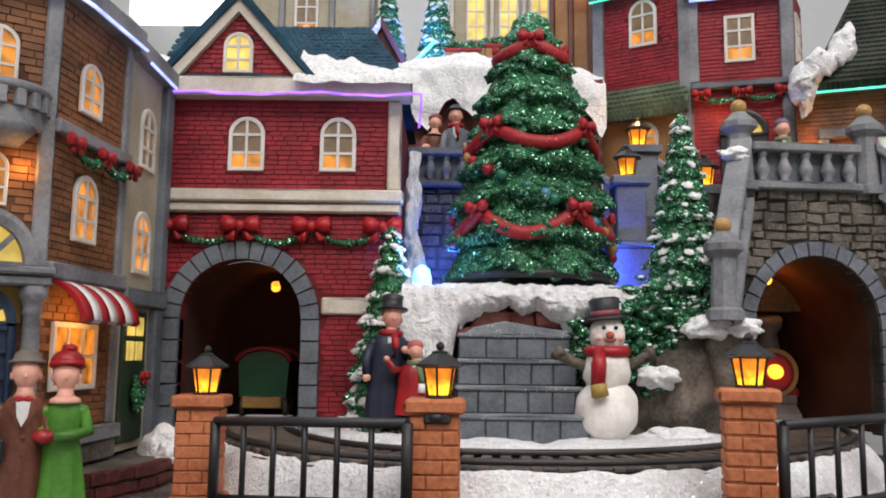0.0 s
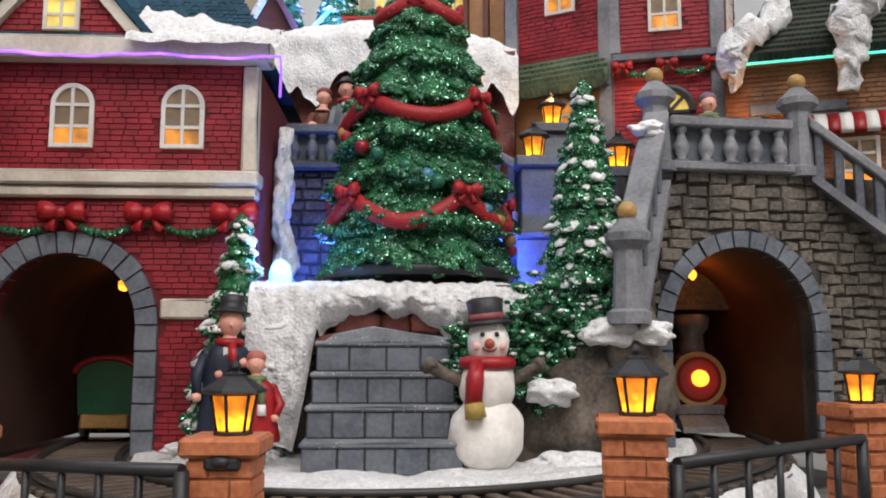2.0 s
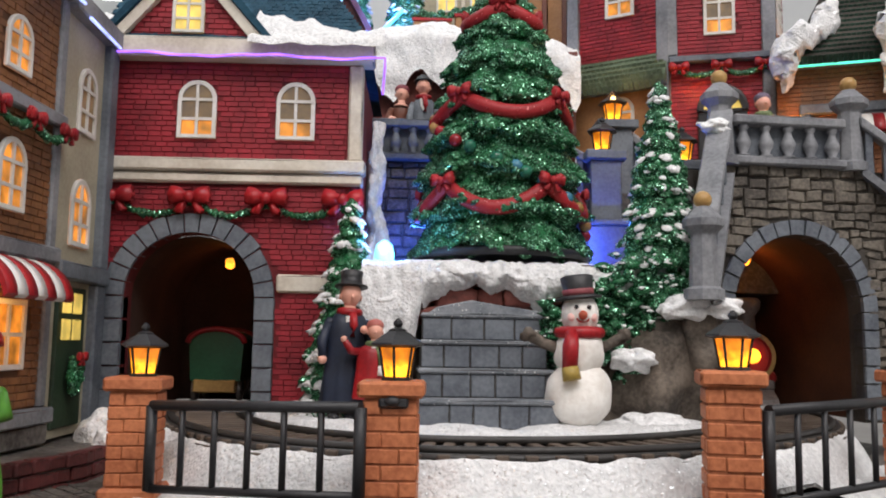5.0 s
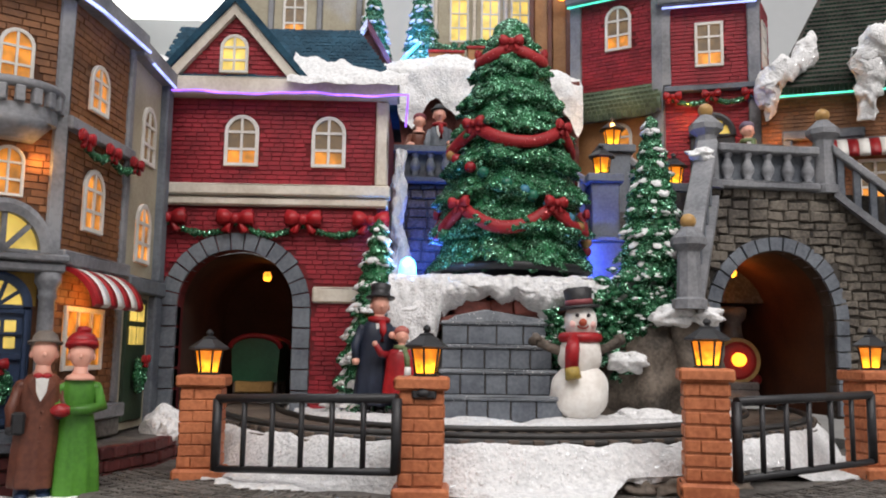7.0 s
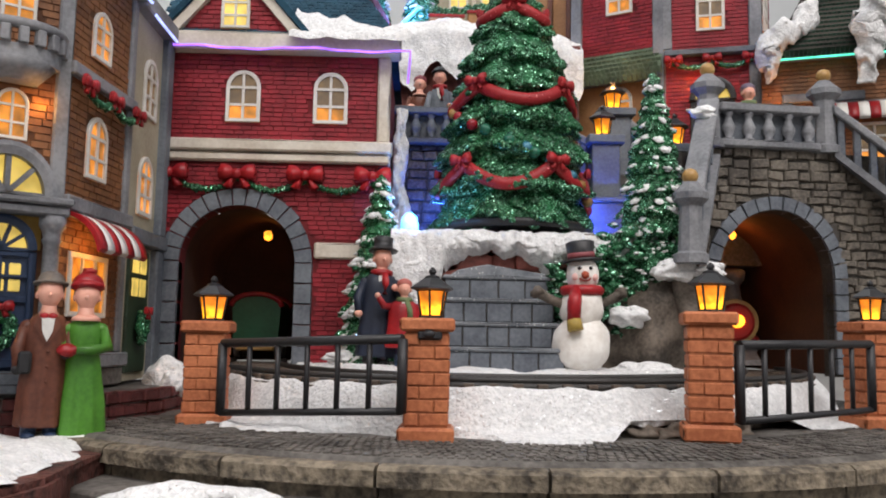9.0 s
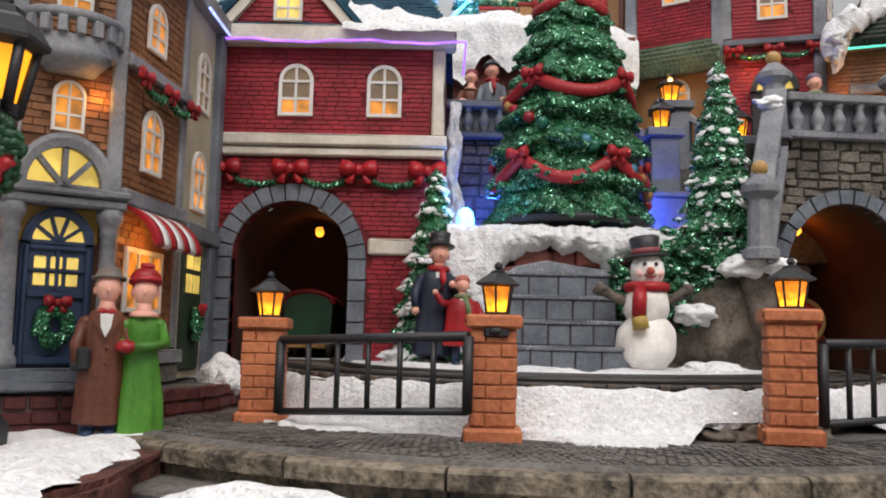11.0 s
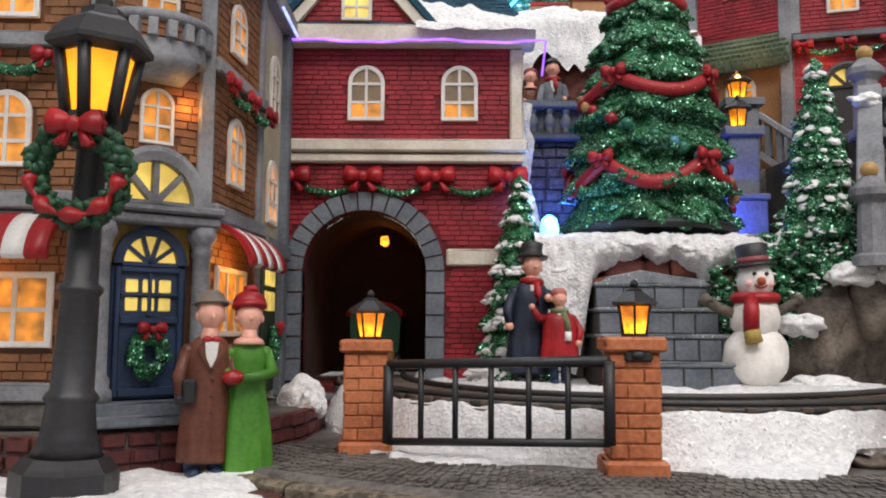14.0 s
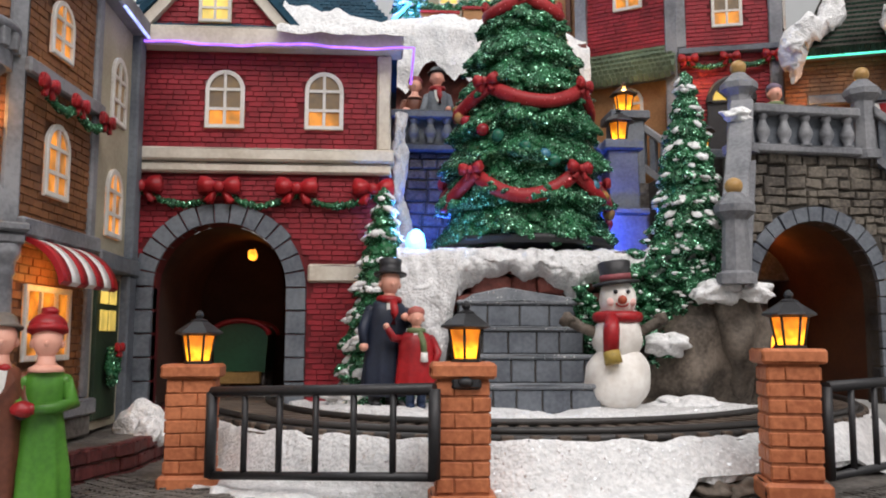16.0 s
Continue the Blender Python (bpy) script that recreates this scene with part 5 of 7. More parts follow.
pine("fir_tree", 9.65, 34.95, 3.3, 7.0, 1.45, 8, "slim glittered fir tree with snow on its twigs", 0.26, 7, 0.3, 0.45, 900)
pine("fir_tree", -1.8, 35.3, -2.2, 7.9, 1.75, 8, "slim snowy fir tree at the gatehouse corner", 0.55, 9, 0.3, 0.3, 1000)
pine("fir_tree", -0.4, 54.0, 16.5, 9.0, 1.7, 8, "green glittered fir tree behind the hill", 0.3, 15, 0.3, 0.2, 500)
pine("fir_tree", -3.6, 55.0, 16.5, 8.5, 1.7, 8, "green glittered fir tree behind the hill", 0.3, 16, 0.3, 0.2, 500)


def shrub(x, y, z, n, spread, seed, label):
    rn = random.Random(seed)
    ob = thing("pine_branch", x, y, z, label, "branch")
    b, s = bm_new(), bm_new()
    for i in range(n):
        p = Vector((rn.gauss(0, spread[0]), rn.gauss(0, spread[1]), rn.gauss(0, spread[2])))
        r = rn.uniform(0.08, 0.19)
        ball(b, IDENT, *p, r * rn.uniform(0.8, 2.2), r * 0.8, r * rn.uniform(0.6, 1.6), 1, 0, 1.2)
        if rn.random() < 0.22:
            ball(s, IDENT, p.x, p.y - 0.15, p.z + r * 0.45, r * 0.8, r * 0.6, r * 0.35, 1, 0, 0.8)
    tagged(part("needles", b, PINE, ob, local=True), "green glittered needles", kind="stuff")
    tagged(part("snow", s, SNOW, ob, local=True), "white snow dabs", kind="stuff")


shrub(7.9, 34.0, 1.5, 420, (0.75, 0.25, 0.75), 3, "snowy pine branches hanging on the rock")
shrub(9.7, 34.0, 2.3, 300, (0.6, 0.25, 0.5), 5, "snowy pine branches hanging on the rock")
shrub(5.6, 34.4, 0.3, 160, (0.3, 0.2, 0.7), 6, "snowy pine branches beside the steps")
for x, y, z, r in ((8.3, 33.6, -0.1, 0.8), (9.9, 33.2, 1.75, 0.85), (11.3, 33.0, 1.75, 0.7), (-0.6, 34.6, 0.6, 0.8), (-0.2, 34.8, 2.0, 0.9), (-2.9, 34.6, -1.9, 0.9), (8.8, 33.3, -2.2, 1.1), (12.15, 36.2, 8.95, 0.58)):
    bm = bm_new()
    ball(bm, IDENT, x, y, z, r, r * 0.7, r * 0.5 if z > -1 else r * 0.3, 4, 0, 0.55)
    solo("snow_clump", bm, SNOW, "clump of glittering snow on the rock", "snow", base=(x, y, z))
bm = bm_new()
ball(bm, IDENT, 9.6, 35.0, -0.1, 2.6, 1.7, 2.4, 4, 0, 0.45)
ball(bm, IDENT, 10.9, 34.0, 0.6, 1.1, 1.1, 2.0, 4, 0, 0.45)
solo("boulder", bm, ROCK, "rough brown boulder under the newel post", "rock", base=(9.6, 35.0, -2.3))


# ---- figures, plain moulded shapes ----
def limb(b, m, s, pts, r, mi):
    tube(b, m, [(p[0] * s, p[1] * s, p[2] * s) for p in pts], [q * s for q in r], 10, mi)
    ball(b, m, *[c * s for c in pts[0]], r[0] * s, sub=2, mi=mi)


def doll(name, x, y, z, label, mats, prof, hat, arms, rz=0.0, h=4.7, lean=0.0, extra=None, wide=1.0):
    """A moulded figurine in one mesh. mats: cloth, face, hat, shirt, glove, legs, hair, scarf."""
    b = bm_new()
    s = h / 4.7
    up = Matrix.Rotation(radians(lean), 4, "Y")
    lathe(b, up @ Matrix.Diagonal((1, 0.7, 1, 1)), [(r * s * wide, q * s) for r, q in prof], 40, 0)
    inv = up.inverted()
    for v in b.verts:          # folds in the cloth, deeper towards the hem
        p = inv @ v.co
        an = math.atan2(p.y, p.x)
        f = 1 + 0.09 * max(0.0, 1 - p.z / (2.7 * s)) * math.sin(an * 8 + x) + 0.025 * math.sin(an * 5 + p.z * 2.2)
        v.co = up @ Vector((p.x * f, p.y * f, p.z))
    hz = 3.92 * s
    lathe(b, up @ Matrix.Translation((0, -0.02 * s, 3.3 * s)), [(0.3 * s, 0), (0.2 * s, 0.15 * s), (0.17 * s, 0.4 * s)], 14, 1)
    t = bmesh.new()
    bmesh.ops.create_icosphere(t, subdivisions=4, radius=1)
    for v in t.verts:          # narrower towards the chin, flatter at the face
        k = 1 - 0.22 * max(0.0, -v.co.z)
        v.co = Vector((v.co.x * 0.325 * s * k, v.co.y * (0.32 if v.co.y < 0 else 0.36) * s * k, v.co.z * 0.43 * s))
    for fc in t.faces:
        fc.smooth = True
    merge(b, t, up @ Matrix.Translation((0, -0.04 * s, hz)), 1)
    ball(b, up, 0, -0.38 * s, hz - 0.06 * s, 0.055 * s, 0.08 * s, 0.075 * s, 2, 1)
    ball(b, up, 0, 0.09 * s, hz + 0.08 * s, 0.35 * s, 0.33 * s, 0.37 * s, 3, 6)
    for q in (-1, 1):
        ball(b, up, q * 0.315 * s, 0.0, hz - 0.06 * s, 0.06 * s, 0.09 * s, 0.11 * s, 2, 1)
    mh2 = up @ Matrix.Translation((0, 0.03 * s, hz + 0.25 * s)) @ Matrix.Rotation(radians(-8), 4, "X")
    if hat == "top":
        lathe(b, mh2, [(0.4 * s, 0), (0.53 * s, 0.0), (0.54 * s, 0.05 * s), (0.37 * s, 0.09 * s), (0.34 * s, 0.3 * s), (0.37 * s, 0.5 * s), (0.3 * s, 0.54 * s)], 24, 2)
    elif hat == "bowler":
        lathe(b, mh2, [(0.4 * s, 0), (0.44 * s, -0.02 * s), (0.45 * s, 0.04 * s), (0.35 * s, 0.08 * s), (0.3 * s, 0.24 * s), (0.19 * s, 0.33 * s), (0.05 * s, 0.36 * s)], 24, 2)
    elif hat == "bonnet":
        ball(b, mh2, 0, 0.04 * s, 0.08 * s, 0.42 * s, 0.42 * s, 0.34 * s, 3, 2)
        lathe(b, mh2, [(0.4 * s, 0), (0.44 * s, -0.05 * s), (0.44 * s, 0.04 * s), (0.38 * s, 0.12 * s)], 24, 2)
        ball(b, mh2, 0.03 * s, 0, 0.42 * s, 0.2 * s, 0.2 * s, 0.13 * s, 3, 2, 0.3)
    else:
        ball(b, mh2, 0, 0.04 * s, 0.0, 0.385 * s, 0.38 * s, 0.3 * s, 3, 2)
    for pts, r in arms:
        pts = [(p[0] * wide, p[1] * wide, p[2]) for p in pts]
        limb(b, up, s, pts, r, 0)
        ball(b, up, *[c * s for c in pts[-1]], r[-1] * 1.15 * s, sub=2, mi=4)
    if extra:
        extra(b, up, s)
    ob = finish(name, b, mats)
    ob.matrix_world = pose(x * CM, y * CM, z * CM, 0, 0, rz)
    return tagged(ob, label, "figurine", "village figurines")


BROWNHAT = resin("grey_hat_paint", (0.2, 0.17, 0.145), None, 0.5)
HAIR = resin("grey_hair_paint", (0.34, 0.25, 0.2), (0.2, 0.14, 0.1), 0.5)
GREENSCARF = resin("green_scarf_paint", (0.2, 0.26, 0.12), (0.12, 0.16, 0.07), 0.5)
COAT = [(0.4, 0.32), (0.6, 0.34), (0.63, 0.42), (0.6, 1.3), (0.53, 2.2), (0.55, 2.7), (0.53, 3.05), (0.4, 3.28), (0.22, 3.4)]
GOWN = [(0.5, 0.0), (0.62, 0.03), (0.64, 0.12), (0.58, 1.0), (0.45, 2.1), (0.4, 2.4), (0.46, 2.75), (0.45, 3.05), (0.34, 3.28), (0.2, 3.4)]
SHORT = [(0.5, 0.95), (0.72, 0.98), (0.74, 1.1), (0.66, 1.8), (0.6, 2.5), (0.58, 3.0), (0.42, 3.25), (0.22, 3.38)]
HANG = ([(-0.5, 0, 3.0), (-0.68, -0.05, 2.4), (-0.66, -0.22, 1.85)], [0.19, 0.18, 0.13])
LINKED = ([(0.5, 0, 3.0), (0.64, -0.1, 2.5), (0.5, -0.4, 2.3)], [0.19, 0.17, 0.13])


def legs_shirt(b, m, s, gap=0.27, top=0.9):
    for q in (-1, 1):
        tube(b, m, [(q * gap * s, 0, 0.12 * s), (q * gap * s, 0.02 * s, top * s)], 0.2 * s, 10, 5)
        ball(b, m, q * gap * s, -0.14 * s, 0.1 * s, 0.19 * s, 0.33 * s, 0.13 * s, 2, 5)
    prism(b, m, [(-0.17 * s, 3.25 * s), (0.17 * s, 3.25 * s), (0.14 * s, 2.9 * s), (0.0, 2.62 * s), (-0.14 * s, 2.9 * s)], -0.42 * s, -0.3 * s, 3)


def gent(b, m, s):
    legs_shirt(b, m, s)
    for q in (-1, 1):          # lapels and bow tie
        prism(b, m, [(q * 0.17 * s, 3.3 * s), (q * 0.34 * s, 3.05 * s), (q * 0.22 * s, 2.85 * s), (0.0, 2.5 * s), (q * 0.13 * s, 2.9 * s)], -0.43 * s, -0.3 * s, 0)
        ball(b, m, q * 0.11 * s, -0.37 * s, 3.3 * s, 0.12 * s, 0.08 * s, 0.09 * s, 2, 7)
    for k in range(3):
        ball(b, m, 0.06 * s, -0.41 * s, (2.35 - 0.4 * k) * s, 0.045 * s, sub=1, mi=0)


def with_bag(b, m, s):
    gent(b, m, s)
    cbox(b, m, -0.66 * s, -0.32 * s, -0.55 * s, -0.35 * s, 1.75 * s, 2.35 * s, 0.06 * s, 4)


def scarfed(b, m, s):
    legs_shirt(b, m, s)
    tube(b, m, [(0.3 * s * math.cos(k * math.pi / 8), (0.27 * math.sin(k * math.pi / 8) - 0.03) * s, 3.38 * s) for k in range(17)], 0.13 * s, 8, 7)
    tube(b, m, [(0.05 * s, -0.34 * s, 3.35 * s), (0.1 * s, -0.44 * s, 2.95 * s), (0.08 * s, -0.43 * s, 2.6 * s)], [0.13 * s, 0.13 * s, 0.1 * s], 8, 7)


def muffled(b, m, s):
    legs_shirt(b, m, s, 0.25, 1.1)
    tube(b, m, [(0.3 * s * math.cos(k * math.pi / 8), (0.28 * math.sin(k * math.pi / 8) - 0.03) * s, 3.36 * s) for k in range(17)], 0.14 * s, 8, 7)
    tube(b, m, [(0.1 * s, -0.36 * s, 3.3 * s), (0.24 * s, -0.5 * s, 2.85 * s), (0.28 * s, -0.52 * s, 2.4 * s)], [0.13 * s, 0.15 * s, 0.15 * s], 8, 7)
    tube(b, m, [(0.28 * s, -0.53 * s, 2.42 * s), (0.27 * s, -0.54 * s, 2.0 * s)], [0.16 * s, 0.19 * s], 8, 3)


def muff(b, m, s):
    ball(b, m, -0.42 * s, -0.5 * s, 2.42 * s, 0.25 * s, 0.18 * s, 0.18 * s, 3, 4, 0.2)
    lathe(b, m @ Matrix.Translation((0, -0.02 * s, 3.22 * s)), [(0.4 * s, 0), (0.36 * s, 0.1 * s), (0.25 * s, 0.16 * s)], 20, 1)


doll("man_figurine", -10.75, 24.6, -4.12, "moulded man in a brown coat and grey hat", [BROWNCOAT, SKIN, BROWNHAT, WHITEPAINT, BLACK, NAVY, HAIR, REDPAINT], COAT, "bowler", [HANG, LINKED], 24, 4.95, 1, with_bag)
doll("woman_figurine", -9.75, 24.95, -4.12, "moulded woman in a green dress and red bonnet", [GREENDRESS, SKIN, REDPAINT, WHITEPAINT, REDPAINT, GREENDRESS, HAIR, REDPAINT], GOWN, "bonnet", [([(0.42, 0, 3.0), (0.6, -0.12, 2.5), (0.2, -0.46, 2.42), (-0.25, -0.52, 2.42)], [0.18, 0.17, 0.15, 0.12]), ([(-0.42, 0, 3.0), (-0.56, -0.05, 2.55), (-0.4, -0.4, 2.42)], [0.17, 0.15, 0.12])], 20, 4.9, 0, muff)
doll("man_figurine", -1.75, 32.9, -2.2, "moulded man in a dark navy coat and top hat", [NAVYCOAT, SKIN, BLACK, WHITEPAINT, SKIN, BLACK, HAIR, REDPAINT], COAT, "top", [HANG, ([(0.5, 0, 3.0), (0.62, -0.15, 2.6), (0.35, -0.5, 2.85)], [0.19, 0.16, 0.12])], 14, 5.0, 3, scarfed, 1.18)
doll("child_figurine", -0.65, 32.35, -2.2, "moulded child in a red coat with a green scarf", [REDPAINT, SKIN, resin("pink_cap_paint", (0.55, 0.16, 0.13), None, 0.5), WHITEPAINT, SKIN, NAVY, SKIN, GREENSCARF], SHORT, "cap", [([(-0.48, 0, 3.0), (-0.8, -0.15, 3.05), (-1.05, -0.3, 3.55)], [0.2, 0.18, 0.13]), ([(0.5, 0, 3.0), (0.74, -0.1, 2.4), (0.6, -0.35, 1.9)], [0.2, 0.18, 0.14])], 6, 3.55, 0, muffled, 1.3)
doll("woman_figurine", -0.45, 46.6, 9.2, "moulded woman in a brown dress on the landing", [BROWNCOAT, SKIN, resin("plum_cap_paint", (0.3, 0.06, 0.08), None, 0.5), WHITEPAINT, SKIN, BROWNCOAT, HAIR, REDPAINT], GOWN, "cap", [HANG, LINKED], 0, 4.6, 2, muff)
doll("man_figurine", 0.85, 46.1, 9.2, "moulded man in a grey suit and dark hat", [GREYBLUE, SKIN, BLACK, WHITEPAINT, SKIN, BLACK, HAIR, REDPAINT], COAT, "bowler", [HANG, LINKED], 0, 4.9, -1, scarfed)
doll("child_figurine", 16.4, 41.8, 7.75, "moulded child with a violet cap on the landing", [REDPAINT, SKIN, resin("violet_cap_paint", (0.2, 0.15, 0.22), None, 0.5), WHITEPAINT, SKIN, NAVY, HAIR, GREENSCARF], GOWN, "cap", [HANG, LINKED], 0, 4.6, 0, muffled)

# ---- snowman ----
SNOWPAINT = resin("lumpy_white_paint", (0.84, 0.82, 0.78), (0.66, 0.62, 0.57), 0.5, 130.0, 0.8, 500.0)
sm = thing("snowman", 6.05, 32.15, -2.3, "white snowman with a black hat and red scarf", "snowman")
bm = bm_new()
ball(bm, IDENT, 0, 0, 1.05, 1.12, 1.0, 1.15, 4, 0, 0.1)
part("lower_body", bm, SNOWPAINT, sm, local=True)
bm = bm_new()
ball(bm, IDENT, 0.05, 0, 2.45, 0.83, 0.75, 0.9, 4, 0, 0.1)
part("upper_body", bm, SNOWPAINT, sm, local=True)
bm = bm_new()
ball(bm, IDENT, 0.08, 0, 3.72, 0.62, 0.6, 0.74, 4, 0, 0.03)
part("head", bm, SNOWPAINT, sm, local=True)
bm = bm_new()
mh = Matrix.Translation((0.05, 0.05, 4.22)) @ Matrix.Rotation(radians(-6), 4, "Y")
lathe(bm, mh, [(0.78, 0), (0.8, 0.08), (0.52, 0.14), (0.5, 0.3), (0.56, 0.75), (0.4, 0.82)], 20)
hat_ob = part("hat", bm, BLACK, sm, local=True)
bm = bm_new()
lathe(bm, mh, [(0.53, 0.14), (0.535, 0.34), (0.5, 0.35)], 20)
part("hat_band", bm, resin("dusky_pink_paint", (0.3, 0.08, 0.09), None, 0.5), hat_ob, local=True)
bm = bm_new()
tube(bm, IDENT, [(0.06 + 0.66 * math.cos(a * math.pi / 10), 0.6 * math.sin(a * math.pi / 10), 3.12) for a in range(21)], 0.2, 8)
scarf = part("scarf", bm, REDPAINT, sm, "red knotted scarf", local=True)
bm = bm_new()
tube(bm, IDENT, [(-0.28, -0.58, 3.15), (-0.38, -0.85, 2.7), (-0.42, -0.92, 1.95)], [0.2, 0.27, 0.26], 8, 0, 1.0)
part("scarf_end", bm, REDPAINT, scarf, local=True)
bm = bm_new()
tube(bm, IDENT, [(-0.42, -0.95, 2.0), (-0.36, -1.02, 1.6)], [0.27, 0.3], 8)
part("fringe", bm, resin("ochre_paint", (0.5, 0.35, 0.08), None, 0.5), scarf, "ochre fringe", local=True)
bm = bm_new()
ball(bm, IDENT, 0.06, -0.66, 3.68, 0.15, 0.17, 0.15, sub=3)
part("nose", bm, resin("carrot_paint", (0.6, 0.12, 0.06), None, 0.5), sm, local=True)
bm = bm_new()
tube(bm, IDENT, [(0.07 + 0.2 * math.cos(math.pi * (1 + k / 8)), -0.585, 3.58 + 0.12 * math.sin(math.pi * (1 + k / 8))) for k in range(9)], 0.035, 6)
part("mouth", bm, resin("rose_paint", (0.6, 0.12, 0.1), None, 0.5), sm, local=True)
for q in (-1, 1):
    bm = bm_new()
    ball(bm, IDENT, 0.08 + q * 0.34, -0.44, 3.62, 0.16, 0.1, 0.14, sub=3)
    part("cheek", bm, resin("blush_paint", (0.78, 0.4, 0.36), (0.8, 0.6, 0.55), 0.5), sm, "rosy cheek", local=True)
    bm = bm_new()
    ball(bm, IDENT, 0.07 + q * 0.21, -0.57, 3.95, 0.075, sub=2)
    part("eye", bm, BLACK, sm, local=True)
    bm = bm_new()
    tube(bm, IDENT, [(q * 0.65, 0.1, 2.6), (q * 1.1, 0.15, 2.75), (q * 1.55, 0.1, 3.0)], [0.2, 0.18, 0.22], 7)
    ball(bm, IDENT, q * 1.6, 0.1, 3.05, 0.24, sub=2, rough=0.6)
    part("arm", bm, ROCK, sm, "brown twig arm", local=True)

# ---- street lamp with a wreath ----
sl = thing("street_lamp", -12.62, 21.6, -4.05, "black street lamp glowing amber with a red-bowed wreath", "street lamp")
sl.matrix_world = pose(-12.98 * CM, 21.6 * CM, -4.05 * CM, 0, 2.1, 0)
bm = bm_new()
lathe(bm, IDENT, [(1.15, -0.1), (1.15, 0.55), (1.05, 0.65), (0.9, 0.85)], 8, 0, False, math.pi / 8)
part("foot", bm, BLACK, sl, local=True)
bm = bm_new()
lathe(bm, IDENT, [(0.8, 0.8), (0.6, 1.3), (0.52, 2.0), (0.6, 2.1), (0.56, 2.2), (0.47, 2.3), (0.42, 4.4), (0.5, 4.5), (0.5, 4.6), (0.37, 4.7), (0.33, 7.7), (0.5, 7.8), (0.6, 8.0), (0.62, 8.15)], 16)
part("pole", bm, BLACK, sl, local=True)
bm = bm_new()
lathe(bm, IDENT, [(0.55, 8.5), (0.83, 10.1)], 6, 0, False, math.pi / 6)
part("glass", bm, LAMPGLASS, sl, "glowing amber glass", local=True)
for k in range(6):
    a = math.pi / 3 * k + math.pi / 6
    bm = bm_new()
    tube(bm, IDENT, [(0.58 * math.cos(a), 0.58 * math.sin(a), 8.3), (0.88 * math.cos(a), 0.88 * math.sin(a), 10.12)], 0.16, 6)
    part("bar", bm, BLACK, sl, local=True)
bm = bm_new()
lathe(bm, IDENT, [(0.5, 8.1), (0.68, 8.25), (0.68, 8.55), (0.58, 8.6)], 6, 0, False, math.pi / 6)
part("cup", bm, BLACK, sl, local=True)
bm = bm_new()
lathe(bm, IDENT, [(0.9, 9.95), (1.2, 10.1), (1.2, 10.22), (0.85, 10.7), (0.5, 10.9), (0.48, 11.05), (0.2, 11.15), (0.2, 11.3), (0.08, 11.45)], 6, 0, False, math.pi / 6)
part("roof", bm, BLACK, sl, local=True)
bm = bm_new()
rn = random.Random(4)
for k in range(80):
    a = 2 * math.pi * k / 80
    for q in range(3):
        r = 0.95 + rn.uniform(-0.2, 0.2)
        ball(bm, IDENT, r * math.cos(a), -0.62 + rn.uniform(-0.14, 0.14), 7.1 + r * math.sin(a), 0.17, 0.15, 0.15, 1, 0, 1.3)
wr = tagged(part("wreath", bm, WREATH, sl, local=True), "dark green wreath", kind="stuff")
bm = bm_new()
tube(bm, IDENT, [(1.0 * math.cos(a * math.pi / 20 + math.pi), -0.85 + 0.08 * math.sin(a * 1.7), 7.1 + 0.98 * math.sin(a * math.pi / 20 + math.pi)) for a in range(21)], [0.13 + 0.08 * math.sin(a * 1.4) for a in range(21)], 7)
part("ribbon", bm, REDPAINT, wr, "red ribbon", local=True)
bow(sl, Matrix.Translation((0.05, -0.95, 8.05)) @ Matrix.Rotation(math.pi, 4, "Z"), 0.85, REDPAINT)


# ---- garlands, bows, wreaths, light strips ----
def garland(m, u0, u1, w, n, label, s=0.5, v=0.2):
    ob = thing("garland", *(m @ Vector(((u0 + u1) / 2, v, w))), label, "garland", "garlands")
    b = bm_new()
    rn2 = random.Random(n)
    for i in range(n - 1):
        a, c = u0 + (u1 - u0) * i / (n - 1), u0 + (u1 - u0) * (i + 1) / (n - 1)
        for k in range(16):
            t = k / 15
            ball(b, m, a + (c - a) * t, v + 0.08, w - 0.1 - 0.42 * s * 2 * math.sin(t * math.pi) * 0.7, 0.15 * rn2.uniform(0.8, 1.3), 0.13, 0.16, 1, 0, 0.8)
    tagged(part("greenery", b, PINE, ob), "green glittered garland", kind="stuff")
    for i in range(n):
        bow(ob, m @ Matrix.Translation((u0 + (u1 - u0) * i / (n - 1), v + 0.1, w)), s * 1.25, REDPAINT, False)
    return ob


garland(mg, 0.4, GL - 0.6, 5.7, 4, "red bows and green glitter garland under the gatehouse band", 0.85, 0.15)
garland(m3, 0.6, L3 - 0.2, 6.95, 3, "red bows and green garland on the shop", 0.5, 0.3)
garland(m1, 1.0, L1 - 1.2, 6.85, 4, "red bows and green garland on the shop", 0.5, 0.25)


def door_wreath(m, u, w, s):
    ob = thing("door_wreath", *(m @ Vector((u, 0.3, w))), "glittered green wreath with a red bow on a door", "wreath", "door wreaths")
    b = bm_new()
    rw2 = random.Random(9)
    for k in range(110):
        a, q = 2 * math.pi * k / 110, rw2.uniform(0.42, 0.86)
        ball(b, m, u + s * 0.82 * q * math.cos(a), 0.36 + rw2.uniform(-0.06, 0.08), w + s * 1.05 * q * math.sin(a), 0.13 * s + 0.03, 0.11, 0.13 * s + 0.03, 1, 0, 1.0)
    tagged(part("ring", b, PINE, ob), "green glittered twigs", kind="stuff")
    bow(ob, m @ Matrix.Translation((u, 0.5, w + s * 0.85)), 0.55 * s + 0.1, REDPAINT, False)


door_wreath(m2, 1.58, -1.05, 0.75)
door_wreath(mp, 1.7, -0.9, 0.7)


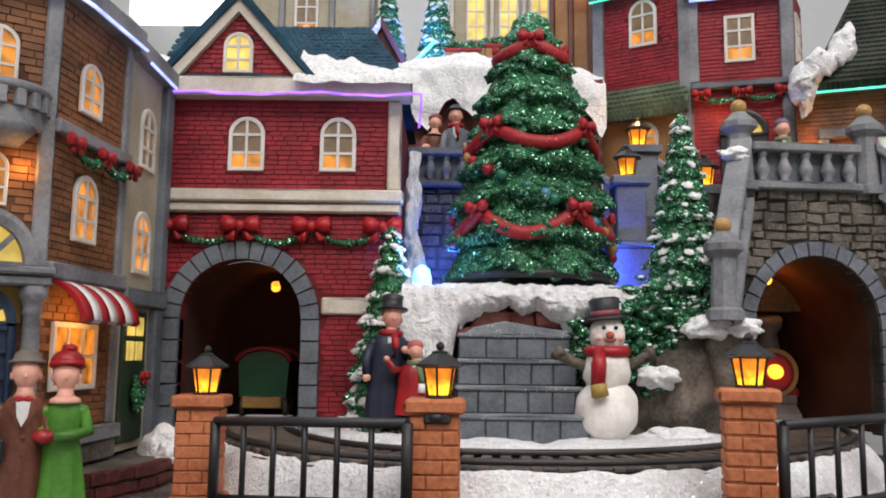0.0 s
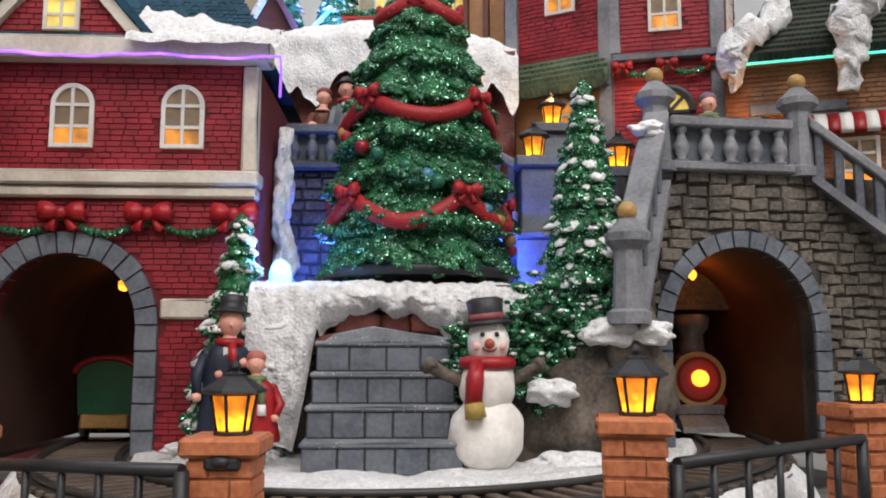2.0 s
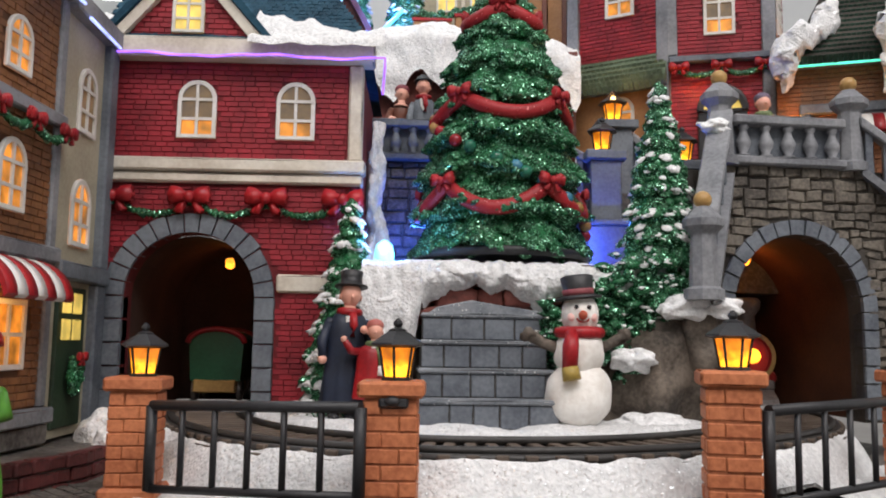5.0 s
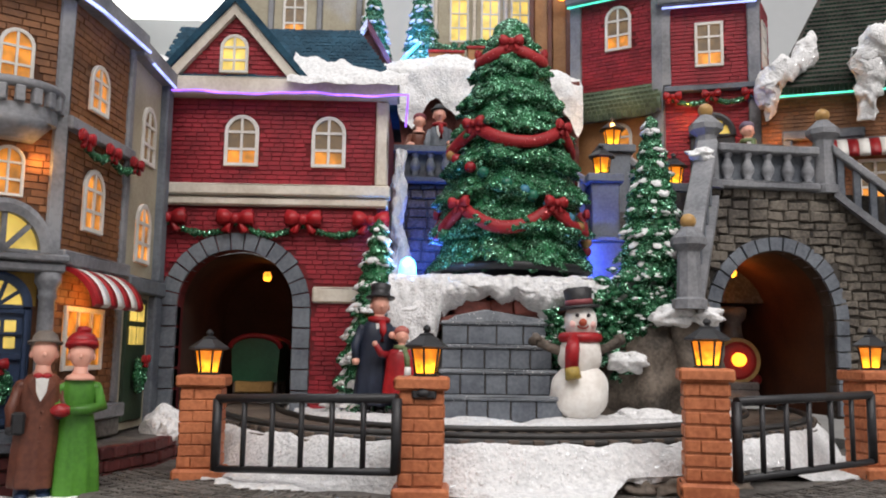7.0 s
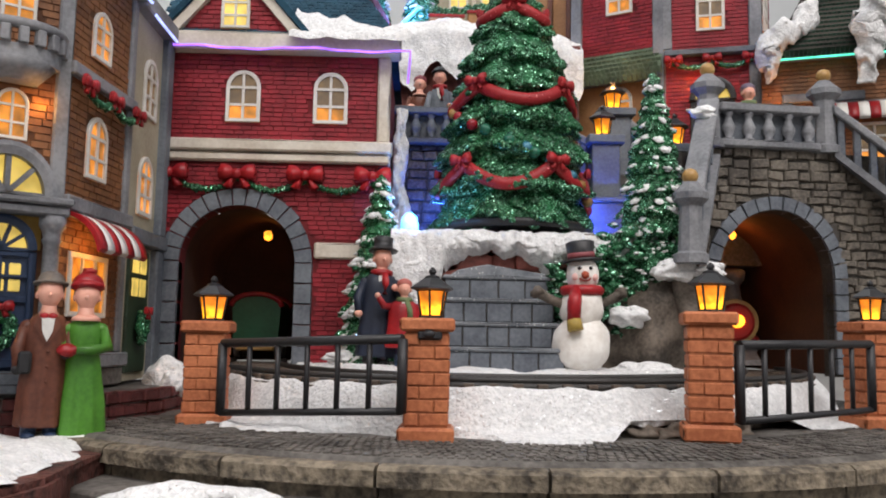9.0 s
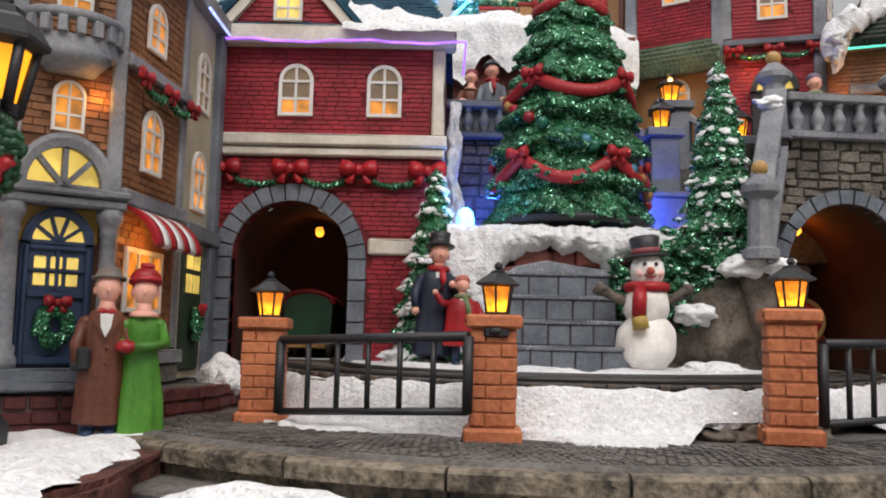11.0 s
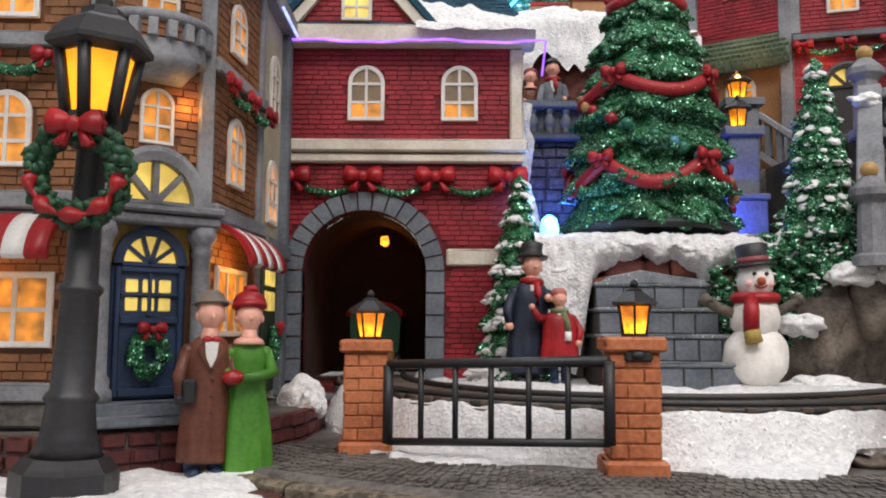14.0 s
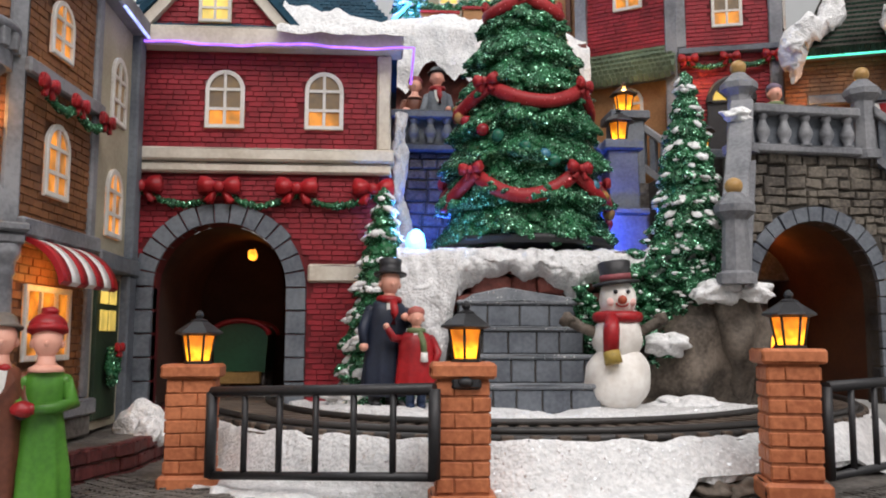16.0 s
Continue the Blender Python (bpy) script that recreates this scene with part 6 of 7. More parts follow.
def led_strip(pts, mat, label, r=0.06):
    b = bm_new()
    tube(b, IDENT, pts, r, 6)
    return solo("light_strip", b, mat, label, "light strip", "light strips", base=pts[len(pts) // 2])


led_strip([(-10.9 + 10.2 * k / 30, 35.68 - 0.02 * k / 30, 11.2 + 0.06 * math.sin(k * 0.42 + 0.8) - 0.02 * math.sin(k * 1.3)) for k in range(31)] + [(-0.72, 36.0, 10.9), (-0.8, 36.4, 10.0)], PINKLED, "glowing violet light strip under the gatehouse eaves", 0.045)
led_strip([tuple(m1 @ Vector((L1 * k / 8, 0.65, 11.5))) for k in range(9)] + [tuple(m2 @ Vector((L2 * k / 4, 0.65, 11.5))) for k in range(1, 5)] + [tuple(m3 @ Vector((L3 * k / 6, 0.65, 11.45))) for k in range(1, 7)], ICELED, "glowing pale blue light strip under the shop cornice")
led_strip([tuple(mp @ Vector((0.5 + k * 0.6, 0.6, 11.2))) for k in range(6)], ICELED, "glowing pale blue light strip on the pale house", 0.06)

# bulb on the ledge
bm = bm_new()
lathe(bm, Matrix.Translation((-0.57, 36.0, 3.3)), [(0.36, 0), (0.38, 0.4), (0.3, 0.75), (0.1, 0.92)], 12)
solo("ledge_bulb", bm, CYANBULB, "glowing cyan bulb standing on the snow ledge", "bulb", base=(-0.57, 36.0, 3.55))
glow("ledge_bulb_light", -0.7, 35.3, 4.3, 0.022, (0.15, 0.4, 1.0))
glow("blue_spot", 7.7, 40.6, 4.6, 0.08, (0.05, 0.12, 1.0))
glow("blue_spot", 0.2, 41.8, 4.6, 0.06, (0.05, 0.15, 1.0))
for x, y, z, nm in ((-7.5, 41.2, 3.7, "tunnel_bulb"), (15.76, 42.6, 4.42, "tunnel_bulb")):
    bm = bm_new()
    ball(bm, IDENT, x, y, z, 0.2, 0.2, 0.24, sub=2, rough=0.5)
    solo(nm, bm, BULB, "small glowing amber bulb in the tunnel", "bulb", "tunnel bulbs", base=(x, y, z))
    glow(nm + "_light", x, y - 0.4, z - 0.35, 0.005 if x > 0 else 0.002, (1.0, 0.32, 0.05))

# icy snow down the gatehouse corner, lit by the blue spot
bm = bm_new()


def ice_column(a, b):
    t = a * 2 * math.pi
    z = 3.4 + b * 6.6
    r = (0.4 + 0.45 * noise.noise(Vector((math.cos(t) * 1.5, math.sin(t) * 1.5, z * 0.9))) + 0.15 * noise.noise(Vector((math.cos(t) * 4, math.sin(t) * 4, z * 3)))) * (1 - 0.55 * b ** 3) * (1 if b < 0.99 else 0.1)
    return -1.2 + r * math.cos(t), 40.4 + r * math.sin(t) * 1.3, z


snow_sheet(bm, ice_column, 40, 70)
solo("ice_column", bm, SNOW, "icy glittering snow clinging to the gatehouse corner", "snow", base=(-0.95, 40.4, 3.4))



# ---- upper landing behind the tree ----
def stonework(parent, m, u0, u1, w0, w1, mat, seed, hs=(0.4, 0.6), ls=(0.6, 1.2)):
    rn2 = random.Random(seed)
    w = w0
    while w < w1 - 0.1:
        h = min(rn2.uniform(*hs), w1 - w)
        u = u0
        while u < u1 - 0.1:
            k = min(rn2.uniform(*ls), u1 - u)
            d = rn2.uniform(0.06, 0.16)
            b = bm_new()
            q = [rn2.uniform(-0.04, 0.04) for _ in range(4)]
            lo = [(u + 0.03, w + 0.03 + q[0]), (u + k - 0.03, w + 0.03 + q[1]), (u + k - 0.03, w + h - 0.03 + q[2]), (u + 0.03, w + h - 0.03 + q[3])]
            uc, wc = u + k / 2, w + h / 2
            vl = [b.verts.new(m @ Vector((x, 0, y))) for x, y in lo]
            vh = [b.verts.new(m @ Vector((x + (uc - x) * 0.15, d, y + (wc - y) * 0.2))) for x, y in lo]
            b.faces.new(vh)
            for i in range(4):
                b.faces.new((vl[i], vl[(i + 1) % 4], vh[(i + 1) % 4], vh[i]))
            part("stone", b, mat, parent)
            u += k
        w += h


upper = thing("upper_landing", 3.0, 46.0, 3.2, "dark stone retaining wall of the upper landing", "wall")
mu = frame_of((-2.6, 43.9), (9.0, 43.9))
bm = bm_new()
box(bm, mu, 0, 11.6, -9, 0, 3.2, 8.95)
part("wall", bm, STONE_JOINT, upper)
stonework(upper, mu, 0, 11.6, 3.4, 8.9, DARKSTONE, 41)
balustrade("balustrade", "blue-grey stone balustrade of the upper landing", (-2.5, 43.75), (5.6, 43.75), 8.95, 10, 1.25, GREYBLUE)
sloped_rail("stair_handrail", "grey stone handrail down from the upper landing", (8.4, 42.3), (5.5, 43.4), 6.9, 8.9, 2.2, 0.3, 5)


def pedestal(x, y, z0, z1, r, label):
    ob = thing("lamp_pedestal", x, y, z0, label, "pedestal", "lamp pedestals")
    h = z1 - z0
    for nm, a, c, d in (("plinth", r * 1.35, 0, h * 0.42), ("plinth_cap", r * 1.5, h * 0.42, h * 0.47), ("shaft", r, h * 0.47, h - 0.45), ("cap", r * 1.3, h - 0.45, h)):
        b = bm_new()
        cbox(b, IDENT, -a, a, -a, a, c, d, 0.06)
        part(nm, b, GREYBLUE, ob, local=True)
    return ob


pedestal(9.1, 42.3, 3.2, 9.2, 0.72, "blue-grey stone pedestal under a lantern")
lantern("pedestal_lantern", 9.0, 42.0, 9.2, "black lantern glowing amber on a stone pedestal", 0.85, 10)
pedestal(10.6, 46.6, 3.2, 11.75, 0.8, "grey stone pedestal at the stair head")
lantern("pedestal_lantern", 10.5, 46.4, 11.75, "black lantern glowing amber on a stone pedestal", 0.9, 30)
sloped_rail("stair_handrail", "grey stone handrail beside the upper stair", (13.4, 44.6), (11.2, 46.4), 7.0, 9.4, 2.1, 0.3, 5)
pedestal(12.1, 40.3, 3.2, 8.35, 0.75, "grey stone pedestal behind the fir tree")
lantern("pedestal_lantern", 12.1, 40.1, 8.35, "black lantern glowing amber on a stone pedestal", 0.85, 0)
bm = bm_new()
box(bm, IDENT, 9.0, 24, 44.2, 56, 3.0, 7.7)
box(bm, IDENT, 9.2, 13.5, 41.3, 44.2, 3.0, 3.3)
solo("ground_back", bm, PAVE, "raised paving behind the archway", "ground", kind="structure")

# hill with snow
bm = bm_new()


def hill_rock(a, b):
    x = -4 + a * 13
    z = 8.9 + b * 7.2
    y = 48.6 + 0.7 * noise.noise(Vector((x * 0.6, z * 0.4, 3))) + 0.3 * noise.noise(Vector((x * 1.9, z * 1.5, 6)))
    return x, y, z


snow_sheet(bm, hill_rock, 60, 34)
solo("hill_rock", bm, REDROCK, "dark red rock under the snowy hill", "rock", base=(3, 48.6, 8.9))


def hill_snow(a, b):
    x = -4.6 + a * 13.7
    drip = 14.1 + 0.9 * noise.noise(Vector((x * 0.8, 1.1, 0))) + 0.6 * noise.noise(Vector((x * 2.1, 7.1, 0))) - 1.3 * math.exp(-((x - 8.7) / 0.45) ** 2) - 1.1 * math.exp(-((x + 0.9) / 0.6) ** 2)
    top = 17.0 + 0.7 * math.sin((x + 2.5) * 0.33) + 0.3 * noise.noise(Vector((x * 0.5, 4, 0)))
    if b < 0.5:
        k = b / 0.5
        z = drip + (top - drip) * math.sin(k * math.pi / 2)
        y = 47.6 + 0.3 * noise.noise(Vector((x, z, 1))) + 1.6 * k ** 3
    else:
        k = (b - 0.5) / 0.5
        z = top + 0.12 * math.sin(k * 3)
        y = 49.2 + k * 12
    return x, y, z + bumpy(x, y + b * 9, 0.9, 0.3)


bm = bm_new()
snow_sheet(bm, hill_snow, 90, 50)
solo("snow_hill", bm, SNOW, "thick glittering snow cap on the hill", "snow", base=(3, 50, 14))


# ---- houses on the right ----
def house_face(parent, m, ln, w0, w1, mat, jmat, wl, brick=True, h=0.215):
    b = bm_new()
    box(b, m, 0, ln, -0.7, 0, w0, w1)
    part("wall", b, jmat if brick else mat, parent)
    if brick:
        b = bm_new()
        brickwork(b, m, 0, ln, w0 + 0.02, w1, 0.55, h, [(a, c, d, e, e - (c - a) / 2) if r else (a, c, d, e) for a, c, d, e, r in wl], 0.05)
        tagged(part("brickwork", b, mat, parent), "rows of small bricks", kind="stuff")
    for a, c, d, e, r in wl:
        window(parent, m @ Matrix.Translation((0, 0.05, 0)), a, c, d, e, r, 2, 3, WARMLOW, WARM)


ha = thing("red_house", 11.2, 48.5, 7.7, "crimson brick house with a green shingle skirt roof", "house")
mA = frame_of((8.9, 49.4), (13.4, 46.5))
LA = 5.35
house_face(ha, mA, LA, 15.6, 21.5, RED, RED_JOINT, [(2.0, 3.6, 17.9, 20.6, True)])
b0 = bm_new()
box(b0, mA, 0.2, LA, -0.9, -0.2, 7.7, 15.6)
part("lower_wall", b0, BUFF, ha, "buff plaster lower wall")
window(ha, mA @ Matrix.Translation((0, -0.18, 0)), 1.9, 3.5, 11.0, 13.6, True, 2, 3, WARM, WARM)
strip("pilaster", mA, -0.2, 0.5, 0.2, 15.5, 21.5, GREY, ha)
strip("pilaster", mA, LA - 0.55, LA + 0.15, 0.22, 7.7, 21.5, GREY, ha)
skirt = strip("skirt_edge", mA, -0.2, LA, 0.55, 13.8, 14.1, GREYBLUE, ha)
bm = bm_new()
rn = random.Random(6)
for j in range(6):
    for i in range(19):
        t = j / 6
        mm = mA @ Matrix.Translation((-0.2 + (i + 0.5 * (j % 2)) * 0.285, 0.75 - t * 0.75, 14.0 + t * 1.75)) @ Matrix.Rotation(radians(67), 4, "X")
        box(bm, mm @ Matrix.Rotation(radians(rn.uniform(-6, 6)), 4, "Y"), 0.02, 0.25, -0.36 + rn.uniform(-0.05, 0.05), 0.02, -0.04, 0.07)
prism(bm, mA @ Matrix(((0, 1, 0, 0), (1, 0, 0, 0), (0, 0, 1, 0), (0, 0, 0, 1))), [(0.6, 14.0), (0.0, 15.7), (-0.3, 15.7), (-0.3, 14.0)], -0.2, LA)
tagged(part("skirt_roof", bm, GREENROOF, ha), "mossy green shingles", kind="stuff")

hb = thing("red_house", 16.0, 46.5, 7.7, "crimson brick house with grey corner posts and a fan-lit door", "house")
mB = frame_of((13.45, 46.5), (18.3, 45.1))
LB = 5.05
house_face(hb, mB, LB, 7.7, 20.5, RED, RED_JOINT, [(1.75, 3.3, 16.3, 18.9, False)])
strip("pilaster", mB, LB - 0.5, LB + 0.2, 0.25, 7.7, 20.5, GREY, hb)
strip("pilaster", mB, -0.1, 0.45, 0.25, 15.3, 20.5, GREY, hb)
strip("storey_band", mB, 0, LB, 0.5, 14.85, 15.2, GREYBLUE, hb)
fan(hb, mB, 2.6, 12.3, 1.25, 1.3, BLACK, 4, 0.35)
bm = bm_new()
cbox(bm, mB, 1.4, 3.8, -0.2, 0.2, 7.7, 12.3, 0.05)
part("door", bm, BLACK, hb, "dark door under a fan light")
mB2 = frame_of((18.3, 45.1), (20.3, 48.5))
house_face(hb, mB2, 3.95, 7.7, 20.5, RED, RED_JOINT, [(1.3, 2.7, 16.5, 19.3, False)])
garland(mB, 0.5, LB - 0.4, 14.55, 3, "red bows and green garland on the red house", 0.55, 0.3)
led_strip([tuple(mA @ Vector((LA * k / 6 - 0.2, 0.55, 20.9))) for k in range(7)], GREENLED, "glowing aqua light strip under the red house roof")
led_strip([tuple(mB @ Vector((LB * k / 6, 0.55, 19.75))) for k in range(7)], ICELED, "glowing pale blue light strip under the red house roof")
for m, ln, z, pr in ((mA, LA, 21.0, ha), (mB, LB, 19.9, hb)):
    b = bm_new()
    cbox(b, m, -0.3, ln + 0.3, -4, 0.75, z, z + 0.6, 0.08)
    part("roof_edge", b, GREYBLUE, pr)
    b = bm_new()
    prism(b, m @ Matrix(((0, 1, 0, 0), (1, 0, 0, 0), (0, 0, 1, 0), (0, 0, 0, 1))), [(0.7, z + 0.6), (-4.5, z + 4.0), (-4.5, z + 0.6)], -0.3, ln + 0.3)
    part("roof", b, SLATE, pr)

hc = thing("brick_house", 23, 43, 2.0, "brown brick house with a dark green roof and snow", "house")
mC = frame_of((18.1, 44.25), (28.0, 40.6))
house_face(hc, mC, 9.6, 2.0, 14.0, TAN, TAN_JOINT, [(4.6, 6.2, 8.2, 10.4, False)])
strip("eaves_board", mC, -0.2, 9.6, 0.7, 13.9, 14.2, GREYBLUE, hc)
bm = bm_new()
lo_ = [bm.verts.new(mC @ Vector(q)) for q in ((0.5, 0.95, 14.2), (9.6, 0.95, 14.2), (9.6, -6.5, 14.2), (0.5, -6.5, 14.2))]
hi_ = [bm.verts.new(mC @ Vector(q)) for q in ((3.9, -2.7, 21.6), (9.6, -2.7, 21.6), (9.6, -3.3, 21.6), (3.9, -3.3, 21.6))]
bm.faces.new(lo_), bm.faces.new(hi_)
for i in range(4):
    bm.faces.new((lo_[i], lo_[(i + 1) % 4], hi_[(i + 1) % 4], hi_[i]))
rc = part("roof", bm, STONE_JOINT, hc, "dark green shingle roof")
bm = bm_new()
for j in range(26):
    for i in range(42):
        t, u = j / 26, 0.5 + (i + 0.5 * (j % 2)) * 0.22
        if u < 0.55 + t * 3.4 or u > 9.5:
            continue
        mm = mC @ Matrix.Translation((u, 1.0 - t * 3.65, 14.25 + t * 7.4)) @ Matrix.Rotation(radians(64), 4, "X")
        box(bm, mm @ Matrix.Rotation(radians(rn.uniform(-5, 5)), 4, "Y"), 0.01, 0.2, -0.36 + rn.uniform(-0.04, 0.04), 0.02, -0.02, 0.06)
tagged(part("shingles", bm, resin("dark_green_slate", (0.035, 0.075, 0.055), (0.012, 0.028, 0.02), 0.8, spec=0.15), rc), "dark green shingles", kind="stuff")
awning("awning", mC, 3.1, 6.6, 10.5, 11.5, 1.0, 7, hc)
led_strip([tuple(mC @ Vector((0.2 + k, 0.8, 13.85))) for k in range(10)], GREENLED, "glowing aqua light strip under the brick house eaves")
strip("frame_beam", mC, 1.0, 5.0, 0.3, 11.6, 12.1, GREYBLUE, hc)
strip("frame_post", mC, 1.0, 1.5, 0.3, 2.0, 11.6, GREYBLUE, hc)
def snow_drape(spine, label, seed):
    """One torn body of snow along a bent spine of (x, y, z, radius)."""
    b = bm_new()
    pts, rad = [], []
    for p, q in zip(spine, spine[1:]):
        for k in range(8):
            f = k / 8
            pts.append(Vector(p[:3]).lerp(Vector(q[:3]), f))
            rad.append(p[3] + (q[3] - p[3]) * f)
    tube(b, IDENT, pts, rad, 22)
    for v in b.verts:
        n1 = noise.noise(v.co * 1.1 + Vector((seed, 0, 0))) * 0.4 + noise.noise(v.co * 3.3 + Vector((seed, 0, 0))) * 0.22
        v.co += Vector((n1, 0.4 * n1, noise.noise(v.co * 2.1 + Vector((0, seed, 0))) * 0.4))
    solo("snow_clump", b, SNOW, label, "snow", base=spine[0][:3])


snow_drape([(18.05, 43.2, 12.6, 0.12), (18.05, 43.2, 13.4, 0.5), (18.1, 43.1, 14.4, 0.75), (18.7, 43.0, 15.2, 0.7), (19.6, 43.0, 15.6, 0.55), (20.2, 43.0, 16.4, 0.4), (20.3, 43.2, 17.6, 0.25)], "torn clump of snow hanging between the houses", 3)
snow_drape([(22.5, 41.6, 12.2, 0.3), (22.45, 41.5, 13.0, 0.5), (22.5, 41.4, 14.2, 0.6), (22.4, 41.3, 15.4, 0.8), (23.0, 41.0, 16.3, 0.8), (23.6, 40.9, 16.7, 0.5)], "heavy snow drooping from the brick house eaves", 8)
snow_drape([(-12.2, 37.3, 12.2, 0.35), (-11.8, 37.2, 12.6, 0.7), (-11.2, 37.1, 12.4, 0.6), (-10.8, 36.8, 12.1, 0.3)], "clump of snow between the pale house and the slate roof", 5)
glow("wall_lamp_light", 18.7, 43.3, 10.6, 0.016, (1.0, 0.35, 0.06))
glow("wall_lamp_light", 10.4, 46.0, 13.1, 0.007, (1.0, 0.45, 0.12))
glow("wall_lamp_light", 14.4, 45.4, 13.4, 0.003, (1.0, 0.4, 0.08))
# warm light under the shop balcony and awnings
glow("shop_light", *(m2 @ Vector((2.5, 0.3, 5.9))), 0.0025, (1.0, 0.42, 0.08))
glow("shop_light", *(m3 @ Vector((1.6, 0.8, 1.7))), 0.005, (1.0, 0.45, 0.1))
glow("shop_light", *(m1 @ Vector((4.4, 0.8, 1.5))), 0.005, (1.0, 0.45, 0.1))

# ---- back row ----
hd = thing("grey_house", -8.6, 56.5, 16.0, "pale grey timbered house behind the gatehouse", "house")
mD = frame_of((-13.5, 56.0), (-4.4, 56.0))
house_face(hd, mD, 9.1, 16, 27, PALE, PALE, [(3.6, 5.2, 21.2, 24.5, True)], False)
for a, c, d in ((0.0, 20.5, 21.0), (0.0, 25.0, 25.5)):
    strip("beam", mD, a, 9.1, 0.2, c, d, GREY, hd)
for u in (0.2, 2.6, 5.9, 8.6):
    strip("post", mD, u, u + 0.4, 0.25, 16, 27, GREY, hd)
he = thing("brown_gable", -5.0, 55.2, 16.0, "brown brick gable with snow behind the slate roof", "house")
bm = bm_new()
prism(bm, frame_of((-3.8, 52.0), (0, 52.0)), [(-1.6, 15), (1.6, 15), (1.6, 17.6), (0, 20.6), (-1.6, 17.6)], -2, 0)
part("wall", bm, WINEBRICK, he)
for q in (-1, 1):
    bm = bm_new()
    prism(bm, frame_of((-3.8, 52.0), (0, 52.0)), [(0, 20.5), (0, 21.1), (q * 2.2, 17.2), (q * 2.0, 16.8)], -2.2, 0.4)
    part("roof_slope", bm, WINEBRICK if q > 0 else SNOW, he)
hf = thing("cream_house", 4.0, 58.0, 16.0, "cream house with tall yellow-lit windows behind the hill", "house")
mF = frame_of((0.4, 57.6), (7.6, 57.6))
house_face(hf, mF, 7.2, 16, 30, PALE, PALE, [], False)
for a in (1.1, 3.3, 5.4):
    window(hf, mF, a, a + 1.35, 21.8, 26.0, True, 2, 4, YELLOW, YELLOW)
for a in (0.0, 2.7, 4.9, 6.9):
    strip("pilaster", mF, a, a + 0.3, 0.25, 16, 30, CREAM, hf)
hg = thing("brown_house", 9.0, 54.0, 15.0, "brown timber house with a hanging amber lamp", "house")
mG = frame_of((6.8, 54.5), (10.6, 53.5))
house_face(hg, mG, 3.9, 12, 28, BUFF, BUFF, [], False)
for a in (0.0, 1.2, 2.4, 3.5):
    strip("post", mG, a, a + 0.35, 0.25, 12, 28, BROWNCOAT, hg)
bm = bm_new()
ball(bm, IDENT, 8.7, 53.0, 23.4, 0.35, sub=2)
solo("hanging_lamp", bm, BULB, "small amber lamp on the brown house", "lamp", base=(8.7, 53.0, 23.4))
for x, z, w, h in ((1.2, 17.4, 2.2, 1.5), (3.9, 17.7, 2.8, 1.5)):
    ob = thing("gift_stall", x, 51.5, z, "little stall box trimmed with greenery and red", "stall")
    bm = bm_new()
    cbox(bm, IDENT, -w / 2, w / 2, -0.5, 0.5, 0, h, 0.06)
    part("box", bm, BUFF, ob, local=True)
    for q in (0.1, h - 0.25):
        bm = bm_new()
        cbox(bm, IDENT, -w / 2 - 0.05, w / 2 + 0.05, -0.62, -0.5, q, q + 0.2, 0.04)
        part("trim", bm, REDPAINT, ob, local=True)
    bm = bm_new()
    rn = random.Random(int(x * 10))
    for k in range(26):
        ball(bm, IDENT, rn.uniform(-w / 2, w / 2), -0.4, h + rn.uniform(0, 0.3), 0.26, 0.2, 0.2, 1, 0, 0.9)
    tagged(part("greenery", bm, PINE, ob, local=True), "green glittered trimming", kind="stuff")
    bm = bm_new()
    cbox(bm, IDENT, -w / 2 + 0.2, w / 2 - 0.2, -0.3, 0.3, -0.6, 0.0, 0.05)
    part("foot", bm, ROCK, ob, local=True)
glow("blue_spot", -1.6, 51.0, 19.5, 0.12, (0.1, 0.3, 1.0))
led_strip([(-1.9 + 0.2 * k, 51.4, 17.9 + 0.22 * k) for k in range(8)], lit("cyan_led_strip", (0.1, 0.6, 1.0), 2.5, None, 0.2), "glowing cyan light strip on the hill", 0.1)

# ---- toy train: engine in the archway tunnel, tail wagon in the gatehouse tunnel ----
def wheel(parent, x, y, z, r):
    b = bm_new()
    m = Matrix.Translation((x, y, z)) @ Matrix.Rotation(math.pi / 2, 4, "X")
    N = 20
    lathe(b, m, [(r, -0.1), (r, 0.1), (r * 0.78, 0.1), (r * 0.78, -0.1), (r, -0.1)][:4], N)
    lathe(b, m, [(r * 0.2, -0.12), (r * 0.2, 0.12)], 10)
    for k in range(4):
        a = math.pi * k / 4
        tube(b, m, [(-r * 0.8 * math.cos(a), -r * 0.8 * math.sin(a), 0), (r * 0.8 * math.cos(a), r * 0.8 * math.sin(a), 0)], 0.05, 5)
    part("wheel", b, METAL, parent, local=True)


eng = thing("toy_engine", 16.05, 42.9, -2.25, "red and black toy steam engine with a lit headlamp", "toy train", rz=-90)
bm = bm_new()
lathe(bm, Matrix.Translation((-4.2, 0, 2.25)) @ Matrix.Rotation(math.pi / 2, 4, "Y"), [(1.12, 0), (1.12, 3.9), (1.0, 4.1), (0.8, 4.2)], 28)
boiler = part("boiler", bm, ENGINERED, eng, "red boiler", local=True)
for x in (-3.4, -1.7, -0.3):
    bm = bm_new()
    lathe(bm, Matrix.Translation((x, 0, 2.25)) @ Matrix.Rotation(math.pi / 2, 4, "Y"), [(1.16, 0), (1.18, 0.1), (1.16, 0.22)], 28)
    part("hoop", bm, GOLD, boiler, "gold hoop", local=True)
bm = bm_new()
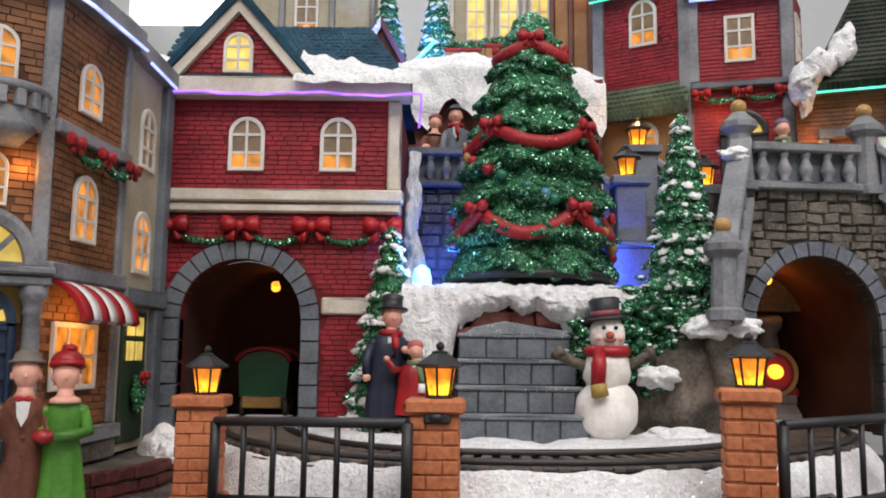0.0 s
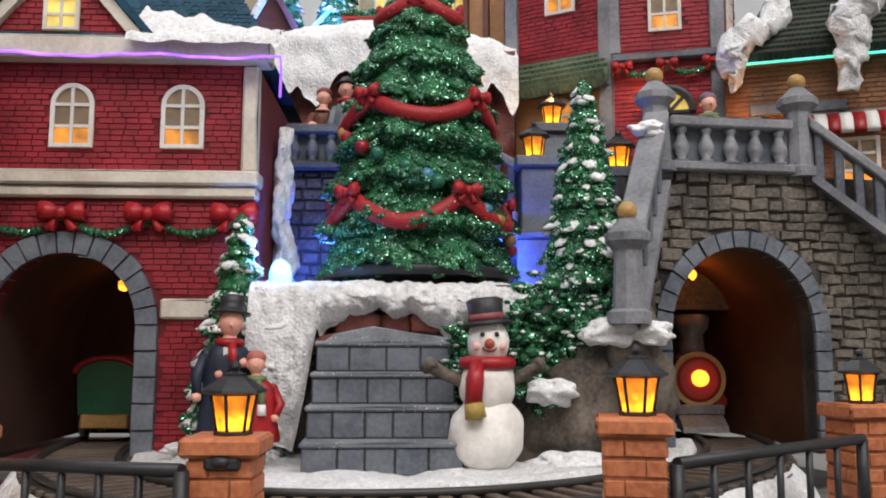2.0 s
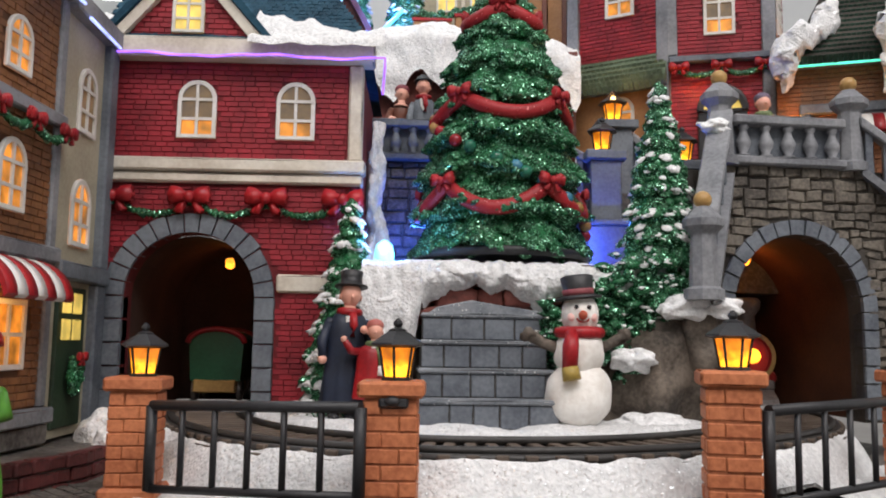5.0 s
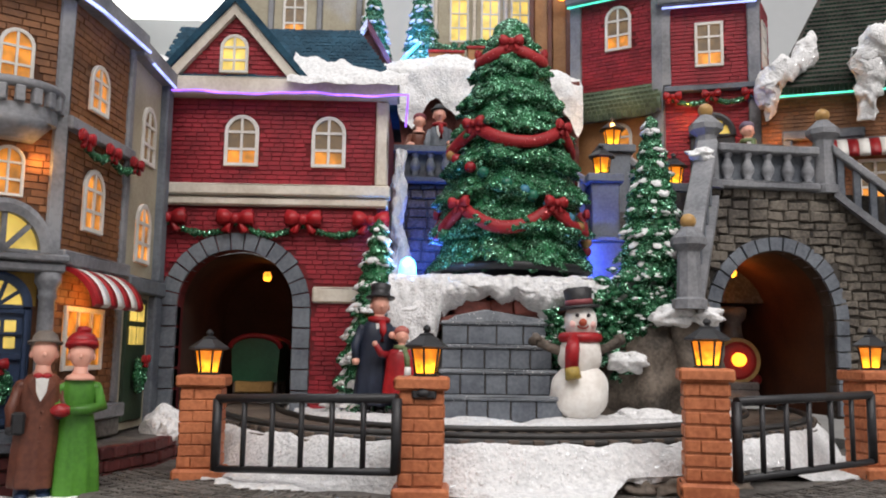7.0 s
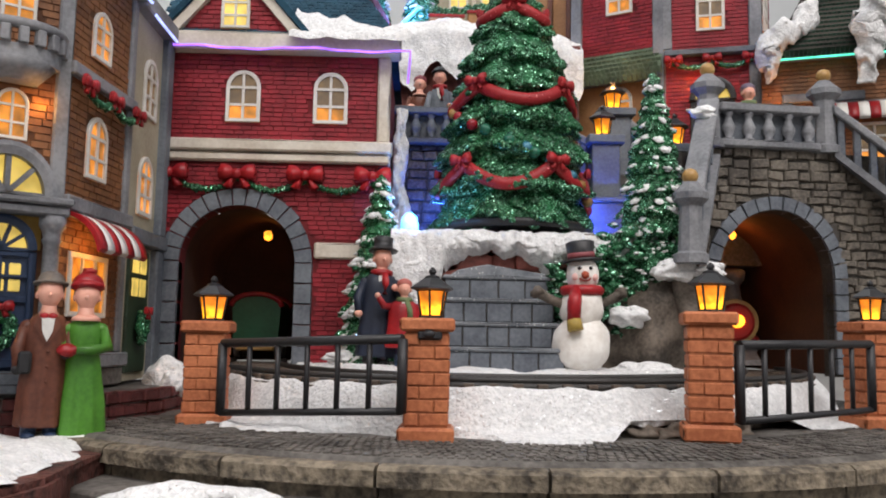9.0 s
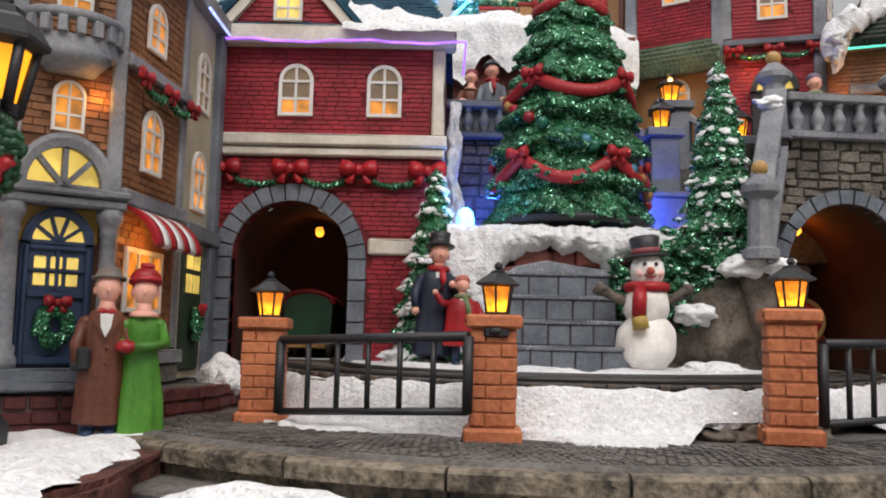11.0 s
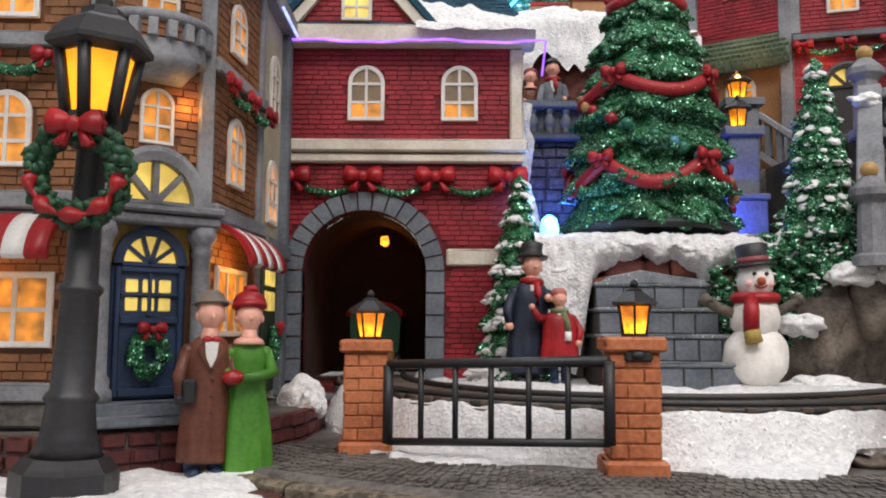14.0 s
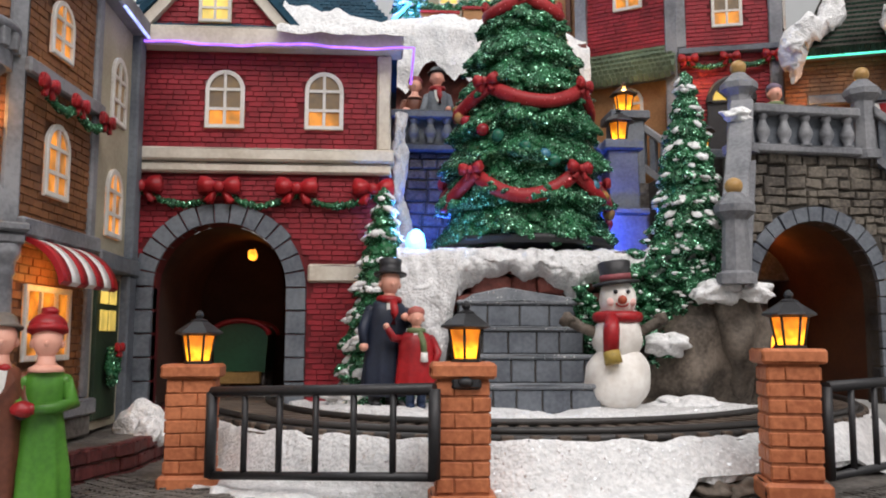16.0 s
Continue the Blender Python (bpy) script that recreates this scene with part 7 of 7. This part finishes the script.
lathe(bm, Matrix.Translation((-0.1, 0, 2.3)) @ Matrix.Rotation(math.pi / 2, 4, "Y"), [(0.36, 0), (0.34, 0.3), (0.2, 0.4)], 18)
part("headlamp", bm, HEADLIGHT, eng, "glowing amber headlamp", local=True)
bm = bm_new()
lathe(bm, Matrix.Translation((-0.9, 0, 3.25)), [(0.62, 0), (0.55, 0.3), (0.5, 0.9), (0.72, 1.2), (0.78, 1.6), (0.6, 1.75), (0.5, 1.75)], 18)
part("chimney", bm, METAL, eng, local=True)
bm = bm_new()
lathe(bm, Matrix.Translation((-2.6, 0, 3.25)), [(0.45, 0), (0.42, 0.5), (0.5, 0.7), (0.2, 0.95)], 16)
part("steam_dome", bm, METAL, eng, local=True)
bm = bm_new()
cbox(bm, IDENT, -7.2, -0.2, -0.85, 0.85, 0.35, 0.95, 0.08)
part("chassis", bm, BLACK, eng, local=True)
bm = bm_new()
prism(bm, Matrix(((1, 0, 0, 0), (0, 1, 0, 0), (0, 0, 1, 0), (0, 0, 0, 1))), [(-0.3, 0.25), (0.7, 0.1), (0.6, 0.35), (-0.3, 1.0)], -0.95, 0.95)
part("cowcatcher", bm, METAL, eng, local=True)
for q in (-0.75, 0.75):
    bm = bm_new()
    lathe(bm, Matrix.Translation((-2.2, q * 1.45, 1.3)) @ Matrix.Rotation(math.pi / 2, 4, "Y"), [(0.3, 0), (0.34, 0.1), (0.34, 1.5), (0.2, 1.65)], 14)
    part("cylinder", bm, ENGINERED, eng, "red steam cylinder", local=True)
bm = bm_new()
cbox(bm, IDENT, -0.35, 0.05, -1.05, 1.05, 0.75, 1.2, 0.08)
part("buffer_beam", bm, METAL, eng, "silvery buffer beam", local=True)
bm = bm_new()
cbox(bm, IDENT, -7.2, -4.2, -1.15, 1.15, 0.9, 2.4, 0.06)
cab = part("cab", bm, GOLD, eng, "gold and blue cab", local=True)
for x in (-7.0, -5.7, -4.4):
    for q in (-1.05, 1.05):
        bm = bm_new()
        cbox(bm, IDENT, x - 0.12, x + 0.12, q - 0.1, q + 0.1, 2.4, 3.8, 0.03)
        part("cab_post", bm, BLUEPLASTIC, cab, local=True)
bm = bm_new()
prism(bm, Matrix(((0, 1, 0, 0), (1, 0, 0, 0), (0, 0, 1, 0), (0, 0, 0, 1))), [(1.4 * math.cos(math.pi * k / 10), 3.75 + 0.5 * math.sin(math.pi * k / 10)) for k in range(11)], -7.4, -4.0)
part("cab_roof", bm, ENGINEGREEN, cab, "green curved roof", local=True)
for x in (-1.2, -2.7, -4.4, -6.2):
    for q in (-1.0, 1.0):
        wheel(eng, x, q, 0.55, 0.5)

wag = thing("toy_wagon", -7.88, 42.5, -2.25, "dark green toy wagon with a red-rimmed roof", "toy train", rz=91)
bm = bm_new()
prism(bm, Matrix(((0, 1, 0, 0), (1, 0, 0, 0), (0, 0, 1, 0), (0, 0, 0, 1))), [(1.05, 0.9), (1.15, 2.5)] + [(1.15 * math.cos(math.pi * k / 10), 2.5 + 0.55 * math.sin(math.pi * k / 10)) for k in range(1, 10)] + [(-1.15, 2.5), (-1.05, 0.9)], -1.6, 1.6)
part("body", bm, ENGINEGREEN, wag, local=True)
for x in (-1.65, 1.65):
    bm = bm_new()
    tube(bm, IDENT, [(x, 1.2 * math.cos(math.pi * k / 12), 2.5 + 0.6 * math.sin(math.pi * k / 12)) for k in range(13)], 0.13, 6)
    part("roof_rim", bm, REDPAINT, wag, local=True)
bm = bm_new()
cbox(bm, IDENT, -1.8, 1.8, -0.9, 0.9, 0.4, 0.95, 0.06)
part("chassis", bm, GOLD, wag, local=True)
for x in (-1.0, 1.0):
    for q in (-0.95, 0.95):
        wheel(wag, x, q, 0.5, 0.45)

# ---- strip lights far behind, on the shop's ceiling rail ----
for x, y, z in ((-48, 160, 66),):
    ob = thing("strip_light", x, y, z, "bright white strip light far behind the display", "light", "shop strip lights")
    bm = bm_new()
    cbox(bm, IDENT, -13, 13, -2.5, 2.5, -2, 2, 0.6)
    part("diffuser", bm, lit("white_diffuser", (1.0, 0.98, 0.94), 1.6, None, 0.1, 1.0), ob, local=True)
    bm = bm_new()
    cbox(bm, IDENT, -13.5, 13.5, -3, 3, 2, 3.5, 0.4)
    part("housing", bm, METAL, ob, local=True)
    for q in (-9, 9):
        bm = bm_new()
        tube(bm, IDENT, [(q, 0, 3.4), (q, 0, 150 - z)], 0.3, 6)
        part("cable", bm, METAL, ob, local=True)
